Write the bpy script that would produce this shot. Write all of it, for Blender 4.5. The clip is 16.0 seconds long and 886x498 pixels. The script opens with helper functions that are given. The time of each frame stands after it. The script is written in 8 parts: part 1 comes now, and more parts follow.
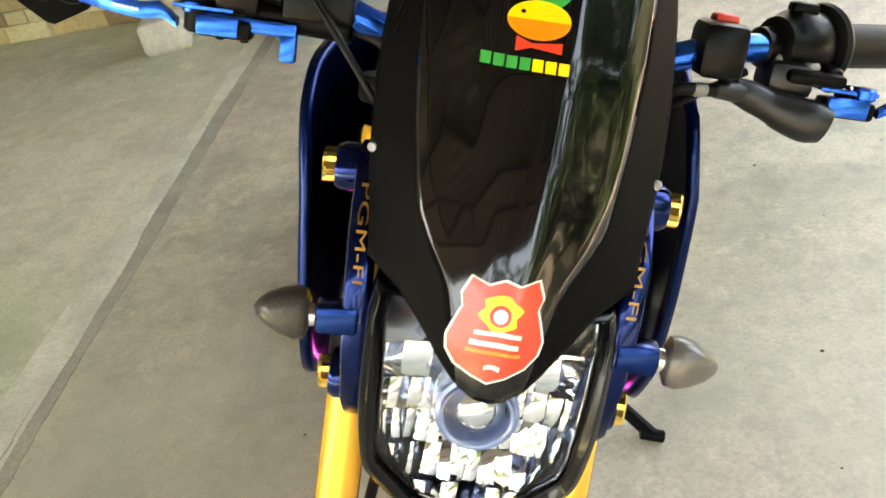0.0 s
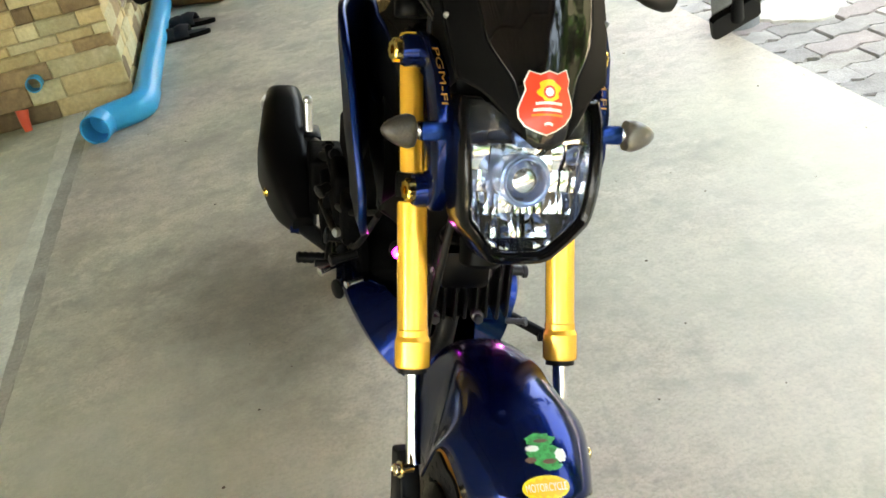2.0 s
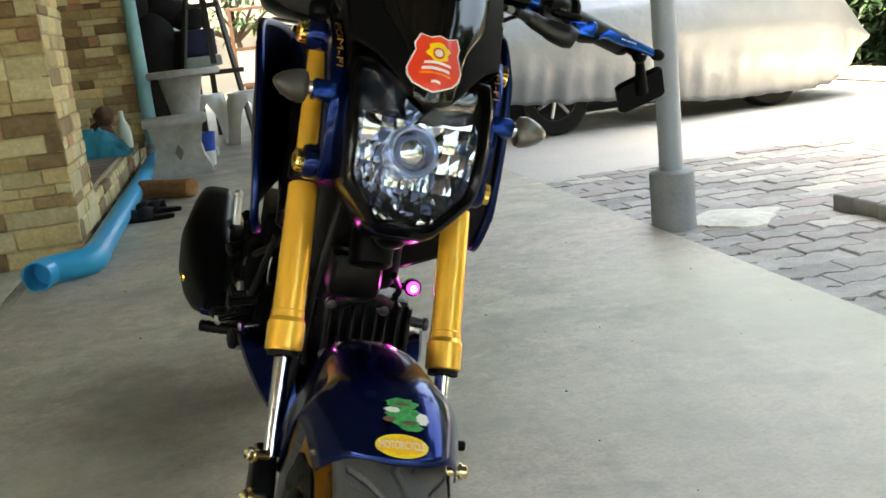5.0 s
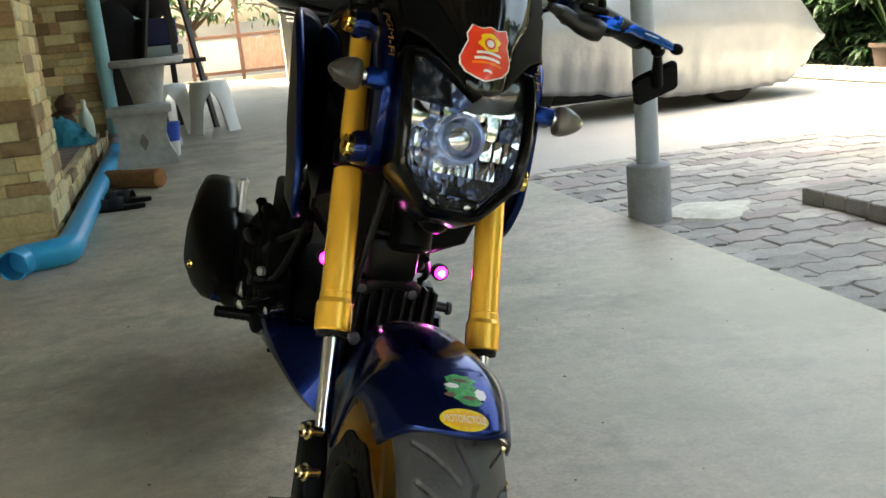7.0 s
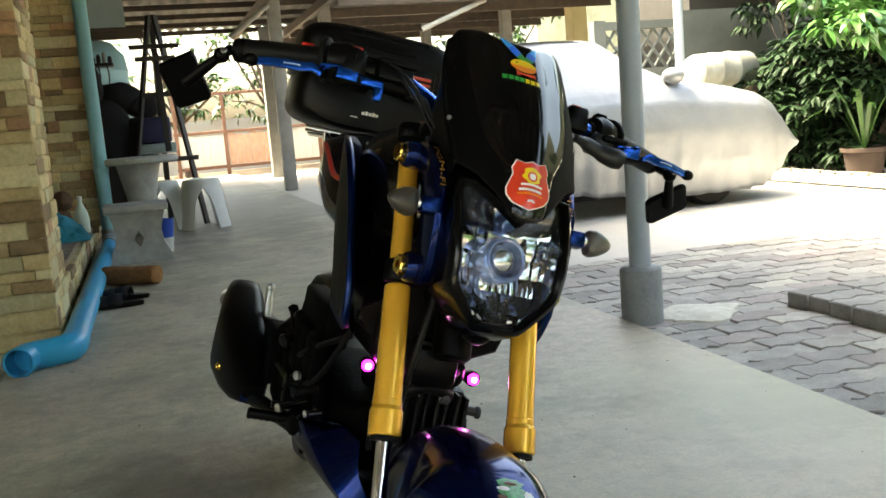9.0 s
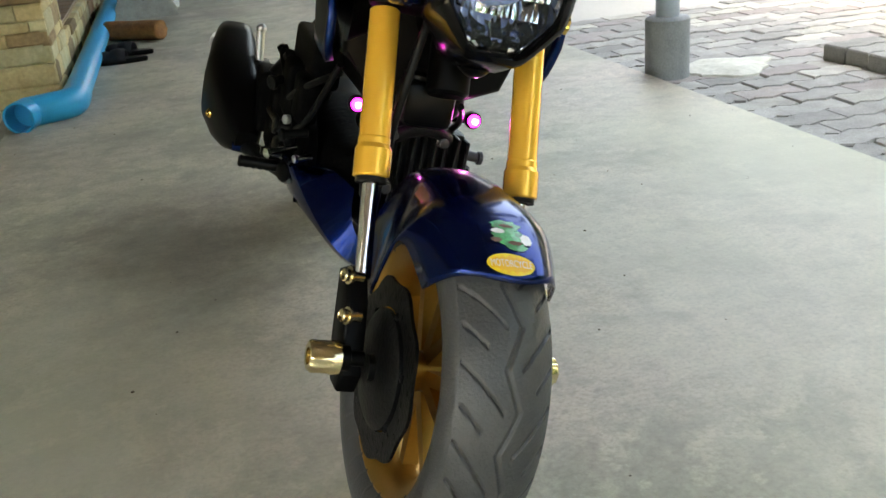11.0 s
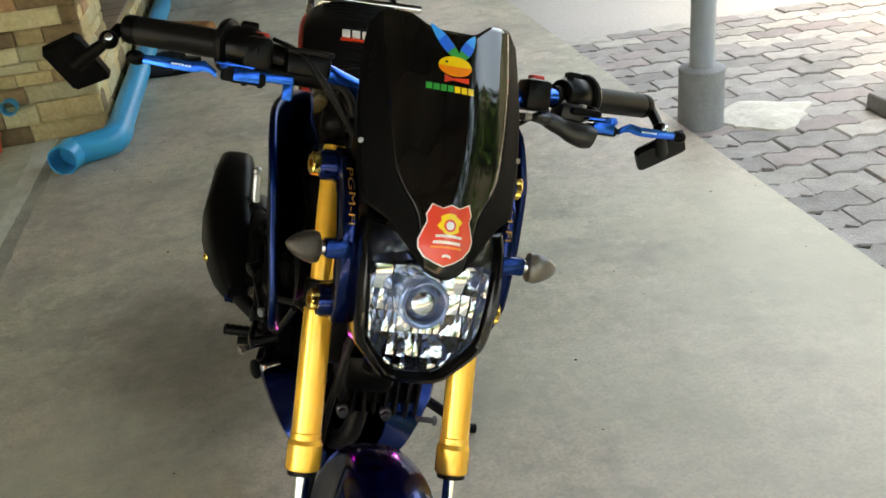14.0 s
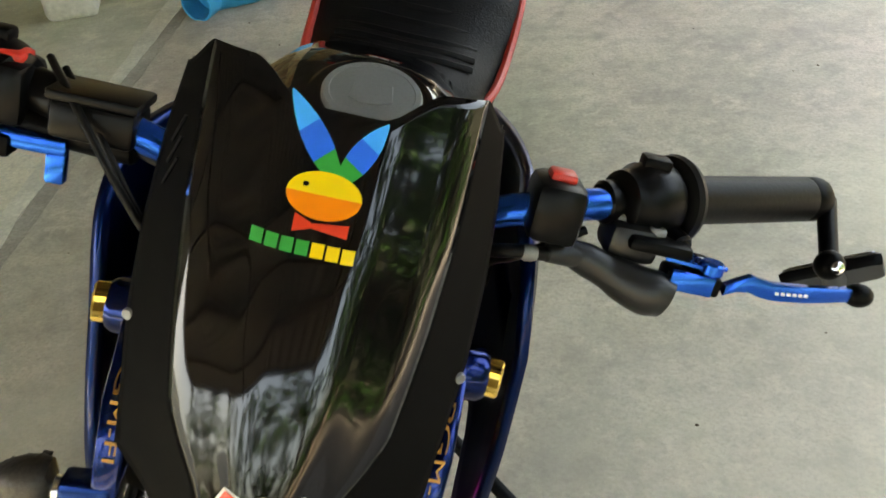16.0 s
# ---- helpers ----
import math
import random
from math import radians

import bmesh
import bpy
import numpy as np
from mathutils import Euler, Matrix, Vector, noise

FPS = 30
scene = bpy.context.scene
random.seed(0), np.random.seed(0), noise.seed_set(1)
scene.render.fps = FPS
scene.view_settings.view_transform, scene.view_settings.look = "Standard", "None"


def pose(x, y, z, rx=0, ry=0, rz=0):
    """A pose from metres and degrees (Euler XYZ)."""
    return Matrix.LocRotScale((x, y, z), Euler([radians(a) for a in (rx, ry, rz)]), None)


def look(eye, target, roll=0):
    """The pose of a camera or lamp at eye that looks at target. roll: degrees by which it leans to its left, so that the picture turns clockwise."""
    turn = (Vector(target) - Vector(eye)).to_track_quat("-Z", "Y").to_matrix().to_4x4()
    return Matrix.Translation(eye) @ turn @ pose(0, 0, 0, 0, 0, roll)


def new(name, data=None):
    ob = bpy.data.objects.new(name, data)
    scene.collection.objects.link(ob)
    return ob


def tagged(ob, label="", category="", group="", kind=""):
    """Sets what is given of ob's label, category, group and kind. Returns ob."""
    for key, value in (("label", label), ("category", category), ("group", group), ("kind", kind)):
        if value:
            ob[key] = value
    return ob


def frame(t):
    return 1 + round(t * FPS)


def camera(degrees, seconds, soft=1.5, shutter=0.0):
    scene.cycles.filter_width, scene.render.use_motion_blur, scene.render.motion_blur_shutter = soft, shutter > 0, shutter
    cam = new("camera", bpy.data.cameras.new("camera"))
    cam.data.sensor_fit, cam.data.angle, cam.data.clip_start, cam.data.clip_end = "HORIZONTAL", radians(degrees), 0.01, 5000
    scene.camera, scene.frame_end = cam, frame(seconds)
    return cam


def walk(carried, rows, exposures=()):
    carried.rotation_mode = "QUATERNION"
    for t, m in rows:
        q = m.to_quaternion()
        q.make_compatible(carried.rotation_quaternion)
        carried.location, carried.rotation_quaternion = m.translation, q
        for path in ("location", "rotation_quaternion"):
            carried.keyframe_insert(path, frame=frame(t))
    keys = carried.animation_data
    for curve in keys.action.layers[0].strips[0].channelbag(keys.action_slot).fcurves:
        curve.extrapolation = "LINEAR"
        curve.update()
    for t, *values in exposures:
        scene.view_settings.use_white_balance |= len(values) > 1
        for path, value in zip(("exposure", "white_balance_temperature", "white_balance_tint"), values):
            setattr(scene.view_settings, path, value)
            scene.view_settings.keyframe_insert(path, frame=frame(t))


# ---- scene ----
cam = camera(51.26, 16.0, 1.6, 0.2)
PATH = [
    (0, (0.2004, -0.4877, 1.1131), (-0.1759, 1.1342, 0.0050), -13.93),
    (0.5, (0.1245, -0.5823, 1.1199), (-0.1141, 1.1119, 0.0842), -11.55),
    (1, (0.0569, -0.6556, 1.1246), (-0.0784, 1.0843, 0.1476), -12.19),
    (1.3, (-0.0114, -0.7409, 1.1166), (0.1035, 1.0030, 0.1434), -11.15),
    (1.5, (-0.0347, -0.7854, 1.1032), (0.2048, 0.9331, 0.1085), -11.65),
    (2, (-0.1366, -0.9318, 1.1164), (0.0821, 0.7954, 0.1321), -13.19),
    (2.5, (-0.1129, -1.0294, 1.0976), (0.0501, 0.7261, 0.1532), -10.06),
    (3, (-0.1194, -1.0603, 1.0341), (0.1975, 0.7425, 0.2283), -5.97),
    (3.5, (-0.1446, -1.0671, 0.9257), (0.0701, 0.7911, 0.2179), -6.36),
    (4, (-0.1409, -1.0315, 0.8009), (0.2103, 0.8688, 0.2854), -5.55),
    (4.5, (-0.1666, -1.0458, 0.8005), (0.2290, 0.8597, 0.3395), -5.83),
    (5, (-0.1169, -1.0460, 0.7824), (0.3026, 0.8543, 0.3209), -6.35),
    (5.2, (-0.0891, -1.0451, 0.7762), (0.3049, 0.8590, 0.3083), -7.23),
    (7.3, (-0.2804, -1.0621, 0.7983), (0.2628, 0.8011, 0.3150), -4.75),
    (7.5, (-0.3122, -1.0749, 0.8034), (0.2364, 0.7916, 0.3395), -4.10),
    (8, (-0.3599, -1.0875, 0.8102), (0.2305, 0.7826, 0.4177), -3.78),
    (8.5, (-0.3533, -1.1200, 0.8343), (0.2539, 0.7598, 0.5221), -3.09),
    (9, (-0.3427, -1.1266, 0.8464), (0.2511, 0.7608, 0.5550), -4.62),
    (9.5, (-0.3423, -1.1295, 0.8308), (0.2064, 0.7632, 0.4893), -5.36),
    (10, (-0.3249, -1.0955, 0.7918), (0.2127, 0.7720, 0.3190), -5.22),
    (10.2, (-0.3160, -1.0814, 0.7695), (0.2057, 0.7702, 0.2224), -4.80),
    (12.3, (-0.2508, -0.9908, 0.8522), (0.1668, 0.7567, -0.0264), -6.81),
    (12.5, (-0.2555, -1.0141, 0.9780), (0.1676, 0.7366, 0.1085), -6.68),
    (13, (-0.2019, -1.0209, 1.1256), (0.2116, 0.6813, 0.1604), -7.47),
    (13.5, (-0.0939, -1.0091, 1.1852), (0.2058, 0.7516, 0.2850), -7.02),
    (14, (-0.0318, -0.9414, 1.1920), (0.2521, 0.8179, 0.2842), -6.45),
    (14.5, (-0.0065, -0.7612, 1.1940), (0.3790, 0.9614, 0.2538), -5.52),
    (15, (0.1247, -0.5611, 1.1796), (0.3045, 1.1302, 0.1274), -5.97),
    (15.3, (0.2109, -0.4944, 1.1894), (0.2085, 1.1600, 0.0664), -5.00),
    (15.5, (0.2456, -0.4530, 1.1826), (0.1182, 1.1576, 0.0036), -7.21),
    (16, (0.2844, -0.3340, 1.1576), (0.0492, 1.2567, -0.0317), -6.97),
]
EXPOSURES = [(0.0, 5.0, 9700, 8), (1.0, 4.95, 9600, 6), (3.0, 4.60, 9000, 3), (4.0, 4.25, 8850, 3), (5.0, 4.0, 8700, 3), (9.0, 3.62, 8600, 1), (10.0, 3.88, 8600, 2), (12.5, 4.2, 8700, 3), (13.5, 4.05, 9000, 4), (15.0, 4.08, 9400, 7), (16.0, 4.35, 9400, 5)]
walk(cam, [(t, look(eye, target, roll)) for t, eye, target, roll in PATH], EXPOSURES)

# ---------------------------------------------------------------- world and light
world = bpy.data.worlds.new("sky")
scene.world = world
world.use_nodes = True
wn = world.node_tree.nodes
sky = wn.new("ShaderNodeTexSky")
sky.sky_type, sky.sun_disc = "NISHITA", False
sky.sun_elevation, sky.sun_rotation = radians(63), radians(293)
sky.air_density, sky.dust_density, sky.ozone_density = 1.0, 6.0, 0.6
wn["Background"].inputs["Strength"].default_value = 0.15
world.node_tree.links.new(sky.outputs["Color"], wn["Background"].inputs["Color"])

sun = new("sun", bpy.data.lights.new("sun", "SUN"))
sun.data.energy, sun.data.angle, sun.data.color = 2.2, radians(4.0), (1.0, 0.975, 0.92)
sun.matrix_world = look((-10.4, 4.4, 22), (0, 0, 0))

# ---------------------------------------------------------------- mesh helpers
I4 = Matrix.Identity(4)


def axes(origin, u, v, w):
    """The matrix of a frame with those axes."""
    return Matrix(((u[0], v[0], w[0], origin[0]), (u[1], v[1], w[1], origin[1]), (u[2], v[2], w[2], origin[2]), (0, 0, 0, 1)))


def lathe(bm, profile, m=I4, seg=24, cap=True):
    """Turns (radius, z) pairs round the z axis of m."""
    rings = []
    for r, z in profile:
        rings.append([bm.verts.new(m @ Vector((r * math.cos(2 * math.pi * i / seg), r * math.sin(2 * math.pi * i / seg), z))) for i in range(seg)])
    for a, b in zip(rings, rings[1:]):
        for i in range(seg):
            j = (i + 1) % seg
            bm.faces.new((a[i], a[j], b[j], b[i]))
    if cap:
        bm.faces.new(list(reversed(rings[0])))
        bm.faces.new(rings[-1])
    return bm


def aim(p, q):
    """A frame at p whose z axis points to q."""
    d = Vector(q) - Vector(p)
    return Matrix.Translation(p) @ d.to_track_quat("Z", "Y").to_matrix().to_4x4()


def rod(bm, p, q, r, r2=None, m=I4, seg=16):
    """A cylinder or cone from p to q."""
    p, q = Vector(p), Vector(q)
    r2 = r if r2 is None else r2
    e = min(r, r2, (q - p).length) * 0.18
    n = (q - p).length
    return lathe(bm, [(r - e, 0), (r, e), (r2, n - e), (r2 - e, n)], m @ aim(p, q), seg)


def smooth_line(pts, steps=6):
    """Catmull-Rom points through pts."""
    p = [Vector(q) for q in pts]
    p = [2 * p[0] - p[1]] + p + [2 * p[-1] - p[-2]]
    out = []
    for a, b, c, d in zip(p, p[1:], p[2:], p[3:]):
        for k in range(steps):
            t = k / steps
            out.append(0.5 * (2 * b + (c - a) * t + (2 * a - 5 * b + 4 * c - d) * t * t + (3 * b - a - 3 * c + d) * t ** 3))
    return out + [p[-2]]


def loft(bm, rings, m=I4, closed=True, caps=True):
    """Skins rings of equally many points."""
    vs = [[bm.verts.new(m @ Vector(q)) for q in r] for r in rings]
    n = len(vs[0])
    for a, b in zip(vs, vs[1:]):
        for i in range(n if closed else n - 1):
            j = (i + 1) % n
            bm.faces.new((a[i], a[j], b[j], b[i]))
    if closed and caps:
        bm.faces.new(list(reversed(vs[0])))
        bm.faces.new(vs[-1])
    return bm


def hose(bm, pts, r, m=I4, seg=10, steps=5, flat=1.0):
    """A round (or flattened) tube along a curve."""
    line = smooth_line(pts, steps) if steps > 1 else [Vector(q) for q in pts]
    rings, side = [], None
    for i, p in enumerate(line):
        d = (line[min(i + 1, len(line) - 1)] - line[max(i - 1, 0)]).normalized()
        if side is None:
            side = d.orthogonal().normalized()
        side = (side - side.dot(d) * d).normalized()
        up = d.cross(side)
        rr = r(i / (len(line) - 1)) if callable(r) else r
        rings.append([p + rr * (math.cos(2 * math.pi * k / seg) * side + flat * math.sin(2 * math.pi * k / seg) * up) for k in range(seg)])
    return loft(bm, rings, m)


def block(bm, lo, hi, m=I4, bevel=0.0, seg=2):
    """A box between two corners with rounded edges."""
    made = bmesh.ops.create_cube(bm, size=1.0)["verts"]
    lo, hi = Vector(lo), Vector(hi)
    s = hi - lo
    for v in made:
        v.co = Vector((v.co.x * s.x, v.co.y * s.y, v.co.z * s.z)) + (lo + hi) / 2
    if bevel:
        edges = list({e for v in made for e in v.link_edges})
        made = bmesh.ops.bevel(bm, geom=edges, offset=bevel, segments=seg, affect="EDGES", profile=0.5, clamp_overlap=True)["verts"]
    seen = set()
    stack = [v for v in made if v.is_valid]
    for v in stack:
        if v not in seen:
            seen.add(v)
    for v in seen:
        v.co = m @ v.co
    return bm


def plate(bm, outline, y0, y1, m=I4, bevel=0.0, seg=2):
    """A plate with an (x, z) outline from y0 to y1."""
    a = [bm.verts.new((x, y0, z)) for x, z in outline]
    b = [bm.verts.new((x, y1, z)) for x, z in outline]
    n = len(a)
    fs = [bm.faces.new(a), bm.faces.new(list(reversed(b)))]
    for i in range(n):
        j = (i + 1) % n
        fs.append(bm.faces.new((a[j], a[i], b[i], b[j])))
    verts = a + b
    if bevel:
        ed = [e for f in fs[:2] for e in f.edges]
        out = bmesh.ops.bevel(bm, geom=ed, offset=bevel, segments=seg, affect="EDGES", profile=0.5, clamp_overlap=True)
        verts = list({v for f in bm.faces for v in f.verts if v.is_valid and (v in out["verts"] or v in verts)})
    for v in verts:
        if v.is_valid:
            v.co = m @ v.co
    return bm


def ball(bm, c, r, m=I4, scale=(1, 1, 1), seg=16, rings=10):
    made = bmesh.ops.create_uvsphere(bm, u_segments=seg, v_segments=rings, radius=r)["verts"]
    for v in made:
        v.co = m @ (Vector((v.co.x * scale[0], v.co.y * scale[1], v.co.z * scale[2])) + Vector(c))
    return bm


def mesh_of(name, bm, material, sharp=38):
    bmesh.ops.recalc_face_normals(bm, faces=bm.faces[:])
    for f in bm.faces:
        f.smooth = True
    me = bpy.data.meshes.new(name)
    bm.to_mesh(me)
    bm.free()
    me.set_sharp_from_angle(angle=radians(sharp))
    for mt in material if isinstance(material, (list, tuple)) else [material]:
        me.materials.append(mt)
    return me


def part(name, bm, material, parent, label="", sharp=38):
    """Links bm, given in world places, as one mesh under parent."""
    ob = new(name, mesh_of(name, bm, material, sharp))
    if parent is not None:
        ob.parent = parent
        ob.matrix_parent_inverse = BASE.get(parent.name, I4)
    return tagged(ob, label)


BASE = {}


def thing(name, at, label, category, group="", kind=""):
    """An Empty at a thing's base."""
    ob = new(name)
    ob.empty_display_size = 0.05
    ob.matrix_basis = Matrix.Translation(at)
    BASE[ob.name] = Matrix.Translation(at).inverted()
    return tagged(ob, label, category, group, kind)


def solid(name, bm, material, label, category, group="", kind="", sharp=38):
    """A thing or a piece of the setting that is one mesh."""
    return tagged(part(name, bm, material, None, "", sharp), label, category, group, kind)


B = bmesh.new

# ---------------------------------------------------------------- materials
def mat(name, colour, rough=0.5, metal=0.0, spots=None, scale=8.0, amount=0.5, bump=0.0, bump_scale=60.0, coat=0.0, random_tint=0.0, spec=0.5, fine=0.0):
    """A surface with two scales of variation: broad stains between two colours, fine grain, and relief."""
    m = bpy.data.materials.new(name)
    m.use_nodes = True
    n, ln = m.node_tree.nodes, m.node_tree.links
    p = n["Principled BSDF"]
    p.inputs["Roughness"].default_value, p.inputs["Metallic"].default_value = rough, metal
    p.inputs["Coat Weight"].default_value, p.inputs["Specular IOR Level"].default_value = coat, spec
    p.inputs["Coat Roughness"].default_value = 0.04
    geo = n.new("ShaderNodeNewGeometry")
    colour = (*colour, 1)
    out = None
    if spots:
        tex = n.new("ShaderNodeTexNoise")
        tex.inputs["Scale"].default_value, tex.inputs["Detail"].default_value, tex.inputs["Roughness"].default_value = scale, 8, 0.65
        ln.new(geo.outputs["Position"], tex.inputs["Vector"])
        ramp = n.new("ShaderNodeMapRange")
        ramp.inputs["From Min"].default_value, ramp.inputs["From Max"].default_value = 0.5 - 0.25 * (1.2 - amount), 0.5 + 0.25 * (1.2 - amount)
        ln.new(tex.outputs["Fac"], ramp.inputs["Value"])
        mix = n.new("ShaderNodeMix")
        mix.data_type = "RGBA"
        mix.inputs["A"].default_value, mix.inputs["B"].default_value = colour, (*spots, 1)
        ln.new(ramp.outputs["Result"], mix.inputs["Factor"])
        out = mix.outputs["Result"]
    if fine:
        tex2 = n.new("ShaderNodeTexNoise")
        tex2.inputs["Scale"].default_value, tex2.inputs["Detail"].default_value = bump_scale * 1.7, 3
        ln.new(geo.outputs["Position"], tex2.inputs["Vector"])
        rng = n.new("ShaderNodeMapRange")
        rng.inputs["From Min"].default_value, rng.inputs["From Max"].default_value = 0.3, 0.7
        rng.inputs["To Min"].default_value, rng.inputs["To Max"].default_value = 1 - fine, 1 + fine
        ln.new(tex2.outputs["Fac"], rng.inputs["Value"])
        hsv = n.new("ShaderNodeHueSaturation")
        if out is None:
            hsv.inputs["Color"].default_value = colour
        else:
            ln.new(out, hsv.inputs["Color"])
        ln.new(rng.outputs["Result"], hsv.inputs["Value"])
        out = hsv.outputs["Color"]
    if random_tint:
        info = n.new("ShaderNodeObjectInfo")
        rng = n.new("ShaderNodeMapRange")
        rng.inputs["To Min"].default_value, rng.inputs["To Max"].default_value = 1 - random_tint, 1 + random_tint
        ln.new(info.outputs["Random"], rng.inputs["Value"])
        hsv = n.new("ShaderNodeHueSaturation")
        if out is None:
            hsv.inputs["Color"].default_value = colour
        else:
            ln.new(out, hsv.inputs["Color"])
        ln.new(rng.outputs["Result"], hsv.inputs["Value"])
        out = hsv.outputs["Color"]
    if out is None:
        p.inputs["Base Color"].default_value = colour
    else:
        ln.new(out, p.inputs["Base Color"])
    if bump:
        tex = n.new("ShaderNodeTexNoise")
        tex.inputs["Scale"].default_value, tex.inputs["Detail"].default_value = bump_scale, 5
        ln.new(geo.outputs["Position"], tex.inputs["Vector"])
        b = n.new("ShaderNodeBump")
        b.inputs["Strength"].default_value, b.inputs["Distance"].default_value = 1.0, bump
        ln.new(tex.outputs["Fac"], b.inputs["Height"])
        ln.new(b.outputs["Normal"], p.inputs["Normal"])
    return m


def cement(name, pale, mid, stain, rough):
    """Trowelled cement: broad cloudy patches, darker blotches and fine grain."""
    m = mat(name, pale, rough, spots=mid, scale=1.7, amount=0.15, bump=0.0006, bump_scale=70, fine=0.09)
    n, ln = m.node_tree.nodes, m.node_tree.links
    p = n["Principled BSDF"]
    src = p.inputs["Base Color"].links[0].from_socket
    geo = n.new("ShaderNodeNewGeometry")
    col = src
    crust = tuple(min(0.75, c * 1.16) for c in pale)
    for scale, low, high, amount, tint in ((0.9, 0.44, 0.64, 0.72, stain), (5.0, 0.48, 0.66, 0.58, stain), (2.3, 0.555, 0.60, 0.34, crust), (7.0, 0.58, 0.63, 0.36, crust), (24.0, 0.47, 0.70, 0.5, stain), (110.0, 0.48, 0.68, 0.55, stain)):
        tex = n.new("ShaderNodeTexNoise")
        tex.inputs["Scale"].default_value, tex.inputs["Detail"].default_value, tex.inputs["Roughness"].default_value, tex.inputs["Distortion"].default_value = scale, 9, 0.70, 0.1
        ln.new(geo.outputs["Position"], tex.inputs["Vector"])
        rng = n.new("ShaderNodeMapRange")
        rng.inputs["From Min"].default_value, rng.inputs["From Max"].default_value, rng.inputs["To Max"].default_value = low, high, amount
        ln.new(tex.outputs["Fac"], rng.inputs["Value"])
        mix = n.new("ShaderNodeMix")
        mix.data_type = "RGBA"
        mix.inputs["B"].default_value = (*tint, 1)
        ln.new(col, mix.inputs["A"])
        ln.new(rng.outputs["Result"], mix.inputs["Factor"])
        col = mix.outputs["Result"]
    # slow drift between a pinkish and a greenish cast
    tex = n.new("ShaderNodeTexNoise")
    tex.inputs["Scale"].default_value, tex.inputs["Detail"].default_value = 0.8, 4
    ln.new(geo.outputs["Position"], tex.inputs["Vector"])
    cast = n.new("ShaderNodeMix")
    cast.data_type, cast.blend_type = "RGBA", "MULTIPLY"
    cast.inputs["Factor"].default_value = 1.0
    hue = n.new("ShaderNodeValToRGB")
    hue.color_ramp.elements[0].position, hue.color_ramp.elements[0].color = 0.36, (1.04, 0.97, 0.99, 1)
    hue.color_ramp.elements[1].position, hue.color_ramp.elements[1].color = 0.64, (0.97, 1.03, 0.93, 1)
    ln.new(tex.outputs["Fac"], hue.inputs["Fac"])
    ln.new(col, cast.inputs["A"])
    ln.new(hue.outputs["Color"], cast.inputs["B"])
    ln.new(cast.outputs["Result"], p.inputs["Base Color"])
    return m


def glow(name, colour, strength):
    m = bpy.data.materials.new(name)
    m.use_nodes = True
    p = m.node_tree.nodes["Principled BSDF"]
    p.inputs["Base Color"].default_value = (*colour, 1)
    p.inputs["Emission Color"].default_value, p.inputs["Emission Strength"].default_value = (*colour, 1), strength
    return m


CONCRETE = cement("floor_cement", (0.58, 0.52, 0.405), (0.40, 0.367, 0.293), (0.215, 0.20, 0.162), 0.55)


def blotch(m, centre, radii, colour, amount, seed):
    """A patch of another colour with a ragged edge on a cement floor."""
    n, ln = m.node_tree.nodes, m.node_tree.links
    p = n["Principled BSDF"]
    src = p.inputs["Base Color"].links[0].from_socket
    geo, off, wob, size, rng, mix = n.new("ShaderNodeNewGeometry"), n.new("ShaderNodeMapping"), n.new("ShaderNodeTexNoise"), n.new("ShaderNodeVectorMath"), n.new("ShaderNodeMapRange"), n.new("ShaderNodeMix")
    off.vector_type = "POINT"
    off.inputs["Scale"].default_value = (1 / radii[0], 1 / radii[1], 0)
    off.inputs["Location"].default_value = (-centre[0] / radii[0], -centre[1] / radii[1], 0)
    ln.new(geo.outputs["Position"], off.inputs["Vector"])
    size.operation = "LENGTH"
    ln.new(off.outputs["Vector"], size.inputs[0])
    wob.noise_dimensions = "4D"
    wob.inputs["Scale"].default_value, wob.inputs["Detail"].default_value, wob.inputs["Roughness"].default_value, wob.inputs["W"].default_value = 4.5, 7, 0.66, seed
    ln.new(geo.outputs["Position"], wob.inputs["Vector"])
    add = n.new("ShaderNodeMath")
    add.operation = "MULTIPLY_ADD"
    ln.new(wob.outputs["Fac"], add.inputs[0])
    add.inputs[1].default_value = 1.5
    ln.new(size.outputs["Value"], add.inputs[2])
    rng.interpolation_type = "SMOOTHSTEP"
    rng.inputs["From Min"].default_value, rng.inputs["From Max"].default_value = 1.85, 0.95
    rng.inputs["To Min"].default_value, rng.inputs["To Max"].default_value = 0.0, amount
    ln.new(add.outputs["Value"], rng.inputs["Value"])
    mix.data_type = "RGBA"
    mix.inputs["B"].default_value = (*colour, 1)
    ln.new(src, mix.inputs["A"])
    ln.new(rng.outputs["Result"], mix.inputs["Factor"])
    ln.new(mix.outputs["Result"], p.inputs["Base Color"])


# oil stain, with the bike's shadow painted into the floor colour too
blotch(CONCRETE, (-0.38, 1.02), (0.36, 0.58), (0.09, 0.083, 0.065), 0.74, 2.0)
# worn pale yellowish cement by the paving
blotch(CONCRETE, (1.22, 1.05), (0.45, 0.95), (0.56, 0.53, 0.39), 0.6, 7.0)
# dirtier far floor, with the roof's shade painted into its colour
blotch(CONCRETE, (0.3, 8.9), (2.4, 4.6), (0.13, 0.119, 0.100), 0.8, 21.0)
# paler cement right and left of the front wheel
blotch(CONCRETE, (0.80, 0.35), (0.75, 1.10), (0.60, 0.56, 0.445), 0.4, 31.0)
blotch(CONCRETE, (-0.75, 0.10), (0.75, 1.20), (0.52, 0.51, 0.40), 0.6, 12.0)
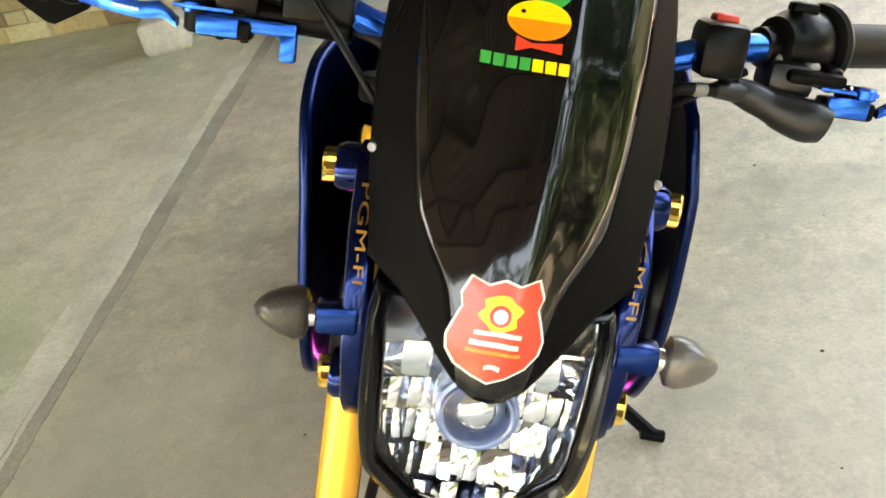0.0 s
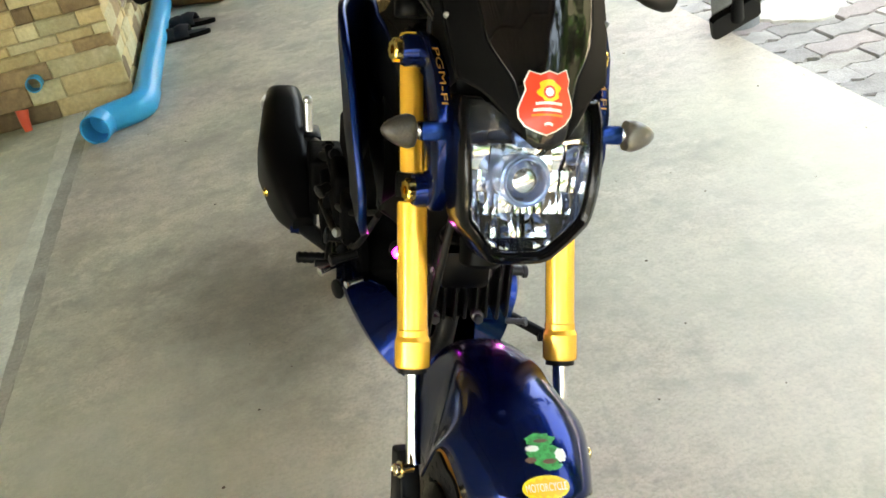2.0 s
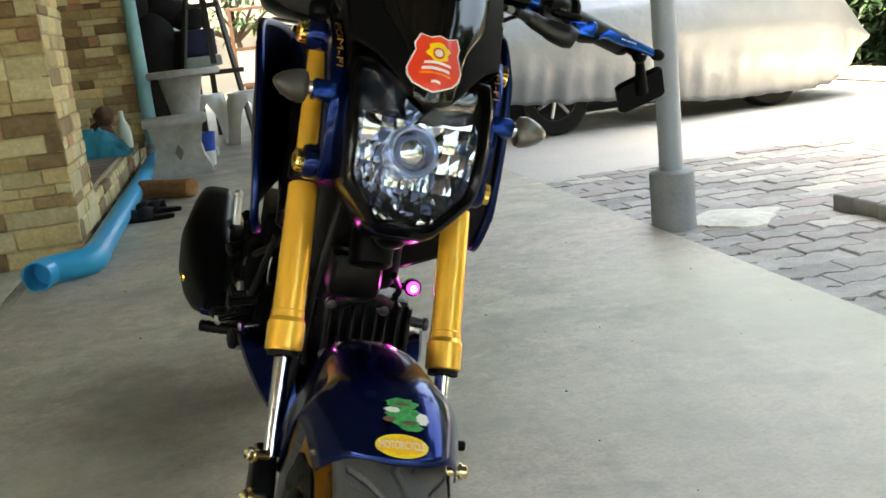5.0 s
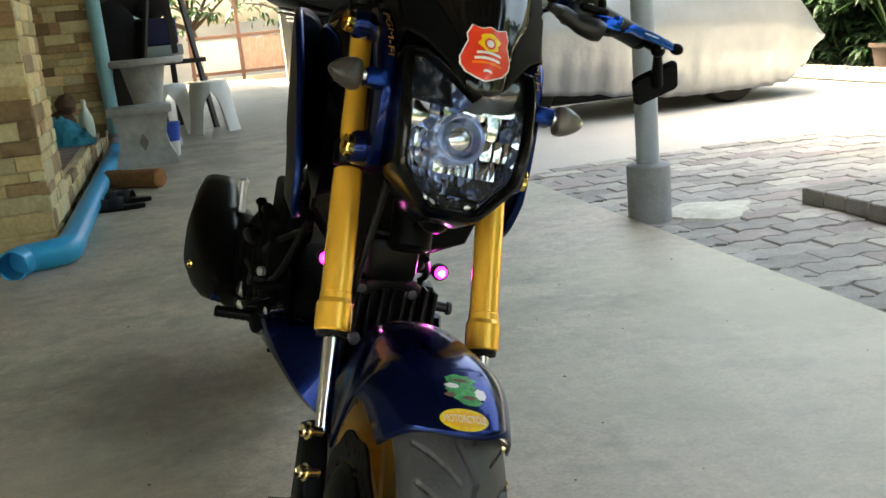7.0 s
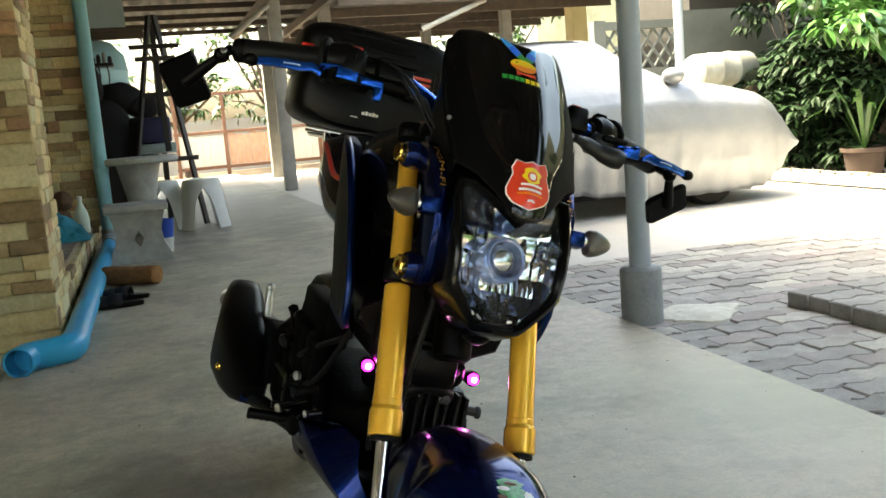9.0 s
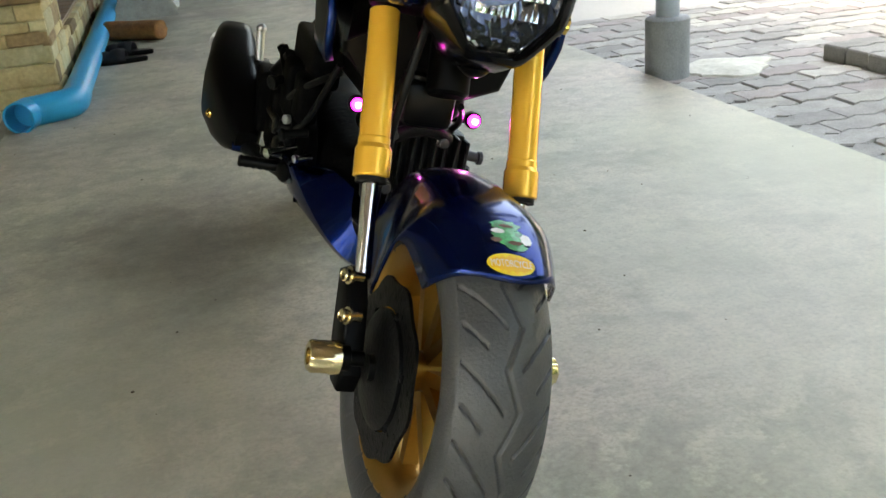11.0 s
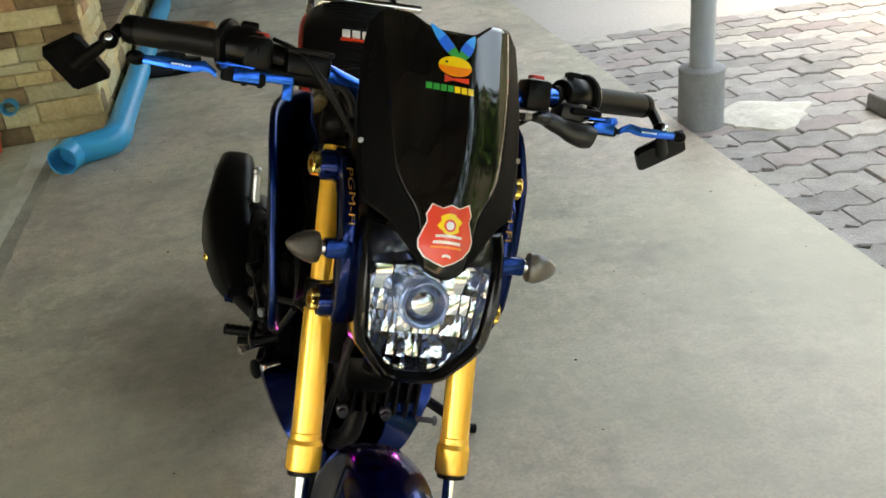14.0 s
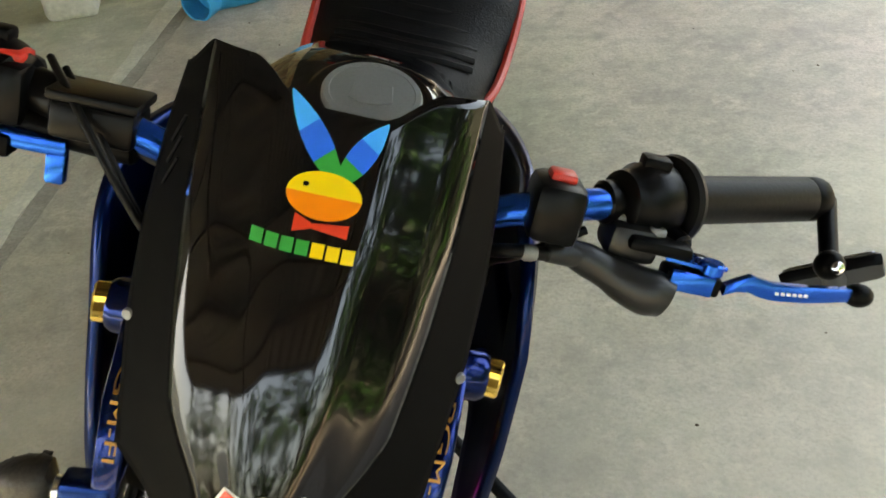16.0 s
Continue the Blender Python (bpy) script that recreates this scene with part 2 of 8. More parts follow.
CEMENT_LIGHT = mat("cement_patch", (0.62, 0.60, 0.53), 0.75, spots=(0.46, 0.44, 0.37), scale=9, bump=0.003, bump_scale=40, fine=0.1)
PAVER_PALE = mat("paver_pale", (0.42, 0.40, 0.35), 0.8, spots=(0.30, 0.28, 0.25), scale=12, bump=0.003, bump_scale=120, fine=0.14, random_tint=0.2)
PAVER_PINK = mat("paver_pink", (0.33, 0.285, 0.268), 0.8, spots=(0.25, 0.22, 0.205), scale=12, bump=0.003, bump_scale=120, fine=0.14, random_tint=0.2)
PAVER = mat("paver_block", (0.35, 0.33, 0.305), 0.8, spots=(0.24, 0.228, 0.212), scale=12, bump=0.003, bump_scale=120, fine=0.14, random_tint=0.22)
STONE = mat("sandstone_face", (0.54, 0.435, 0.235), 0.85, spots=(0.42, 0.31, 0.15), scale=11, bump=0.006, bump_scale=38, fine=0.12, random_tint=0.35)
STONE_PALE = mat("sandstone_pale", (0.58, 0.52, 0.33), 0.85, spots=(0.48, 0.40, 0.22), scale=9, bump=0.006, bump_scale=38, fine=0.12, random_tint=0.22)
STONE_DARK = mat("sandstone_dark", (0.28, 0.195, 0.10), 0.85, spots=(0.20, 0.13, 0.07), scale=9, bump=0.008, bump_scale=32, fine=0.15, random_tint=0.3)
STONE_RUST = mat("sandstone_rust", (0.42, 0.24, 0.12), 0.85, spots=(0.32, 0.19, 0.12), scale=9, bump=0.006, bump_scale=38, fine=0.12, random_tint=0.3)
MORTAR = mat("stone_backing", (0.44, 0.36, 0.23), 0.9, bump=0.004, bump_scale=70, fine=0.1)
PIPE_BLUE = mat("blue_pvc", (0.006, 0.29, 0.58), 0.34, spots=(0.016, 0.34, 0.60), scale=5, amount=0.3, fine=0.03, spec=0.3)
PIPE_OLD = mat("faded_pvc", (0.20, 0.45, 0.50), 0.5, spots=(0.16, 0.36, 0.40), scale=6, fine=0.04)
STEEL_GREY = mat("painted_steel", (0.33, 0.38, 0.42), 0.42, spots=(0.27, 0.31, 0.35), scale=5, amount=0.3, fine=0.03)
GREY_COLLAR = mat("cement_collar", (0.27, 0.28, 0.29), 0.75, spots=(0.2, 0.21, 0.22), scale=12, bump=0.002, bump_scale=90, fine=0.12)
COVER = mat("silver_cover", (0.27, 0.28, 0.295), 0.38, metal=0.45, spots=(0.22, 0.23, 0.245), scale=3, bump=0.005, bump_scale=16)
RUBBER = mat("black_rubber", (0.0045, 0.0045, 0.0047), 0.42, spec=0.12, spots=(0.007, 0.0068, 0.0065), scale=20, bump=0.00015, bump_scale=300, fine=0.1)
BOOT = mat("boot_rubber", (0.010, 0.010, 0.0105), 0.34, spec=0.4, fine=0.1, bump=0.0002, bump_scale=200)
TYRE = mat("tyre_rubber", (0.038, 0.038, 0.040), 0.44, spec=0.42, spots=(0.060, 0.059, 0.058), scale=25, bump=0.0006, bump_scale=300, fine=0.12)
GOLD = mat("gold_anodised", (1.0, 0.54, 0.07), 0.27, metal=0.58, spots=(0.96, 0.50, 0.06), scale=12, amount=0.3, coat=0.5)
GOLD_BRIGHT = mat("gold_polished", (0.90, 0.62, 0.16), 0.16, metal=1.0)
GOLD_RIM = mat("gold_rim", (0.42, 0.235, 0.06), 0.36, metal=0.8, fine=0.05, bump_scale=150)
CHROME = mat("chrome", (0.82, 0.82, 0.83), 0.12, metal=1.0)
ALU = mat("raw_aluminium", (0.55, 0.55, 0.55), 0.4, metal=1.0, fine=0.08, bump_scale=200)
BLUE_PAINT = mat("dark_blue_paint", (0.0006, 0.0090, 0.070), 0.17, metal=0.88, spec=0.02, coat=0.32, spots=(0.0008, 0.0120, 0.090), scale=60)
BLUE_ANOD = mat("blue_anodised", (0.004, 0.10, 0.56), 0.19, metal=0.85, fine=0.04, bump_scale=200)
BLUE_DEEP = mat("deep_blue_anodised", (0.002, 0.022, 0.125), 0.22, metal=0.85, fine=0.04, bump_scale=200)
BLACK_GLOSS = mat("black_gloss", (0.0022, 0.0022, 0.0026), 0.06, spec=0.46, fine=0.02)
BLACK_PLASTIC = mat("black_plastic", (0.0022, 0.0022, 0.0024), 0.30, spec=0.12, bump=0.0001, bump_scale=500, fine=0.1)
SHROUD_PAINT = mat("shroud_paint", (0.0007, 0.0105, 0.068), 0.30, metal=0.9, spec=0.0, coat=0.25, fine=0.05, bump_scale=200)
PANEL_BLACK = mat("panel_black", (0.002, 0.002, 0.0026), 0.42, spec=0.08, fine=0.04)
LAMP_BLACK = mat("lamp_shell", (0.0022, 0.0022, 0.0024), 0.17, spec=0.22, fine=0.05)
FLANK_BLACK = mat("flank_black", (0.0022, 0.0022, 0.0024), 0.58, spec=0.05, fine=0.05)
CASTING = mat("matt_casting", (0.0022, 0.0022, 0.0024), 0.62, spec=0.015, bump=0.0015, bump_scale=90, fine=0.2)
BLACK_SATIN = mat("black_satin", (0.0018, 0.0018, 0.002), 0.38, spec=0.07, fine=0.05)
ENGINE = mat("engine_casting", (0.004, 0.004, 0.0043), 0.36, spec=0.16, bump=0.001, bump_scale=220, fine=0.15)
VINYL = mat("seat_vinyl", (0.0035, 0.0035, 0.0038), 0.48, spec=0.12, bump=0.0008, bump_scale=420, fine=0.1)
WHITE_PLASTIC = mat("white_plastic", (0.72, 0.72, 0.69), 0.35, spots=(0.62, 0.62, 0.58), scale=6, amount=0.3, fine=0.03)
TERRAZZO = mat("old_terrazzo", (0.38, 0.375, 0.35), 0.6, spots=(0.26, 0.255, 0.24), scale=14, fine=0.16, bump=0.001, bump_scale=150)
TILE = mat("terracotta_tile", (0.30, 0.20, 0.14), 0.4, spots=(0.24, 0.17, 0.13), scale=12, random_tint=0.2, fine=0.08)
WALL_WHITE = mat("white_wall", (0.58, 0.59, 0.57), 0.8, spots=(0.52, 0.54, 0.52), scale=1.6, bump=0.001, bump_scale=60, fine=0.05)
WALL_BACKDROP = mat("backdrop_wall", (0.085, 0.09, 0.07), 0.85, spots=(0.04, 0.05, 0.03), scale=2, bump=0.002, bump_scale=30, fine=0.15)
WALL_INTERIOR = mat("shaded_interior", (0.05, 0.048, 0.045), 0.8, spots=(0.03, 0.03, 0.03), scale=2, fine=0.1)
REFLECTOR = mat("lamp_mirror", (0.74, 0.78, 0.85), 0.07, metal=1.0)
# copy of the lamp mirror with its dark reflections put into the colour
REFLECTOR_DIM = mat("lamp_mirror_dim", (0.10, 0.105, 0.12), 0.10, metal=0.9)
# white yard wall, its shade put into a grey base colour
WALL_SHADED = mat("shaded_white_wall", (0.125, 0.135, 0.125), 0.85, spots=(0.085, 0.095, 0.085), scale=1.6, bump=0.001, bump_scale=60, fine=0.08)
WALL_BLUE = mat("pale_blue_wall", (0.42, 0.50, 0.50), 0.75, spots=(0.33, 0.40, 0.40), scale=1.8, fine=0.05)
ROOF_SHEET = mat("roof_sheet", (0.036, 0.032, 0.030), 0.7, spots=(0.060, 0.053, 0.046), scale=2, fine=0.1)
TIMBER = mat("roof_timber", (0.075, 0.050, 0.034), 0.7, spots=(0.040, 0.028, 0.020), scale=7, bump=0.001, bump_scale=90, fine=0.12)
POST_PAINT = mat("post_concrete", (0.30, 0.285, 0.26), 0.75, spots=(0.22, 0.21, 0.19), scale=5, fine=0.08)
DARK_WOOD = mat("dark_wood", (0.010, 0.007, 0.006), 0.5, spots=(0.018, 0.012, 0.010), scale=9, fine=0.1)
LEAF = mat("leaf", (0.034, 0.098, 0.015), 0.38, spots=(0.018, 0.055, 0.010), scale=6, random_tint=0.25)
# foliage green raised for sun here, lowered for shade in the next one
LEAF_SUN = mat("leaf_sunlit", (0.042, 0.130, 0.022), 0.35, spots=(0.030, 0.095, 0.016), scale=6)
LEAF_SHADED = mat("leaf_shaded", (0.010, 0.030, 0.009), 0.55, spots=(0.006, 0.017, 0.006), scale=6, spec=0.18)
BARK = mat("bark", (0.12, 0.085, 0.06), 0.9, spots=(0.07, 0.05, 0.035), scale=18, bump=0.004, bump_scale=40)
SOIL = mat("soil", (0.10, 0.075, 0.05), 0.95, spots=(0.16, 0.12, 0.08), scale=6, bump=0.01, bump_scale=25, fine=0.2)
RED = mat("red_plastic", (0.62, 0.03, 0.02), 0.35)
STICKER_RED = mat("sticker_red", (0.70, 0.045, 0.02), 0.28, coat=0.4, fine=0.03)
STICKER_YELLOW = mat("sticker_yellow", (0.82, 0.58, 0.02), 0.30, coat=0.4, fine=0.03)
STICKER_ORANGE = mat("sticker_orange", (0.85, 0.22, 0.01), 0.30, coat=0.4, fine=0.03)
STICKER_AMBER = mat("sticker_amber", (0.80, 0.43, 0.015), 0.30, coat=0.4, fine=0.03)
STICKER_GREEN = mat("sticker_green", (0.01, 0.30, 0.05), 0.30, coat=0.4, fine=0.03)
STICKER_MOSS = mat("sticker_moss", (0.01, 0.16, 0.03), 0.30, coat=0.4, spots=(0.02, 0.36, 0.08), scale=160, amount=0.8)
STICKER_BLUE = mat("sticker_blue", (0.0, 0.13, 0.78), 0.30, coat=0.4, fine=0.03)
STICKER_SKY = mat("sticker_sky", (0.01, 0.36, 0.95), 0.30, coat=0.4, fine=0.03)
STICKER_WHITE = mat("sticker_white", (0.75, 0.73, 0.70), 0.30, coat=0.3, fine=0.03)
GOLD_TEXT = mat("gold_lettering", (0.40, 0.19, 0.03), 0.4, metal=0.4)
GOLD_PALE = mat("gold_pale", (0.86, 0.72, 0.45), 0.14, metal=1.0)
# smoked lens paled for the sun on the right-hand indicator
SMOKE_LIT = mat("smoked_lens_lit", (0.095, 0.085, 0.074), 0.30, coat=0.4, fine=0.08, bump_scale=200)
SMOKE = mat("smoked_lens", (0.040, 0.036, 0.032), 0.32, spec=0.25, coat=0.12, fine=0.2, bump=0.0006, bump_scale=240)
RING_BLUE = mat("projector_blue", (0.20, 0.28, 0.52), 0.15, metal=0.5, coat=0.5)
CHROME_BLUE = mat("projector_glass", (0.55, 0.60, 0.68), 0.03, metal=0.9)


def thin_clear(name):
    """A thin clear shell: see-through, with the gloss of plastic."""
    m = bpy.data.materials.new(name)
    m.use_nodes = True
    n, ln = m.node_tree.nodes, m.node_tree.links
    n.remove(n["Principled BSDF"])
    clear, gloss, fres, mix = n.new("ShaderNodeBsdfTransparent"), n.new("ShaderNodeBsdfGlossy"), n.new("ShaderNodeFresnel"), n.new("ShaderNodeMixShader")
    clear.inputs["Color"].default_value = (0.97, 0.98, 0.98, 1)
    gloss.inputs["Roughness"].default_value = 0.02
    fres.inputs["IOR"].default_value = 1.45
    ln.new(fres.outputs["Fac"], mix.inputs["Fac"])
    ln.new(clear.outputs["BSDF"], mix.inputs[1])
    ln.new(gloss.outputs["BSDF"], mix.inputs[2])
    ln.new(mix.outputs["Shader"], n["Material Output"].inputs["Surface"])
    return m


LENS = thin_clear("headlight_lens")

CAP_DARK = mat("dark_fitting", (0.05, 0.05, 0.055), 0.35, metal=0.6, fine=0.06, bump_scale=300)
CAP_GREY = mat("grey_cap", (0.22, 0.225, 0.22), 0.45, metal=0.3, fine=0.06, bump_scale=300)
RED_VINYL = mat("red_vinyl", (0.42, 0.025, 0.015), 0.45, fine=0.06)
BOX_BLACK = mat("box_plastic", (0.0025, 0.0025, 0.0028), 0.34, spec=0.15, bump=0.0003, bump_scale=600, fine=0.08)
RED_LENS = mat("red_reflector", (0.50, 0.018, 0.014), 0.25, coat=0.4)
LED_CORE = glow("light_core", (1.0, 0.62, 0.96), 6.0)
LED_PINK = glow("magenta_light", (1.0, 0.004, 0.80), 3.2)
CONCRETE_PALE = cement("side_cement", (0.66, 0.64, 0.49), (0.52, 0.51, 0.39), (0.33, 0.325, 0.25), 0.62)
SEAM = mat("seam_mortar", (0.66, 0.64, 0.52), 0.75, spots=(0.44, 0.43, 0.34), scale=6, bump=0.002, bump_scale=60, fine=0.12)
CEMENT_JOINT = mat("joint_cement", (0.24, 0.225, 0.18), 0.8, spots=(0.40, 0.37, 0.29), scale=5, bump=0.003, bump_scale=60, fine=0.15)
CEMENT_DARK = mat("dark_cement", (0.20, 0.18, 0.155), 0.9, spots=(0.13, 0.12, 0.10), scale=14, bump=0.006, bump_scale=60, fine=0.2)
DRIVE = mat("driveway_cement", (0.44, 0.42, 0.38), 0.75, spots=(0.40, 0.38, 0.35), scale=1.5, bump=0.003, bump_scale=40, fine=0.08)
TANK_BLUE = mat("pale_blue_tank", (0.32, 0.55, 0.62), 0.45, spots=(0.26, 0.46, 0.54), scale=3)
CLOTH_BLUE = mat("turquoise_cloth", (0.01, 0.25, 0.36), 0.85, spots=(0.01, 0.18, 0.28), scale=12, bump=0.004, bump_scale=30)
FABRIC_DARK = mat("dark_fabric", (0.006, 0.006, 0.007), 0.9, spots=(0.011, 0.011, 0.016), scale=9, bump=0.004, bump_scale=40)
COIR = mat("coir", (0.34, 0.155, 0.05), 0.95, spots=(0.19, 0.08, 0.03), scale=30, bump=0.006, bump_scale=160, fine=0.3)
RUST = mat("rusty_iron", (0.19, 0.095, 0.06), 0.75, spots=(0.12, 0.06, 0.04), scale=20, fine=0.15)
TOY_BROWN = mat("brown_plush", (0.075, 0.038, 0.022), 0.95, spots=(0.16, 0.085, 0.05), scale=26, bump=0.006, bump_scale=120, fine=0.2)
CLAY = mat("clay_pot", (0.034, 0.020, 0.014), 0.8, spots=(0.044, 0.026, 0.018), scale=12, fine=0.1)
# stained white plastic, base colour lowered for the shade round the barrel
BARREL = mat("white_barrel", (0.32, 0.32, 0.285), 0.5, spots=(0.20, 0.195, 0.165), scale=7, fine=0.06)
BOARD = mat("weathered_board", (0.40, 0.22, 0.15), 0.8, spots=(0.52, 0.34, 0.26), scale=7, fine=0.12)
BOTTLE = mat("milky_bottle", (0.55, 0.66, 0.52), 0.3, spots=(0.62, 0.70, 0.60), scale=9)
ORANGE = mat("faded_orange", (0.70, 0.09, 0.04), 0.5)
BLUE_PLASTIC = mat("blue_plastic", (0.02, 0.08, 0.45), 0.35)
YELLOW_WALL = mat("yellow_wall", (0.62, 0.52, 0.28), 0.8, spots=(0.52, 0.44, 0.25), scale=2)
BLUE_NAVY = mat("navy_box", (0.015, 0.02, 0.09), 0.5, fine=0.05)

# ---------------------------------------------------------------- ground, roof, walls
def ground():
    bm = B()
    bmesh.ops.create_grid(bm, x_segments=60, y_segments=60, size=300)
    for v in bm.verts:
        v.co.z = -0.12
    solid("ground", bm, SOIL, "bare earth round the house", "ground", kind="structure")
    # cement floor, with a shallow drain joint along the house side
    bm = B()
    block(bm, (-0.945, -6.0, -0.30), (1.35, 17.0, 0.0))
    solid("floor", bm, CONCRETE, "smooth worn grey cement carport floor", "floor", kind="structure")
    bm = B()
    block(bm, (-7.5, -6.0, -0.30), (-1.005, 3.1, -0.0015))
    solid("floor_side", bm, CONCRETE_PALE, "paler cement strip beside the porch", "floor", kind="structure")
    bm = B()
    rnd = random.Random(9)
    left, right = [], []
    for k in range(92):
        y = -6.0 + 0.1 * k
        w = 0.016 * math.sin(2.3 * y) + 0.010 * noise.noise(Vector((0, y * 3.1, 0))) + rnd.uniform(-0.006, 0.006)
        left.append((-1.048 - w, y, 0.0015 + 0.0008 * math.sin(3 * y)))
        right.append((-0.975 + 0.6 * w + rnd.uniform(-0.003, 0.003), y, 0.0015 + 0.0008 * math.cos(5 * y)))
    loft(bm, [[(a[0], a[1], -0.2), a, b, (b[0], b[1], -0.2)] for a, b in zip(left, right)])
    solid("floor_seam", bm, SEAM, "pale mortar seam in the cement floor", "floor", kind="structure")
    bm = B()
    rings = []
    for k in range(456):
        y = -6.0 + 0.02 * k
        x0 = -0.982 + 0.007 * noise.noise(Vector((3.1, y * 2.3, 0))) + 0.004 * noise.noise(Vector((7.7, y * 21, 0)))
        x1 = -0.934 + 0.012 * noise.noise(Vector((1.4, y * 1.7, 2))) + 0.006 * noise.noise(Vector((5.2, y * 17, 4)))
        rings.append([(x0, y, -0.2), (x0, y, 0.0012), ((x0 + x1) / 2, y, -0.0006 + 0.001 * noise.noise(Vector((2, y * 9, 1)))), (x1, y, 0.0012), (x1, y, -0.2)])
    loft(bm, rings)
    solid("floor_joint", bm, CEMENT_JOINT, "rough joint strip in the cement floor", "floor", kind="structure")
    # grit and dry bits scattered over the cement
    rnd = random.Random(17)
    verts, faces = [], []
    for k in range(150):
        x, y, r = rnd.uniform(-2.2, 1.4), rnd.uniform(-1.2, 4.2), rnd.choice((0.0015, 0.002, 0.0025, 0.004))
        i = len(verts)
        z0 = 0.0 if x > -0.945 else -0.004
        a0, st = rnd.uniform(0, 6.28), rnd.uniform(0.5, 1.0)
        for j in range(5):
            a = a0 + 1.2566 * j
            verts.append((x + r * math.cos(a), y + r * st * math.sin(a), z0))
        verts.append((x, y, z0 + r * 0.7))
        faces += [(i + j, i + (j + 1) % 5, i + 5) for j in range(5)]
    me = bpy.data.meshes.new("floor_grit")
    me.from_pydata(verts, [], faces)
    me.materials.append(BARK)
    tagged(new("floor_grit", me), "dark specks of grit on the cement floor", "grit", kind="stuff")
    bm = B()
    block(bm, (1.35, 3.33, -0.40), (9.9, 17.0, -0.060))
    solid("driveway", bm, DRIVE, "pale sunlit cement driveway", "driveway", kind="structure")
    bm = B()
    block(bm, (1.35, -6.0, -0.40), (9.9, 3.33, -0.027))
    solid("paver_bed", bm, CEMENT_DARK, "sand bed under the paving blocks", "pavement", kind="structure")
    # trowelled cement round the pole's foot
    bm = B()
    rnd = random.Random(3)
    rings = []
    for f, z in ((1.0, -0.035), (0.92, -0.008), (0.6, 0.004), (0.05, 0.008)):
        rings.append([(1.655 + f * (0.20 + 0.035 * math.sin(3 * a) + 0.02 * math.sin(7 * a)) * math.cos(a), 1.965 + f * (0.15 + 0.03 * math.cos(4 * a)) * math.sin(a), z) for a in [2 * math.pi * k / 40 for k in range(40)]])
    loft(bm, rings)
    solid("cement_patch", bm, CEMENT_LIGHT, "rough white cement patch beside the pole", "patch", kind="structure")


def roof():
    # corrugated sheets on timber purlins, open at the front, at the right and at the back
    for x0, x1, y0, y1, beams in ((-4.5, 2.4, -4.6, 15.6, 21),):
        def height(y):
            return 2.78 - 0.016 * (y + 2.2)
        bm = B()
        n = 300
        rows = []
        for i in range(n + 1):
            x = x0 + (x1 - x0) * i / n
            dz = 0.018 * math.cos(2 * math.pi * i / 8)
            rows.append([(x, y0, height(y0) + 0.10 + dz), (x, y1, height(y1) + 0.10 + dz)])
        loft(bm, rows, closed=False)
        sheet = solid("ceiling", bm, ROOF_SHEET, "corrugated carport roof on dark timber purlins", "roof", kind="structure", sharp=80)
        so = sheet.modifiers.new("thickness", "SOLIDIFY")
        so.thickness, so.offset = 0.004, 1
        for k in range(beams):
            y = y0 + 0.1 + (y1 - y0 - 0.2) * k / (beams - 1)
            bm = B()
            block(bm, (x0, y - 0.025, height(y) + 0.0), (x1, y + 0.025, height(y) + 0.075))
            solid("roof_beam", bm, TIMBER, "dark timber roof purlin", "beam", "roof timbers", kind="structure")
        for x in (-4.2, -1.9, 1.43, x1 - 0.1):
            bm = B()
            rows = [[(x - 0.03, y, height(y) - 0.12), (x + 0.03, y, height(y) - 0.12), (x + 0.03, y, height(y) - 0.001), (x - 0.03, y, height(y) - 0.001)] for y in (y0, y1)]
            loft(bm, rows)
            solid("roof_beam", bm, TIMBER, "dark timber roof beam", "beam", "roof timbers", kind="structure")
    # lower lean-to roof over the far yard, past the car
    bm = B()
    rows = []
    for i in range(161):
        x = 2.4 + 4.9 * i / 160
        dz = 0.016 * math.cos(2 * math.pi * i / 6)
        rows.append([(x, 11.4, 2.56 + dz), (x, 17.2, 2.50 + dz)])
    loft(bm, rows, closed=False)
    lean = solid("ceiling_far", bm, ROOF_SHEET, "corrugated lean-to roof over the far yard", "roof", kind="structure", sharp=80)
    so = lean.modifiers.new("thickness", "SOLIDIFY")
    so.thickness, so.offset = 0.004, 1
    for y in (11.5, 12.9, 14.3, 15.7, 17.0):
        bm = B()
        block(bm, (2.42, y - 0.03, 2.38), (7.3, y + 0.03, 2.52), I4, 0.004, 1)
        solid("roof_beam", bm, TIMBER, "dark timber roof beam", "beam", "roof timbers", kind="structure")
    bm = B()
    rod(bm, (3.6, 11.55, 2.02), (4.6, 11.6, 2.40), 0.035)
    solid("roof_brace", bm, POST_PAINT, "pale diagonal roof brace", "beam", kind="structure")
    # pale diagonal braces by the far posts
    bm = B()
    rod(bm, (0.95, 11.6, 2.05), (1.50, 11.62, 2.45), 0.035)
    solid("roof_brace", bm, POST_PAINT, "pale diagonal roof brace", "beam", kind="structure")


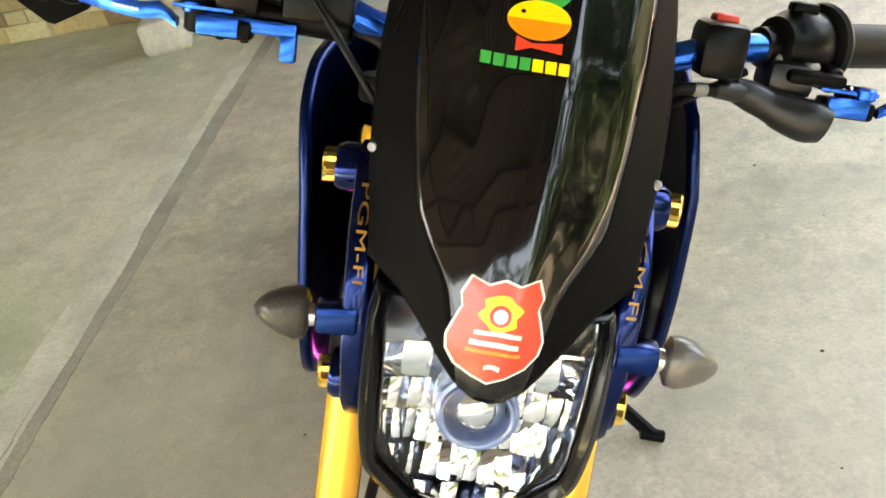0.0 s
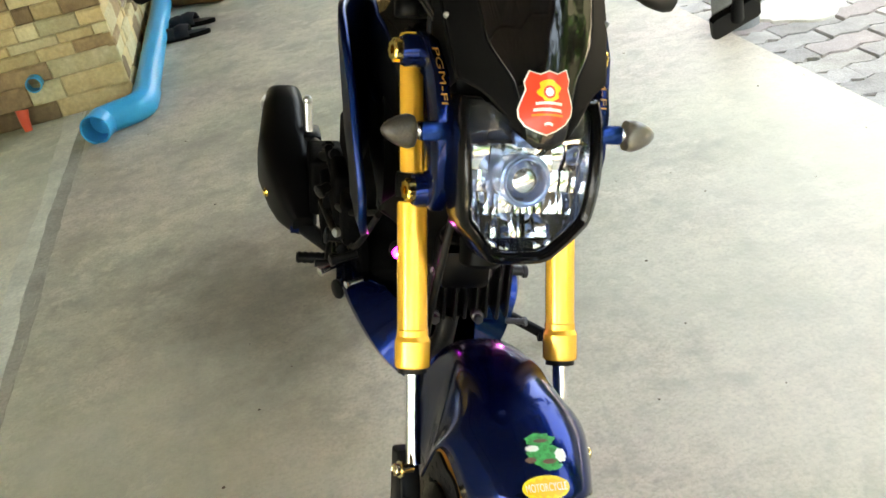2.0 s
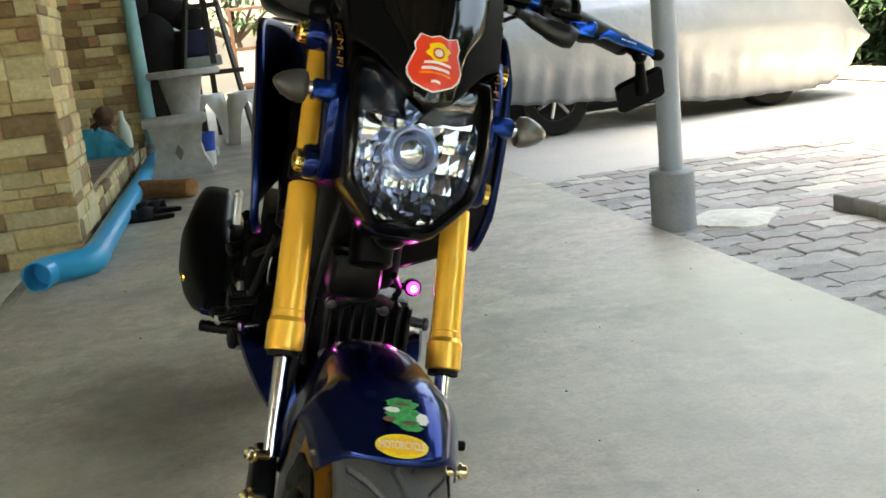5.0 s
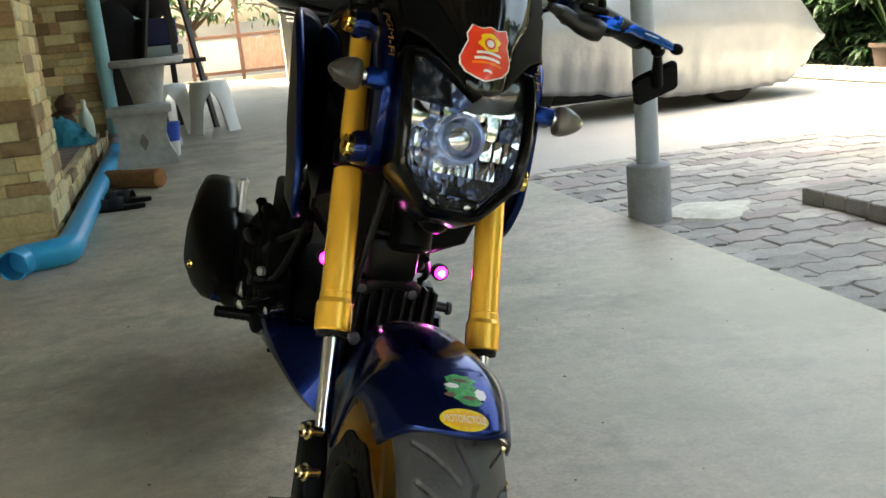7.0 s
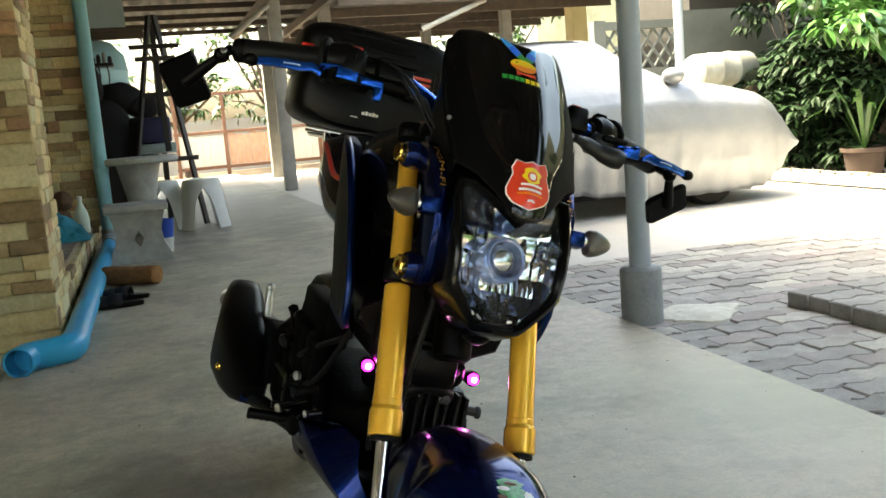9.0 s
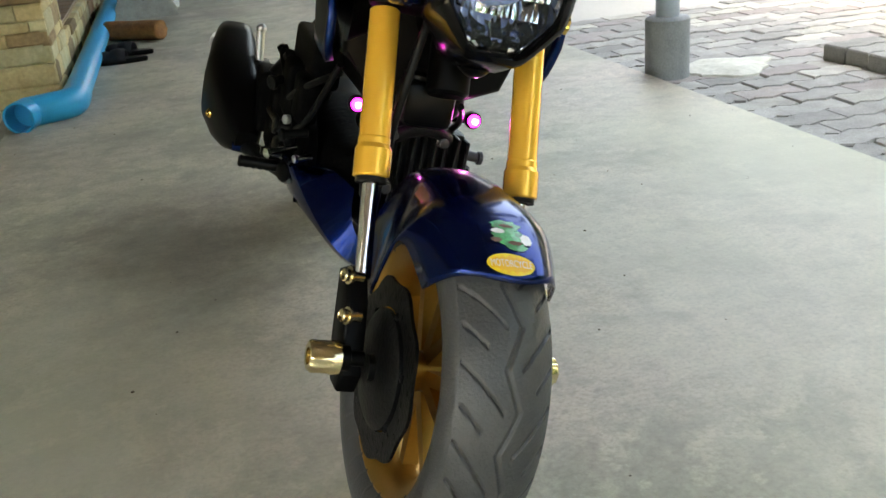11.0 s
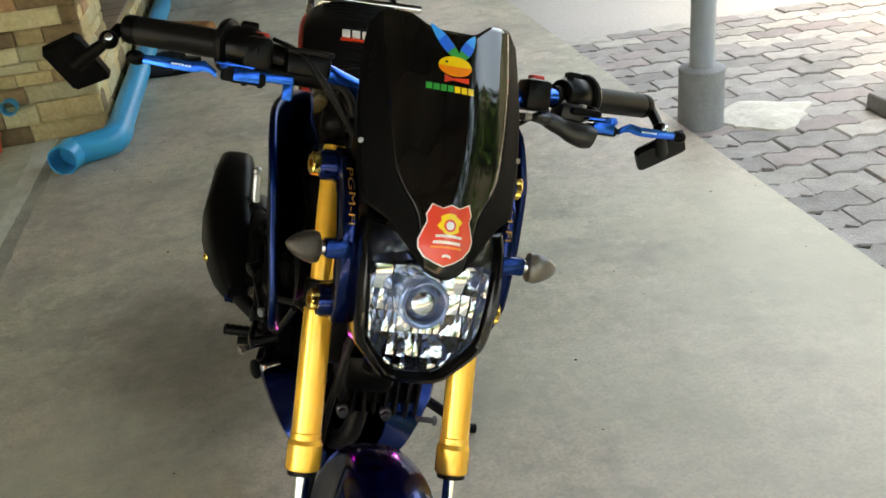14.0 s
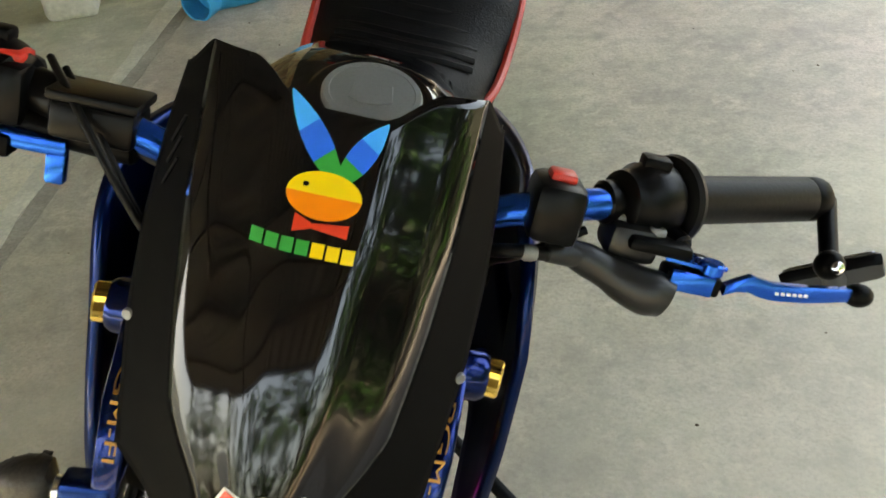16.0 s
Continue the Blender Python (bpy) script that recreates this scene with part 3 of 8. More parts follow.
def walls():
    # the unseen part before the porch is added to block side light
    bm = B()
    block(bm, (-4.6, -1.3, -0.1), (-4.4, 15.6, 2.9))
    solid("wall_west", bm, WALL_WHITE, "plain white house wall, unseen front part added to hold back light", "wall", kind="structure")
    bm = B()
    block(bm, (-4.4, 8.9, 0.2), (-0.86, 9.0, 2.62))
    solid("wall_porch", bm, WALL_BLUE, "pale grey-blue porch wall", "wall", kind="structure")
    bm = B()
    block(bm, (-4.4, 7.7, 2.00), (-0.34, 8.9, 2.08))
    block(bm, (-4.4, 7.66, 1.82), (-0.34, 7.70, 2.10))
    solid("eave", bm, WALL_BLUE, "pale blue boarded eave of the porch", "eave", kind="structure")
    bm = B()
    block(bm, (-1.2, 7.72, 1.72), (-0.20, 7.80, 1.80), I4, 0.004, 1)
    solid("eave_beam", bm, TIMBER, "dark timber beam under the porch eave", "beam", kind="structure")
    # plinth with a tiled porch on it
    bm = B()
    block(bm, (-4.4, 3.10, -0.1), (-0.805, 8.9, 0.185))
    solid("porch_plinth", bm, MORTAR, "raised porch base faced with stone", "plinth", kind="structure")
    # yard wall with a pierced band beside the car
    bm = B()
    block(bm, (5.25, 9.5, -0.1), (6.42, 9.62, 1.20))
    block(bm, (5.25, 9.5, 1.70), (6.42, 9.62, 1.80))
    block(bm, (6.42, 9.5, -0.1), (9.6, 9.62, 1.90))
    block(bm, (5.20, 9.49, -0.1), (5.36, 9.63, 1.82))
    wall = solid("wall_yard", bm, WALL_SHADED, "white yard wall with a lattice band, shade put into its grey", "wall", kind="structure")
    for k in range(6):
        x = 5.44 + 0.18 * k
        for z in (1.20, 1.45):
            for a in (-1, 1):
                bm = B()
                rod(bm, (x - 0.09 * a, 9.56, z), (x + 0.09 * a, 9.56, z + 0.25), 0.020, seg=6)
                part("lattice_bar", bm, WALL_SHADED, wall)
    bm = B()
    block(bm, (-8, 21.0, -0.1), (14, 21.2, 1.1))
    solid("wall_far", bm, WALL_WHITE, "bright white neighbouring wall", "wall", kind="structure")
    # added wall: dark in place of shaded foliage, tall to block low sky
    bm = B()
    block(bm, (9.6, -8, -0.1), (9.8, 21, 3.6))
    solid("wall_east", bm, WALL_BACKDROP, "dark boundary wall added behind the plants to block low sky", "wall", kind="structure")
    bm = B()
    block(bm, (-7.7, -8, -0.1), (-7.5, 21, 2.2))
    solid("wall_side", bm, WALL_WHITE, "white boundary wall", "wall", kind="structure")


def neighbour():
    """A building with deep eaves beyond the yard wall; its shaded interior is a dark wall."""
    ob = thing("neighbour_house", (7.5, 12.0, -0.1), "neighbouring building with deep eaves behind the yard wall, shaded interior painted dark", "house", kind="structure")
    bm = B()
    block(bm, (7.7, 11.2, -0.1), (16.0, 13.0, 3.4))
    part("wall", bm, WALL_INTERIOR, ob)
    bm = B()
    loft(bm, [[(7.3, 9.4, 2.30), (16.5, 9.4, 2.30), (16.5, 9.4, 2.38), (7.3, 9.4, 2.38)], [(7.3, 13.2, 3.9), (16.5, 13.2, 3.9), (16.5, 13.2, 3.98), (7.3, 13.2, 3.98)]])
    part("roof", bm, ROOF_SHEET, ob)


neighbour()
ground()
roof()
walls()

# ---------------------------------------------------------------- motorcycle: front end
# frame of the turned front end (x across, y rearwards, z up along the fork) and of the leaning body
FM = axes((0.0077, 0.0165, 0.4194), (0.9469, 0.0331, -0.3199), (-0.1218, 0.9575, -0.2616), (0.2976, 0.2866, 0.9106))
BM = axes((-0.1245, 0.0510, 0.0), (0.9597, -0.0500, -0.2765), (0.0520, 0.9986, 0.0), (0.2761, -0.0144, 0.9610))

bike = thing("motorcycle", (-0.06, 0.45, 0.0), "dark blue and black custom motorcycle on its side stand", "motorcycle")


def lerp(x, table):
    """Straight lines between (x, y) pairs."""
    if x <= table[0][0]:
        return table[0][1]
    for (a, p), (b, q) in zip(table, table[1:]):
        if x <= b:
            return p + (q - p) * (x - a) / (b - a)
    return table[-1][1]


def ease(x):
    x = min(1.0, max(0.0, x))
    return x * x * (3 - 2 * x)


AXLE = (-0.034, -0.239)   # the front axle's y and z in the fork's frame
WM = FM @ Matrix.Translation((0, AXLE[0], AXLE[1])) @ Matrix.Rotation(math.pi / 2, 4, "Y")


def front_wheel():
    bm = B()
    rim = [(0.150, -0.046), (0.158, -0.046), (0.158, -0.040), (0.146, -0.034), (0.138, -0.020), (0.136, 0.0), (0.138, 0.020), (0.146, 0.034), (0.158, 0.040), (0.158, 0.046), (0.150, 0.046),
           (0.138, 0.040), (0.128, 0.022), (0.126, 0.0), (0.128, -0.022), (0.138, -0.040), (0.150, -0.046)]
    lathe(bm, rim, WM, 48, cap=False)
    lathe(bm, [(0.012, -0.052), (0.030, -0.052), (0.030, -0.030), (0.024, -0.018), (0.024, 0.018), (0.030, 0.030), (0.030, 0.052), (0.012, 0.052)], WM, 24)
    wheel = part("front_wheel", bm, GOLD_RIM, bike, "dull gold cast wheel")
    for k in range(5):
        for d in (-0.16, 0.16):
            bm = B()
            a = 2 * math.pi * k / 5 + d
            c = 2 * math.pi * k / 5 + d * 1.9
            p = Vector((0.024 * math.cos(a), 0.024 * math.sin(a), 0))
            q = Vector((0.131 * math.cos(c), 0.131 * math.sin(c), 0))
            n = Vector((-math.sin(a), math.cos(a), 0))
            loft(bm, [[p + n * 0.009 + Vector((0, 0, 0.016)), p - n * 0.009 + Vector((0, 0, 0.016)), p - n * 0.009 - Vector((0, 0, 0.016)), p + n * 0.009 - Vector((0, 0, 0.016))],
                      [q + n * 0.007 + Vector((0, 0, 0.010)), q - n * 0.007 + Vector((0, 0, 0.010)), q - n * 0.007 - Vector((0, 0, 0.010)), q + n * 0.007 - Vector((0, 0, 0.010))]], WM)
            part("spoke", bm, GOLD_RIM, wheel)
    # tyre with sunken zigzag grooves
    bm = B()
    prof = [(0.150, 0.044), (0.158, 0.053), (0.174, 0.058), (0.190, 0.057), (0.2015, 0.052)]
    n_arc, seg = 72, 720
    arc = []
    for i in range(n_arc + 1):
        t = -1 + 2 * i / n_arc
        arc.append((0.222 - 0.0215 * abs(t) ** 2.2, -0.053 * t))
    full = [(r, z) for r, z in prof[:-1]] + arc + [(r, -z) for r, z in reversed(prof[:-1])]
    rings = []
    per = 2 * math.pi / 16
    for k in range(seg):
        th = 2 * math.pi * k / seg
        row = []
        for r, z in full:
            t = z / 0.053
            depth = 0.0
            if abs(t) < 0.98:
                x = th / per
                saw = abs((x % 1.0) * 2 - 1) * 2 - 1
                depth = 0.003 * ease((0.0022 - abs(t - 0.16 * saw) * 0.053 * 0.72) / 0.0010)
                for lo, hi, slope, shift in ((-0.97, -0.14, 0.72, 0.12), (0.16, 0.97, -0.72, 0.62), (-0.92, -0.50, 0.72, 0.62), (0.50, 0.92, -0.72, 0.12)):
                    if lo < t < hi:
                        y = (x - slope * t - shift) % 1.0
                        depth = max(depth, 0.003 * ease((0.0022 - min(y, 1 - y) * per * r * 0.80) / 0.0010))
            row.append(WM @ Vector(((r - depth) * math.cos(th), (r - depth) * math.sin(th), z)))
        rings.append(row)
    vs = [[bm.verts.new(p) for p in row] for row in rings]
    for k in range(seg):
        a, b = vs[k], vs[(k + 1) % seg]
        for i in range(len(a) - 1):
            bm.faces.new((a[i], a[i + 1], b[i + 1], b[i]))
    part("tyre", bm, TYRE, wheel, "worn black tyre with zigzag tread", sharp=60)
    # brake disc on the bike's right side, slotted
    bm = B()
    dm = WM @ Matrix.Translation((0, 0, -0.064))
    n = 72
    inner, outer = [], []
    for k in range(n):
        a = 2 * math.pi * k / n
        ro = 0.108 + 0.0035 * math.sin(9 * a)
        inner.append(Vector((0.074 * math.cos(a), 0.074 * math.sin(a), 0)))
        outer.append(Vector((ro * math.cos(a), ro * math.sin(a), 0)))
    h = Vector((0, 0, 0.004))
    for a, b, c, d in zip(inner, inner[1:] + inner[:1], outer[1:] + outer[:1], outer):
        for quad in ((a + h, b + h, c + h, d + h), (d, c, b, a), (d + h, c + h, c, d), (a, b, b + h, a + h)):
            bm.faces.new([bm.verts.new(dm @ q) for q in quad])
    for k in range(6):
        a = 2 * math.pi * k / 6
        rod(bm, (0.030 * math.cos(a), 0.030 * math.sin(a), 0.006), (0.078 * math.cos(a + 0.5), 0.078 * math.sin(a + 0.5), 0.002), 0.006, m=dm, seg=8)
    for k in range(30):
        a = 2 * math.pi * k / 30
        lathe(bm, [(0.0038, 0.0041), (0.0038, 0.0046)], dm @ Matrix.Translation(((0.083 + 0.006 * (k % 3)) * math.cos(a), (0.083 + 0.006 * (k % 3)) * math.sin(a), -0.0052)), 8)
    lathe(bm, [(0.030, -0.012), (0.060, -0.010), (0.072, -0.004), (0.072, 0.001), (0.030, 0.003)], dm, 40)
    lathe(bm, [(0.017, -0.020), (0.017, 0.0), (0.010, 0.004)], dm, 20)
    part("brake_disc", bm, ENGINE, wheel, "dark drilled brake disc")


def letters(word):
    """The flat mesh of a word in the built-in font, centred, one unit high, and its width."""
    txt = bpy.data.curves.new("word", "FONT")
    txt.body, txt.size, txt.align_x, txt.align_y = word, 1.0, "CENTER", "CENTER"
    holder = bpy.data.objects.new("word", txt)
    scene.collection.objects.link(holder)
    bpy.context.view_layer.update()
    src = holder.evaluated_get(bpy.context.evaluated_depsgraph_get()).to_mesh()
    width = max(v.co.x for v in src.vertices) - min(v.co.x for v in src.vertices)
    bm = B()
    bm.from_mesh(src)
    bpy.data.objects.remove(holder)
    return bm, width


def fender_at(phi, s, lift=0.0):
    """A point of the front mudguard: phi degrees forward of the top, s from -1 to 1 across."""
    a = radians(phi)
    half = lerp(phi, [(-60, 0.064), (-8, 0.078), (6, 0.091), (25, 0.091), (45, 0.080), (58, 0.071)])
    round_off = 4.6 - 1.7 * ease((42 - phi) / 34)
    r = 0.2325 + 0.016 * ease((22 - phi) / 36) + 0.003 * (1 - abs(s) ** 2) - 0.064 * abs(s) ** round_off + lift
    return Vector((s * half, AXLE[0] - r * math.sin(a), AXLE[1] + r * math.cos(a)))


def mudguard():
    bm = B()
    rows = []
    for i in range(49):
        f = i / 48
        row = []
        for j in range(33):
            s = -1 + 2 * j / 32
            lip = 56.8 - 6.0 * abs(s) ** 2.2
            phi = -62 + (lip + 62) * f
            p = fender_at(phi, s)
            # the flanks reach down to the fork's lower legs
            skirt = ease((abs(s) - 0.55) / 0.45) * math.exp(-(abs(phi + 6) / 21) ** 2.6)
            p.x += math.copysign(0.005 * skirt, s)
            p.z -= 0.095 * skirt
            # arch over the rim, in front of the leg
            p.z += 0.010 * ease((abs(s) - 0.55) / 0.45) * math.exp(-((phi - 33) / 13) ** 2)
            row.append(p)
        rows.append(row)
    loft(bm, rows, FM, closed=False)
    ob = part("front_mudguard", bm, BLUE_PAINT, bike, "glossy dark blue front mudguard with stickers", sharp=70)
    sol = ob.modifiers.new("thickness", "SOLIDIFY")
    sol.thickness = 0.003
    # oval badge
    def patch(name, outline, material, lift, rings=7, centre=(51.8, -0.05), label=""):
        bm = B()
        rr = []
        for k in range(rings + 1):
            f = max(0.001, k / rings)
            rr.append([FM @ fender_at(centre[0] + f * y, centre[1] + f * x, lift) for x, y in outline])
        vs = [[bm.verts.new(p) for p in r] for r in rr]
        n = len(outline)
        for a, b in zip(vs, vs[1:]):
            for i in range(n):
                bm.faces.new((a[i], a[(i + 1) % n], b[(i + 1) % n], b[i]))
        return part(name, bm, material, ob, label, sharp=80)
    n = 32
    oval = [(0.36 * math.cos(2 * math.pi * k / n), 3.3 * math.sin(2 * math.pi * k / n)) for k in range(n)]
    patch("badge", oval, STICKER_YELLOW, 0.0008, label="yellow oval sticker with flames")
    patch("badge_flame", [(x * (0.9 + 0.10 * math.sin(5 * k)), y * (0.72 + 0.16 * math.sin(2.9 * k + 0.5))) for k, (x, y) in enumerate(oval)], STICKER_AMBER, 0.0012)
    # worn green sticker above the badge, in plain patches
    for cx, cy, rx, ry, m in ((0.02, 38.6, 0.20, 2.1, STICKER_MOSS), (0.04, 43.0, 0.26, 3.0, STICKER_MOSS), (0.10, 46.2, 0.15, 1.2, STICKER_MOSS), (-0.12, 41.0, 0.10, 0.9, STICKER_WHITE), (0.26, 43.4, 0.08, 1.9, STICKER_WHITE), (-0.18, 44.2, 0.08, 0.8, RUST), (0.08, 44.9, 0.10, 0.7, RUST), (0.02, 38.9, 0.10, 0.6, RUST)):
        lift = 0.0008 if m == STICKER_MOSS else 0.0013
        patch("sticker_patch", [(rx * (1 + 0.16 * math.sin(3 * k + cy)) * math.cos(2 * math.pi * k / 20), ry * (1 + 0.14 * math.sin(2.3 * k + cx)) * math.sin(2 * math.pi * k / 20)) for k in range(20)], m, lift, 4, (cy, cx))
    # the word on the badge, laid on the curved guard
    bm, width = letters("MOTORCYCLE")
    for v in bm.verts:
        v.co = FM @ fender_at(51.8 - v.co.y * 3.0, -0.05 + v.co.x * 0.62 / width, 0.0018)
    part("badge_word", bm, STICKER_WHITE, ob, "white word MOTORCYCLE")


def sticker(name, outline, material, lift, parent, label=""):
    """A thin decal on the fairing's outer face, given by a star-shaped (x, z) outline."""
    cx = sum(x for x, z in outline) / len(outline)
    cz = sum(z for x, z in outline) / len(outline)
    bm = B()
    vs = []
    for k in range(7):
        f = max(0.002, k / 6)
        ring = []
        for x, z in outline:
            u, w = cx + f * (x - cx), cz + f * (z - cz)
            ring.append(bm.verts.new(FM @ Vector((u, fair(u, w) - lift, w))))
        vs.append(ring)
    n = len(outline)
    for a, b in zip(vs, vs[1:]):
        for i in range(n):
            bm.faces.new((a[i], a[(i + 1) % n], b[(i + 1) % n], b[i]))
    return part(name, bm, material, parent, label, sharp=80)


def fair(u, w):
    """How far back the fairing's face lies at x = u, z = w: a flat middle, a soft ridge, a hollow and a sharper outer ridge."""
    a = abs(u)
    spine = [(0.255, -0.161), (0.281, -0.1670), (0.310, -0.1640), (0.348, -0.1560), (0.40, -0.1415), (0.47, -0.116), (0.533, -0.084), (0.58, -0.055)]
    v = sum(lerp(w + 0.005 * k, spine) for k in range(-3, 4)) / 7
    b = sum(lerp(w + 0.006 * k, SCREEN) for k in range(-3, 4)) / 7
    end = lerp(w, [(0.27, 0.50), (0.337, 0.61), (0.374, 0.86), (0.43, 1.02), (0.486, 1.20), (0.55, 1.10)])
    knots = [(0.0, 0.0), (0.20 * b, 0.04), (0.34 * b, 0.28), (0.45 * b, 0.48), (0.60 * b, 0.42), (0.74 * b, 0.38), (0.88 * b, 0.56 * end), (b, 0.86 * end), (b + 0.012, end), (b + 1.0, end)]
    for (p, m), (q, n) in zip(knots, knots[1:]):
        k = min(a, q) - p
        if k <= 0:
            break
        v += k * (m + 0.5 * (n - m) * k / (q - p))
    return v


# half widths of the glossy screen and of the whole fairing, by height
SCREEN = [(0.262, 0.020), (0.30, 0.027), (0.337, 0.036), (0.353, 0.048), (0.374, 0.060), (0.43, 0.069), (0.486, 0.075), (0.55, 0.078)]
HALF = [(0.27, 0.084), (0.335, 0.088), (0.404, 0.097), (0.45, 0.099), (0.50, 0.097), (0.56, 0.089)]


def fairing():
    def sheet(side, n):
        """The middle screen (side 0) or one of its flanks."""
        bm = B()
        rows = []
        for j in range(n + 1):
            f = j / n
            col = []
            for i in range(45):
                w = 0.42
                for _ in range(12):
                    b, h = lerp(w, SCREEN), lerp(w, HALF)
                    u = (2 * f - 1) * b if side == 0 else side * (b + (h - b) * f)
                    a = abs(u) / h
                    lo = lerp(a, [(0, 0.2625), (0.12, 0.2640), (0.24, 0.2695), (0.36, 0.2800), (0.55, 0.3010), (0.75, 0.3210), (1.0, 0.3350)])
                    hi = 0.538 + 0.016 * ease((a - 0.22) / 0.38) - 0.016 * ease((a - 0.86) / 0.14)
                    w = lo + (hi - lo) * i / 44
                col.append(Vector((u, fair(u, w), w)))
            rows.append(col)
        loft(bm, rows, FM, closed=False)
        return bm
    ob = part("fairing", sheet(0, 60), BLACK_GLOSS, bike, "glossy black headlight fairing and screen", sharp=75)
    flanks = [part("fairing_flank", sheet(sg, 12), FLANK_BLACK, ob, "satin black flank of the fairing", sharp=75) for sg in (-1, 1)]
    for p in [ob] + flanks:
        sol = p.modifiers.new("thickness", "SOLIDIFY")
        sol.thickness, sol.offset = 0.003, -1.0
    # satin side panels behind the fairing's edges
    for sg in (-1, 1):
        bm = B()
        rows = []
        for i in range(20):
            w = 0.334 + (0.540 - 0.334) * i / 19
            u0 = lerp(w, HALF)
            v0 = fair(u0, w)
            v1 = lerp(w, [(0.334, -0.035), (0.40, -0.012), (0.46, -0.012), (0.54, -0.040)])
            rows.append([Vector((sg * (u0 - 0.002 - 0.010 * f), v0 + 0.003 + (v1 - v0) * f, w - 0.015 * f)) for f in [k / 8 for k in range(9)]])
        loft(bm, rows, FM, closed=False)
        p = part("side_panel", bm, BLACK_SATIN, bike, "satin black side panel", sharp=60)
        so = p.modifiers.new("thickness", "SOLIDIFY")
        so.thickness = 0.003
        u, w = 0.0950, 0.4015
        bm = B()
        v = fair(u, w)
        lathe(bm, [(0.0036, 0), (0.0036, 0.0016), (0.0028, 0.0026), (0.001, 0.0022)], FM @ aim((sg * u, v + 0.001, w), (sg * (u + 0.35), v - 1, w)), 14)
        part("screw", bm, CAP_GREY, ob, "steel screw")
    # slanted vents pressed into the screen's right-hand side
    for k in range(3):
        bm = B()
        w0 = 0.474 + 0.011 * k
        pts = []
        for f in (0.0, 0.5, 1.0):
            u, w = -(0.0905 - 0.006 * f), w0 + 0.016 * f
            pts.append((u, fair(u, w) - 0.0012, w))
        hose(bm, pts, 0.0010, FM, 6, 2)
        part("vent_lip", bm, BLACK_SATIN, ob, "slanted vent in the screen")
    # red shield sticker
    right = [(0.0, 0.3485), (0.010, 0.3450), (0.0215, 0.3490), (0.0265, 0.3370), (0.0245, 0.3290), (0.0285, 0.3180), (0.0315, 0.3080), (0.0300, 0.2990), (0.0230, 0.2900), (0.0110, 0.2840), (0.0, 0.2800)]
    shape = right + [(-x, z) for x, z in reversed(right[1:-1])]
    shape = [(x - 0.0015 + 0.05 * (z - 0.315), z - 0.0025 + 0.05 * x) for x, z in shape]
    mid = (-0.0015, 0.3135)
    sh = sticker("shield_sticker", shape, STICKER_WHITE, 0.0010, ob, "red shield sticker with a yellow crest and a pale rim")
    sticker("shield_field", [(mid[0] + (x - mid[0]) * 0.95, mid[1] + (z - mid[1]) * 0.955) for x, z in shape], STICKER_RED, 0.0015, ob)
    n = 28
    crest = [(-0.0005 + (0.0125 + 0.0022 * math.sin(6 * 2 * math.pi * k / n)) * math.cos(2 * math.pi * k / n), 0.3250 + 0.0115 * math.sin(2 * math.pi * k / n)) for k in range(n)]
    sticker("crest", crest, STICKER_YELLOW, 0.0020, ob)
    sticker("crest_ring", [(-0.0005 + 0.0068 * math.cos(2 * math.pi * k / n), 0.3235 + 0.0068 * math.sin(2 * math.pi * k / n)) for k in range(n)], STICKER_RED, 0.0024, ob)
    sticker("crest_heart", [(-0.0005 + 0.0046 * math.cos(2 * math.pi * k / n), 0.3235 + 0.0046 * math.sin(2 * math.pi * k / n)) for k in range(n)], STICKER_WHITE, 0.0028, ob)
    for x0, x1, z0, z1, m in ((-0.0155, 0.0145, 0.3095, 0.3125, STICKER_WHITE), (-0.0175, 0.0135, 0.3025, 0.3058, STICKER_WHITE), (-0.0195, 0.0155, 0.2975, 0.2999, STICKER_ORANGE), (-0.0065, 0.0035, 0.2880, 0.2910, STICKER_WHITE)):
        k = 10
        line = [(x0 + (x1 - x0) * i / k, z0 + 0.0012 * math.sin(2.2 * i / k * math.pi / 2)) for i in range(k + 1)]
        sticker("sticker_line", line + [(x, z + z1 - z0) for x, z in reversed(line)], m, 0.0020, ob)
    # long-eared emblem in bands of colour, and a row of bars under it
    def leaf(x0, z0, x1, z1, fat, a, b):
        d = Vector((x1 - x0, z1 - z0))
        nn = Vector((-d.y, d.x)).normalized()
        pts = []
        for side in (1, -1):
            ts = [a + (b - a) * i / 9 for i in range(10)]
            for t in ts if side == 1 else reversed(ts):
                p = Vector((x0, z0)) + d * t + nn * side * fat * math.sin(math.pi * min(1, 0.10 + 0.90 * t)) ** 0.8
                pts.append((p.x, p.y))
        return pts
    for x1, z1 in ((-0.029, 0.5440), (0.025, 0.5370)):
        for a, b, m in ((0.02, 0.30, STICKER_GREEN), (0.30, 0.62, STICKER_BLUE), (0.62, 0.99, STICKER_SKY)):
            sticker("emblem_ear", leaf(0.005, 0.5045, x1, z1, 0.0068, a, b), m, 0.0012, ob)
    for a, b, m in ((0, math.pi, STICKER_YELLOW), (math.pi, 2 * math.pi, STICKER_ORANGE)):
        pts = [(-0.001 + 0.0200 * math.cos(a + (b - a) * k / 16), 0.4975 + 0.0115 * math.sin(a + (b - a) * k / 16)) for k in range(17)]
        sticker("emblem_head", pts, m, 0.0013, ob)
    sticker("emblem_eye", [(-0.0114 + 0.0018 * math.cos(k), 0.5018 + 0.0014 * math.sin(k)) for k in range(6)], BLACK_SATIN, 0.0018, ob)
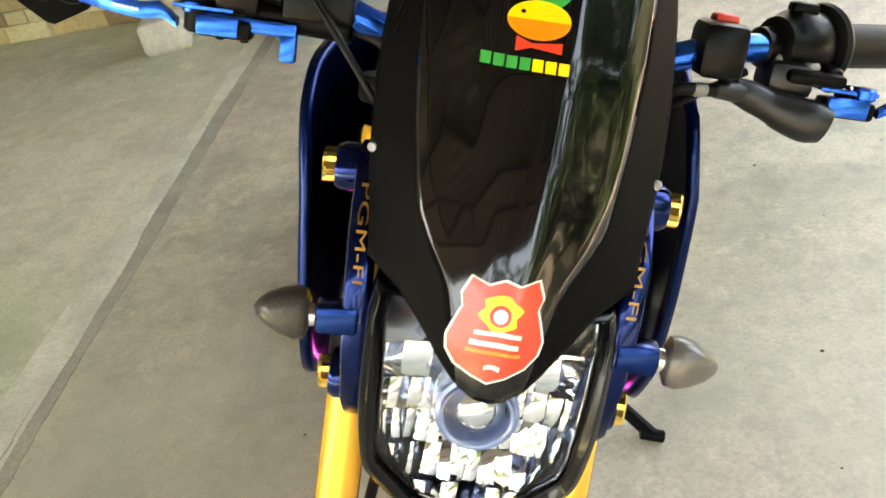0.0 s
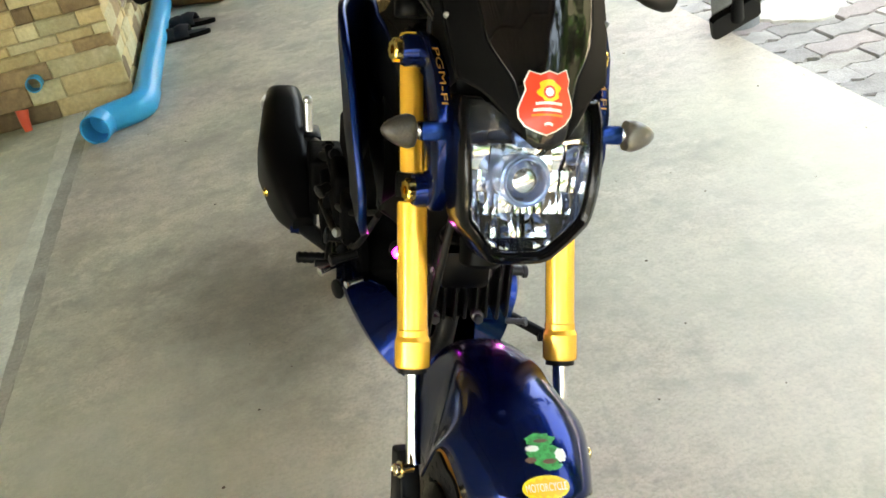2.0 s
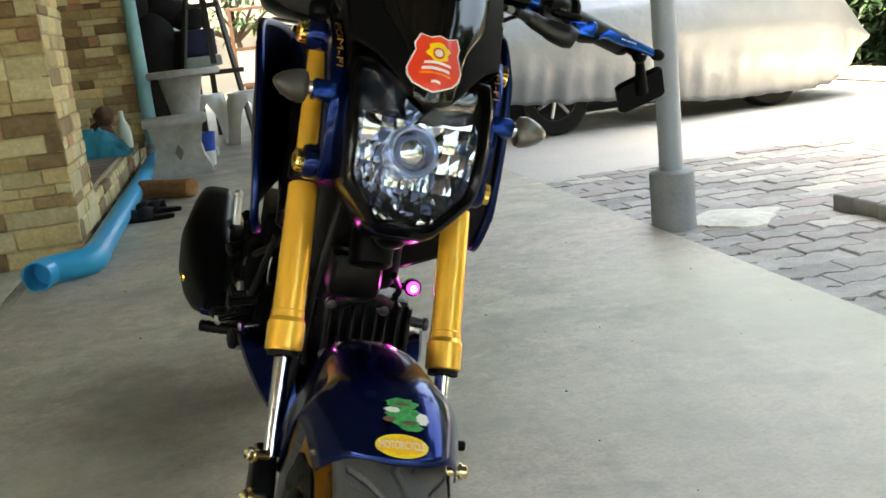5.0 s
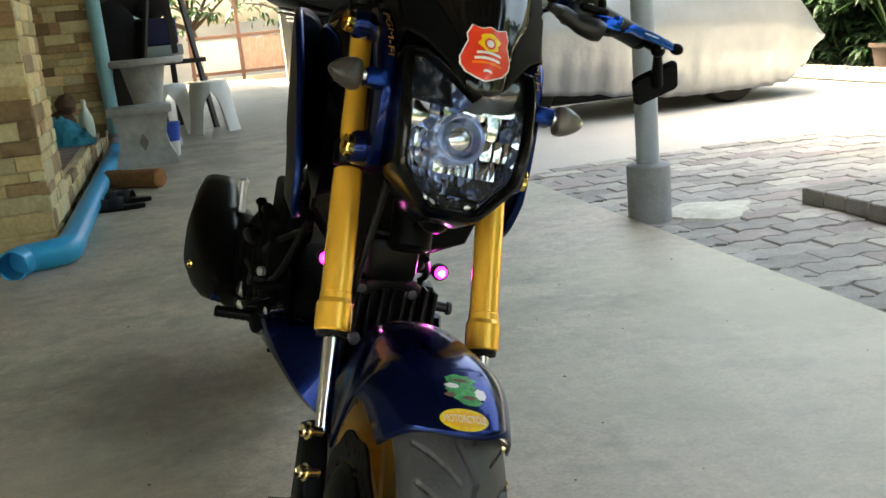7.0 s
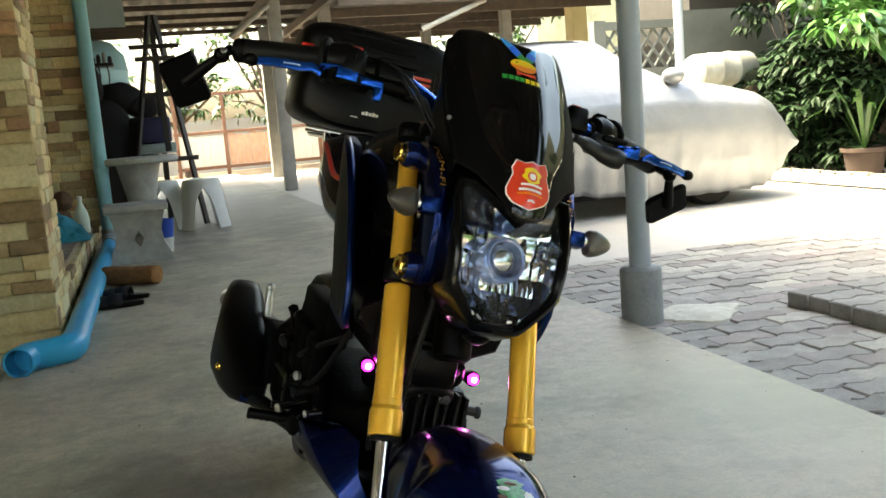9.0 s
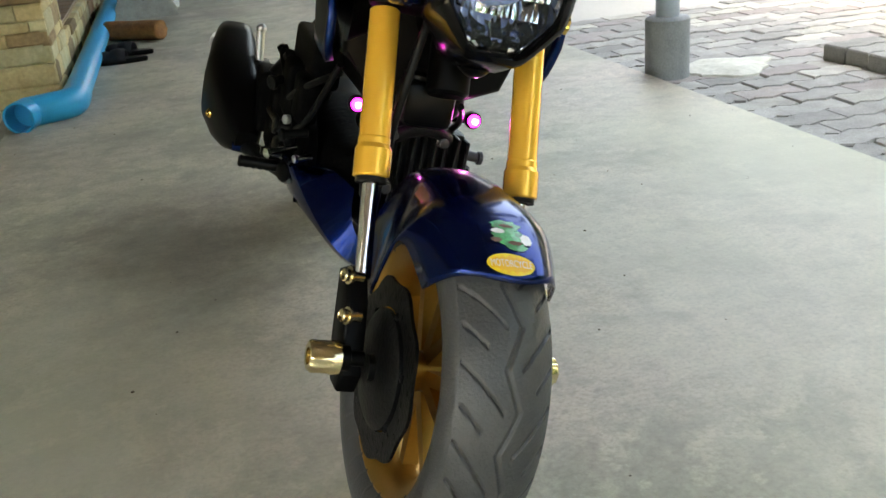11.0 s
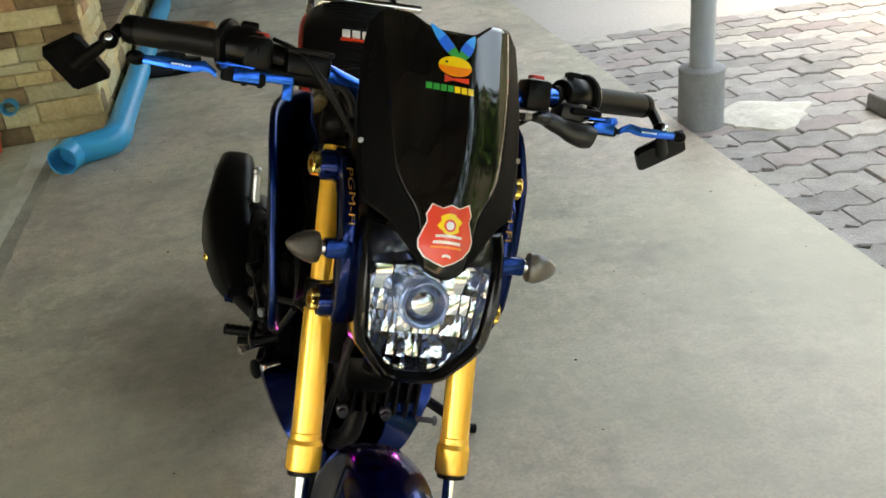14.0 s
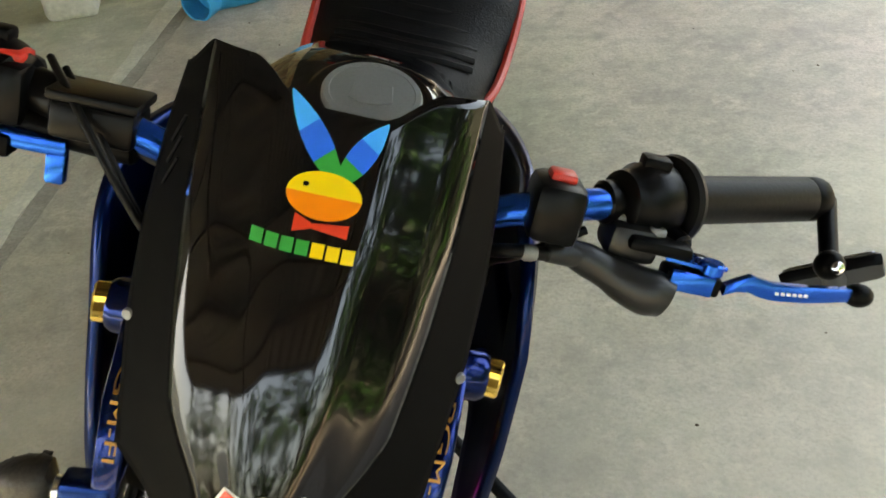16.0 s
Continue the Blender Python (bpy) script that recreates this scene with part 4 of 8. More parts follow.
    sticker("emblem_bow", [(-0.014, 0.4875), (-0.004, 0.4840), (0.015, 0.4860), (0.015, 0.4795), (-0.004, 0.4815), (-0.014, 0.4785)], STICKER_RED, 0.0013, ob)
    for k in range(7):
        x = -0.0345 + 0.0081 * k
        z = 0.4688 - 0.0002 * k
        m = STICKER_GREEN if k < 4 else STICKER_YELLOW
        w = 0.0068
        bar = [(x, z), (x + w * 0.5, z), (x + w, z), (x + w, z + 0.0035), (x + w, z + 0.0072), (x + w * 0.5, z + 0.0072), (x, z + 0.0072), (x, z + 0.0035)]
        sticker("emblem_bar", bar, m, 0.0012, ob)


def lamp_v(u, w):
    d = w - 0.235
    return -0.141 + 3.0 * u * u + (4.4 if d < 0 else 2.0) * d * d


def headlight():
    out = [(0.0, 0.262), (0.030, 0.286), (0.058, 0.309), (0.0730, 0.309), (0.0755, 0.290), (0.0725, 0.235), (0.0688, 0.190), (0.0660, 0.180), (0.0340, 0.1425), (0.0240, 0.1380), (0.0, 0.1372)]
    fine = []
    for a, b in zip(out, out[1:]):
        for k in range(4):
            fine.append((a[0] + (b[0] - a[0]) * k / 4, a[1] + (b[1] - a[1]) * k / 4))
    fine.append(out[-1])
    loop = fine + [(-x, z) for x, z in reversed(fine[1:-1])]
    # ring of the lamp
    bm = B()
    rings = []
    for grow, dv in ((-0.002, -0.001), (0.001, -0.006), (0.005, -0.008), (0.0100, -0.004), (0.0122, 0.006), (0.0122, 0.050), (0.002, 0.085)):
        ring = []
        for x, z in loop:
            d = Vector((x, z - 0.232))
            l = d.length
            e = grow if z < 0.300 or abs(x) > 0.055 else grow * 0.6
            q = d * (1 + e / l)
            ring.append((q.x, lamp_v(x, z) + dv, q.y + 0.232))
        rings.append(ring)
    loft(bm, rings, FM, caps=False)
    lamp = part("headlight", bm, LAMP_BLACK, bike, "faceted clear headlight in a black ring", sharp=50)
    # lens
    bm = B()
    vs = []
    for k in range(9):
        f = max(0.01, k / 8)
        vs.append([bm.verts.new(FM @ Vector((f * x, lamp_v(f * x, 0.225 + f * (z - 0.225)) + 0.001, 0.225 + f * (z - 0.225)))) for x, z in loop])
    n = len(loop)
    for a, b in zip(vs, vs[1:]):
        for i in range(n):
            bm.faces.new((a[i], a[(i + 1) % n], b[(i + 1) % n], b[i]))
    bm.faces.new(vs[0])
    lens = part("lens", bm, LENS, lamp, "clear lens", sharp=80)
    lens.visible_shadow = False
    # bowl of mirror facets behind the lens
    rnd = random.Random(5)
    bm = B()
    def inside(x, z):
        hit = False
        for (x0, z0), (x1, z1) in zip(loop, loop[1:] + loop[:1]):
            if (z0 > z) != (z1 > z) and x < (x1 - x0) * (z - z0) / (z1 - z0) + x0:
                hit = not hit
        return hit
    # smooth bowl just behind the facets
    rows = []
    for a in range(17):
        row = []
        for b in range(21):
            z = 0.140 + 0.168 * b / 20
            hw = lerp(z, [(0.136, 0.018), (0.142, 0.029), (0.164, 0.048), (0.182, 0.062), (0.190, 0.0645), (0.235, 0.0690), (0.290, 0.0725), (0.309, 0.0705)])
            x = hw * (-1 + a / 8)
            row.append((x, -0.0745 - 2.6 * (x * x + (z - 0.228) ** 2), z))
        rows.append(row)
    loft(bm, rows, FM, closed=False)
    top = B()
    # bands of mirror facets, each one bulging and tilted its own way
    for z0, z1, nx, bulge, lean in ((0.135, 0.157, 13, 26.0, -0.12), (0.157, 0.184, 14, 26.0, -0.08), (0.184, 0.209, 17, 30.0, -0.05), (0.209, 0.234, 12, 20.0, 0.0), (0.234, 0.264, 8, 9.0, 0.0), (0.264, 0.310, 4, 4.0, 0.04)):
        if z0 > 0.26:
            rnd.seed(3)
        cuts = [-0.076] + sorted(-0.076 + 0.152 * (i + rnd.uniform(-0.12, 0.12)) / nx for i in range(1, nx)) + [0.076]
        for x0, x1 in zip(cuts, cuts[1:]):
            cx, cz = (x0 + x1) / 2, (z0 + z1) / 2
            if not any(inside(x, z) for x in (x0, cx, x1) for z in (z0, z1)):
                continue
            wild = 0.3 if z0 > 0.26 else 1.0
            tx, tz, bend = wild * rnd.uniform(-0.26, 0.26), lean + rnd.uniform(-0.20, 0.20), bulge * rnd.choice((0.5, 0.8, 1.1, 1.4))
            skew = rnd.uniform(-0.10, 0.10)
            rows = []
            for a in range(7):
                row = []
                for b in range(6):
                    x, z = x0 + (x1 - x0) * a / 6, z0 + (z1 - z0) * b / 5
                    hw = lerp(z, [(0.136, 0.018), (0.142, 0.029), (0.164, 0.048), (0.182, 0.062), (0.190, 0.0645), (0.235, 0.0690), (0.290, 0.0725), (0.309, 0.0705)])
                    x2 = max(-hw, min(hw, x + skew * (z - cz)))
                    base = -0.080 - 2.6 * ((x2 * x2) + (z - 0.228) ** 2)
                    row.append((x2, base + tx * (x - cx) + tz * (z - cz) + bend * (x - cx) ** 2 + 11.0 * (z - cz) ** 2, z))
                rows.append(row)
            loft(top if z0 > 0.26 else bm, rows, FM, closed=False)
    for mesh in (bm, top):
        for v in mesh.verts:
            local = FM.inverted() @ v.co
            local.y = max(local.y, lamp_v(local.x, local.z) + 0.006)
            v.co = FM @ local
    part("reflector", bm, REFLECTOR, lamp, "mirror facets of the headlight")
    part("upper_reflector", top, REFLECTOR_DIM, lamp, "smooth upper mirror of the headlight, dark reflections put into its colour")
    # closed back so that the bowl is dark behind the facets
    bm = B()
    loft(bm, [[(x * 0.99, lamp_v(x, z) + 0.012, 0.232 + (z - 0.232) * 0.99) for x, z in loop], [(x * 0.9, -0.055, 0.232 + (z - 0.232) * 0.9) for x, z in loop], [(x * 0.5, -0.02, 0.232 + (z - 0.232) * 0.5) for x, z in loop]], FM, caps=False)
    bm.faces.new([bm.verts.new(FM @ Vector((x * 0.5, -0.02, 0.232 + (z - 0.232) * 0.5))) for x, z in loop])
    part("lamp_body", bm, REFLECTOR, lamp)
    # projector with its blue ring
    pm = FM @ aim((0.000, -0.092, 0.2245), (0.000, -1.0, 0.19))
    bm = B()
    lathe(bm, [(0.0222, -0.02), (0.0222, 0.016), (0.0240, 0.020), (0.0262, 0.0205), (0.0270, 0.0175), (0.0300, 0.0165), (0.0318, 0.010), (0.0315, -0.02)], pm, 40, cap=False)
    part("projector_ring", bm, RING_BLUE, lamp, "blue ring of the projector")
    bm = B()
    lathe(bm, [(0.0213, 0.002), (0.0200, 0.010), (0.015, 0.0165), (0.008, 0.0195), (0.001, 0.0202)], pm, 32)
    part("projector_lens", bm, CHROME_BLUE, lamp, "glass eye of the projector")
    # bright inner edge round the bowl
    bm = B()
    edge = [(x * 0.965, lamp_v(x, z) + 0.004, 0.228 + (z - 0.228) * 0.965) for x, z in loop[10:len(loop) - 9]]
    hose(bm, edge, 0.0016, FM, 8, 1)
    part("bezel", bm, CHROME, lamp, "thin bright inner edge")
    # chin under the lamp
    bm = B()
    lathe(bm, [(0.001, -0.004), (0.012, -0.003), (0.020, 0.004), (0.024, 0.014), (0.022, 0.030)], FM @ aim((0.004, -0.055, 0.136), (0.004, 0.02, 0.160)), 24)
    part("chin", bm, BLACK_PLASTIC, bike)


def gold_bolt(sg, u, v, w):
    """A scalloped gold clamp bolt, its axis across the bike."""
    bm = B()
    m = FM @ aim((sg * (u - 0.006), v, w), (sg * (u + 0.20), v - 0.035, w))
    prof = [(0.0, 0.86), (0.0015, 1.0), (0.0105, 1.0), (0.012, 0.86)]
    n = 36
    rings = [[Vector((0, 0, 0))] * n]
    rings = []
    for z, f in prof:
        rings.append([Vector(((0.0128 + 0.0012 * math.cos(8 * 2 * math.pi * k / n)) * f * math.cos(2 * math.pi * k / n), (0.0128 + 0.0012 * math.cos(8 * 2 * math.pi * k / n)) * f * math.sin(2 * math.pi * k / n), z)) for k in range(n)])
    rings.append([Vector((p.x * 0.5, p.y * 0.5, 0.0118)) for p in rings[-1]])
    rings.append([Vector((p.x * 0.85, p.y * 0.85, 0.0040)) for p in rings[-1]])
    loft(bm, rings, m)
    return bm


RAKE = 7.4   # the tubes lean back in the front end's frame


def fork():
    for sg in (-1, 1):
        x = 0.0988 * sg
        FK = FM @ Matrix.Translation((x, -0.012, -0.017)) @ Matrix.Rotation(radians(-RAKE), 4, "X")
        bm = B()
        lathe(bm, [(0.0195, 0.0), (0.0216, 0.0008), (0.0224, 0.0025), (0.0224, 0.0335), (0.0198, 0.0395), (0.0198, 0.0470), (0.0190, 0.0485), (0.01885, 0.203), (0.0175, 0.205)], FK, 40)
        tube = part("fork_tube", bm, GOLD, bike, "gold anodised fork tube", sharp=12)
        bm = B()
        lathe(bm, [(0.0150, 0.232), (0.0150, 0.405), (0.0140, 0.408)], FK, 32)
        part("upper_tube", bm, GOLD, tube)
        bm = B()
        lathe(bm, [(0.0165, -0.004), (0.0188, -0.006), (0.0188, 0.001)], FK, 28)
        part("dust_seal", bm, RUBBER, tube)
        bm = B()
        lathe(bm, [(0.0098, -0.120), (0.0098, 0.0)], FK, 28)
        part("inner_tube", bm, CHROME, tube, "bright chrome inner tube")
        # cast lower leg
        bm = B()
        plate(bm, [(0.018, -0.115), (-0.014, -0.110), (-0.034, -0.150), (-0.040, -0.236), (-0.024, -0.258), (0.004, -0.250), (0.014, -0.200)], -0.015, 0.012,
              FM @ Matrix.Translation((x * 1.06, -0.004, -0.012)) @ Matrix.Rotation(math.pi / 2, 4, "Z"), 0.005, 3)
        leg = part("lower_leg", bm, BLACK_SATIN, bike, "black cast lower fork leg")
        for z, v in ((-0.132, -0.051), (-0.177, -0.061)):
            bm = B()
            bolt_m = FM @ aim((x + sg * 0.020, v, z), (x + sg * 0.3, v - 0.06, z + 0.02))
            lathe(bm, [(0.006, -0.014), (0.006, 0.0), (0.0105, 0.001), (0.0105, 0.004), (0.0078, 0.0045), (0.0078, 0.010), (0.0066, 0.0115), (0.003, 0.009)], bolt_m, 18)
            part("bolt", bm, GOLD_PALE, leg, "polished pale gold bolt")
        bm = B()
        km = FM @ aim((x + sg * 0.004, AXLE[0] - 0.014, AXLE[1] + 0.012), (x + sg * 0.2, AXLE[0] - 0.014, AXLE[1] + 0.012))
        n = 40
        loft(bm, [[Vector(((0.020 + b * math.cos(10 * 2 * math.pi * k / n)) * f * math.cos(2 * math.pi * k / n), (0.020 + b * math.cos(10 * 2 * math.pi * k / n)) * f * math.sin(2 * math.pi * k / n), z)) for k in range(n)]
                  for z, f, b in ((0.019, 0.6, 0), (0.0195, 0.98, 0), (0.029, 1.0, 0), (0.031, 0.93, 0.0006), (0.052, 0.90, 0.0012), (0.055, 0.78, 0.0008), (0.055, 0.5, 0), (0.045, 0.45, 0))], km)
        slider = part("axle_slider", bm, GOLD_PALE, bike, "knurled pale gold axle slider")
        bm = B()
        lathe(bm, [(0.009, -0.010), (0.009, 0.006), (0.015, 0.008), (0.015, 0.0185), (0.012, 0.0192)], km, 24)
        part("slider_collar", bm, BLACK_SATIN, slider, "black collar of the slider")
        # blue lamp bracket with its bolts
        bm = B()
        side = [(-0.013, 0.388), (-0.052, 0.377), (-0.086, 0.342), (-0.099, 0.300), (-0.100, 0.250), (-0.086, 0.206), (-0.060, 0.184), (-0.034, 0.188), (-0.030, 0.218), (-0.048, 0.246), (-0.064, 0.290), (-0.048, 0.338), (-0.013, 0.345)]
        lean = Matrix(((1, 0, sg * 0.05, sg * 0.0800), (0, 1, 0, 0), (0, 0, 1, 0), (0, 0, 0, 1)))
        plate(bm, side, -0.009, 0.009, FM @ lean @ Matrix.Rotation(math.pi / 2, 4, "Z"), 0.003, 2)
        for z, v, r, u in ((0.3655, -0.013, 0.019, 0.098), (0.2057, -0.0355, 0.021, 0.085)):
            lathe(bm, [(r, 0), (r, 0.022), (r * 0.85, 0.027), (r * 0.5, 0.028)], FM @ aim((sg * u, v, z), (sg * 0.4, v, z)), 24)
        br = part("lamp_bracket", bm, BLUE_PAINT, bike, "dark blue headlight bracket")
        for z, v in ((0.3655, -0.013), (0.2057, -0.0355)):
            part("gold_bolt", gold_bolt(sg, 0.130 if z > 0.3 else 0.116, v, z), GOLD_BRIGHT, br, "gold scalloped clamp bolt")
        # gold letters running down the bracket's front edge
        bm, width = letters("PGM-FI")
        for v in bm.verts:
            z = 0.368 - 0.062 * (v.co.x / width + 0.5)
            edge = lerp(z, [(0.30, -0.0992), (0.342, -0.0862), (0.377, -0.0522), (0.388, -0.0135)])
            v.co = FM @ Vector((sg * (0.0800 + 0.05 * z) + 0.0105 * v.co.y, edge - 0.0008, z))
        part("lettering", bm, GOLD_TEXT, br, "gold letters PGM-FI")
        # turn indicator
        bm = B()
        sm = FM @ aim((sg * 0.102, -0.090, 0.277), (sg * 0.5, -0.107, 0.268))
        block(bm, (-0.011, -0.011, -0.012), (0.011, 0.011, 0.020), sm, 0.004, 2)
        stalk = part("indicator_stalk", bm, BLUE_DEEP, bike, "deep blue anodised indicator mount")
        bm = B()
        lathe(bm, [(0.006, 0.019), (0.0085, 0.020), (0.0085, 0.025), (0.006, 0.026)], sm, 18)
        part("collar", bm, CHROME, stalk)
        bm = B()
        rings = []
        for z, h, d, dz in ((0.024, 0.010, 0.010, 0), (0.027, 0.0175, 0.014, 0), (0.034, 0.0190, 0.0155, 0), (0.044, 0.0165, 0.0145, 0.0005), (0.054, 0.0115, 0.011, 0.001), (0.061, 0.0055, 0.006, 0.0015), (0.0635, 0.001, 0.001, 0.002)):
            ring = []
            for k in range(28):
                a = 2 * math.pi * k / 28
                c, s = math.cos(a), math.sin(a)
                ring.append((d * math.copysign(abs(c) ** 0.75, c) , h * math.copysign(abs(s) ** 0.75, s) + dz, z))
            rings.append(ring)
        loft(bm, rings, sm)
        part("indicator_lens", bm, SMOKE if sg < 0 else SMOKE_LIT, stalk, "smoked grey indicator lens", sharp=50)
        if sg > 0:
            continue
        bm = B()
        for k in range(-3, 4):
            for r in range(3):
                z = 0.030 + 0.0085 * r
                hh = (0.0155 - 0.0025 * r) * k / 3.4
                block(bm, (-0.0135 + 0.002 * r - 0.0025, hh - 0.0012, z), (-0.0135 + 0.002 * r + 0.002, hh + 0.0012, z + 0.006), sm, 0.0006, 1)
        part("led_grid", bm, SMOKE, stalk)


def clamps():
    for z0, z1, name in ((0.190, 0.222, "lower_clamp"), (0.405, 0.428, "upper_clamp")):
        bm = B()
        for sg in (-1, 1):
            lathe(bm, [(0.0195, z0 + 0.002), (0.0212, z0 + 0.005), (0.0212, z1 - 0.004), (0.0195, z1)], FM @ Matrix.Translation((0.0988 * sg, -0.012 + 0.13 * (z0 + 0.017), 0)), 28)
        block(bm, (-0.096, -0.012, z0 + 0.002), (0.096, 0.042, z1 - 0.002), FM, 0.006)
        part(name, bm, BLACK_SATIN, bike, "black fork clamp")
    bm = B()
    rod(bm, (0, 0.032, 0.10), (0, 0.032, 0.43), 0.028, m=FM, seg=24)
    block(bm, (-0.060, 0.004, 0.225), (0.060, 0.060, 0.400), FM, 0.015)
    part("steering_head", bm, BLACK_SATIN, bike)
    bm = B()
    block(bm, (-0.070, -0.050, 0.305), (0.070, 0.030, 0.430), FM, 0.012)
    part("instrument_case", bm, BLACK_PLASTIC, bike)


def mirror(sg, corners, joint):
    """A flat rectangular bar-end mirror, seen from its dark back."""
    a, b, c, d = [Vector(q) for q in corners]
    nrm = (b - a).cross(c - b).normalized()
    mid = (a + b + c + d) / 4
    if nrm.y > 0:
        nrm = -nrm
    ring = []
    for p, q in zip((a, b, c, d), (b, c, d, a)):
        for t in (0.08, 0.5, 0.92):
            ring.append(p.lerp(q, t))
    bm = B()
    loft(bm, [[mid + (q - mid) * 0.93 - nrm * 0.006 for q in ring], [q - nrm * 0.004 for q in ring], [q + nrm * 0.001 for q in ring], [mid + (q - mid) * 0.96 + nrm * 0.005 for q in ring]], FM)
    ob = part("mirror", bm, BLACK_SATIN, bike, "black rectangular bar-end mirror")
    bm = B()
    loft(bm, [[mid + (q - mid) * 0.90 - nrm * 0.0063 for q in ring], [mid + (q - mid) * 0.90 - nrm * 0.0075 for q in ring]], FM)
    part("mirror_glass", bm, CHROME, ob, "mirror glass")
    bm = B()
    j = Vector(joint[1])
    rod(bm, joint[0], j, 0.0078, 0.0070, m=FM)
    ball(bm, j, 0.0115, FM)
    rod(bm, j, mid + nrm * 0.004, 0.0065, 0.010, m=FM)
    part("mirror_arm", bm, BLACK_SATIN, ob)
    bm = B()
    lathe(bm, [(0.005, 0), (0.005, 0.004), (0.003, 0.005)], FM @ aim(j + Vector((0, -0.009, 0.002)), j + Vector((0, -1, 0.3))), 12)
    part("mirror_bolt", bm, CHROME, ob)


def handlebar():
    bar = [(-0.360, 0.100, 0.494), (-0.244, 0.036, 0.489), (-0.150, 0.010, 0.480), (-0.100, 0.012, 0.466), (-0.05, 0.030, 0.455), (0.05, 0.030, 0.455), (0.095, 0.014, 0.468), (0.140, 0.010, 0.484), (0.233, 0.050, 0.496), (0.370, 0.121, 0.504)]
    bm = B()
    hose(bm, bar, 0.0110, FM, 16, 6)
    part("handlebar", bm, BLUE_ANOD, bike, "blue anodised handlebar")
    for sg, p, q in ((-1, Vector(bar[0]), Vector(bar[1])), (1, Vector(bar[-1]), Vector(bar[-2]))):
        d = (q - p).normalized()
        g0 = p + d * 0.018
        length = (q - g0).length
        m = FM @ aim(g0, q)
        bm = B()
        prof = [(0.0150, 0.0)]
        n = 26
        for k in range(n + 1):
            prof += [(0.0174 + (0.00025 if k % 2 else 0.0), length * k / n)]
        lathe(bm, prof, m, 28)
        part("grip", bm, RUBBER, bike, "ribbed black rubber grip")
        bm = B()
        lathe(bm, [(0.018, length - 0.004), (0.031, length - 0.002), (0.0325, length + 0.002), (0.031, length + 0.006), (0.020, length + 0.008)], m, 32)
        part("grip_flange", bm, RUBBER, bike)
        bm = B()
        lathe(bm, [(0.012, -0.018), (0.0165, -0.016), (0.0175, -0.012), (0.0175, 0.001), (0.0160, 0.003)], m, 28)
        part("bar_end", bm, BLACK_SATIN, bike, "black bar-end weight")
        # switch housing
        h0 = q + d * 0.009
        hm = FM @ aim(h0, h0 + d)
        bm = B()
        lathe(bm, [(0.020, 0.0), (0.0255, 0.002), (0.0265, 0.010), (0.0265, 0.026), (0.0225, 0.033), (0.021, 0.040), (0.016, 0.043)], hm, 28)
        house = part("switch_housing", bm, BLACK_PLASTIC, bike, "black switch housing")
        bm = B()
        e = h0 + d * (0.094 if sg > 0 else 0.030)
        block(bm, (e.x - 0.017, e.y - 0.022, e.z - 0.024), (e.x + 0.017, e.y + 0.024, e.z + 0.016), FM, 0.007)
        part("switch_box", bm, BLACK_PLASTIC, house)
        bm = B()
        wide = 0.012 if sg < 0 else 0.009
        block(bm, (e.x - wide, e.y - wide, e.z + 0.014), (e.x + wide, e.y + wide, e.z + 0.0215), FM, 0.003)
        part("switch", bm, RED, house, "red switch")
        bm = B()
        f = h0 + d * 0.018
        block(bm, (f.x - 0.010, f.y - 0.008, f.z + 0.022), (f.x + 0.010, f.y + 0.010, f.z + 0.032), FM, 0.003)
        part("switch_key", bm, BLACK_SATIN, house)
    # levers: a blue blade, an adjuster and a black perch
    for sg, pivot, knee, tip in ((1, (0.238, 0.010, 0.459), (0.268, 0.002, 0.460), (0.370, 0.028, 0.463)), (-1, (-0.226, 0.004, 0.456), (-0.254, 0.004, 0.456), (-0.338, 0.034, 0.459))):
        pivot, knee, tip = Vector(pivot), Vector(knee), Vector(tip)
        bm = B()
        rings = []
        n = 13
        for k in range(n):
            t = k / (n - 1)
            p = knee.lerp(tip, t) + Vector((0, -0.006 * math.sin(math.pi * t), 0.0035 * math.exp(-((t - 0.16) / 0.09) ** 2) - 0.004 * math.exp(-(t / 0.07) ** 2)))
            hh = lerp(t, [(0, 0.0036), (0.10, 0.0042), (0.18, 0.0062), (0.6, 0.0060), (1, 0.0048)])
            rings.append([(p.x, p.y - 0.0038, p.z - hh), (p.x, p.y - 0.0052, p.z), (p.x, p.y - 0.0038, p.z + hh), (p.x, p.y + 0.0045, p.z + hh * 0.8), (p.x, p.y + 0.0045, p.z - hh * 0.8)])
        loft(bm, rings, FM)
        blade = part("lever", bm, BLUE_ANOD, bike, "blue anodised brake lever" if sg < 0 else "blue anodised clutch lever")
        bm = B()
        for k in range(6):
            t = 0.36 + 0.045 * k
            p = knee.lerp(tip, t) + Vector((0, -0.006 * math.sin(math.pi * t) - 0.0054, 0))
            block(bm, (p.x - 0.0014, p.y - 0.0003, p.z - 0.0010), (p.x + 0.0014, p.y + 0.001, p.z + 0.0010), FM)
        part("lever_mark", bm, STICKER_WHITE, blade)
        bm = B()
        ball(bm, tip + Vector((sg * 0.006, 0, 0)), 0.0088, FM, (1.3, 1, 1))
        part("lever_end", bm, BLACK_SATIN, blade, "black lever tip")
        bm = B()
        rod(bm, pivot + Vector((sg * 0.012, 0.002, -0.009)), pivot + Vector((sg * 0.012, 0.002, 0.011)), 0.0115, m=FM)
        block(bm, (pivot.x - 0.012, pivot.y - 0.012, pivot.z - 0.010), (pivot.x + 0.028, pivot.y + 0.008, pivot.z + 0.004), FM, 0.003)
        part("lever_root", bm, BLACK_SATIN, blade)
        bm = B()
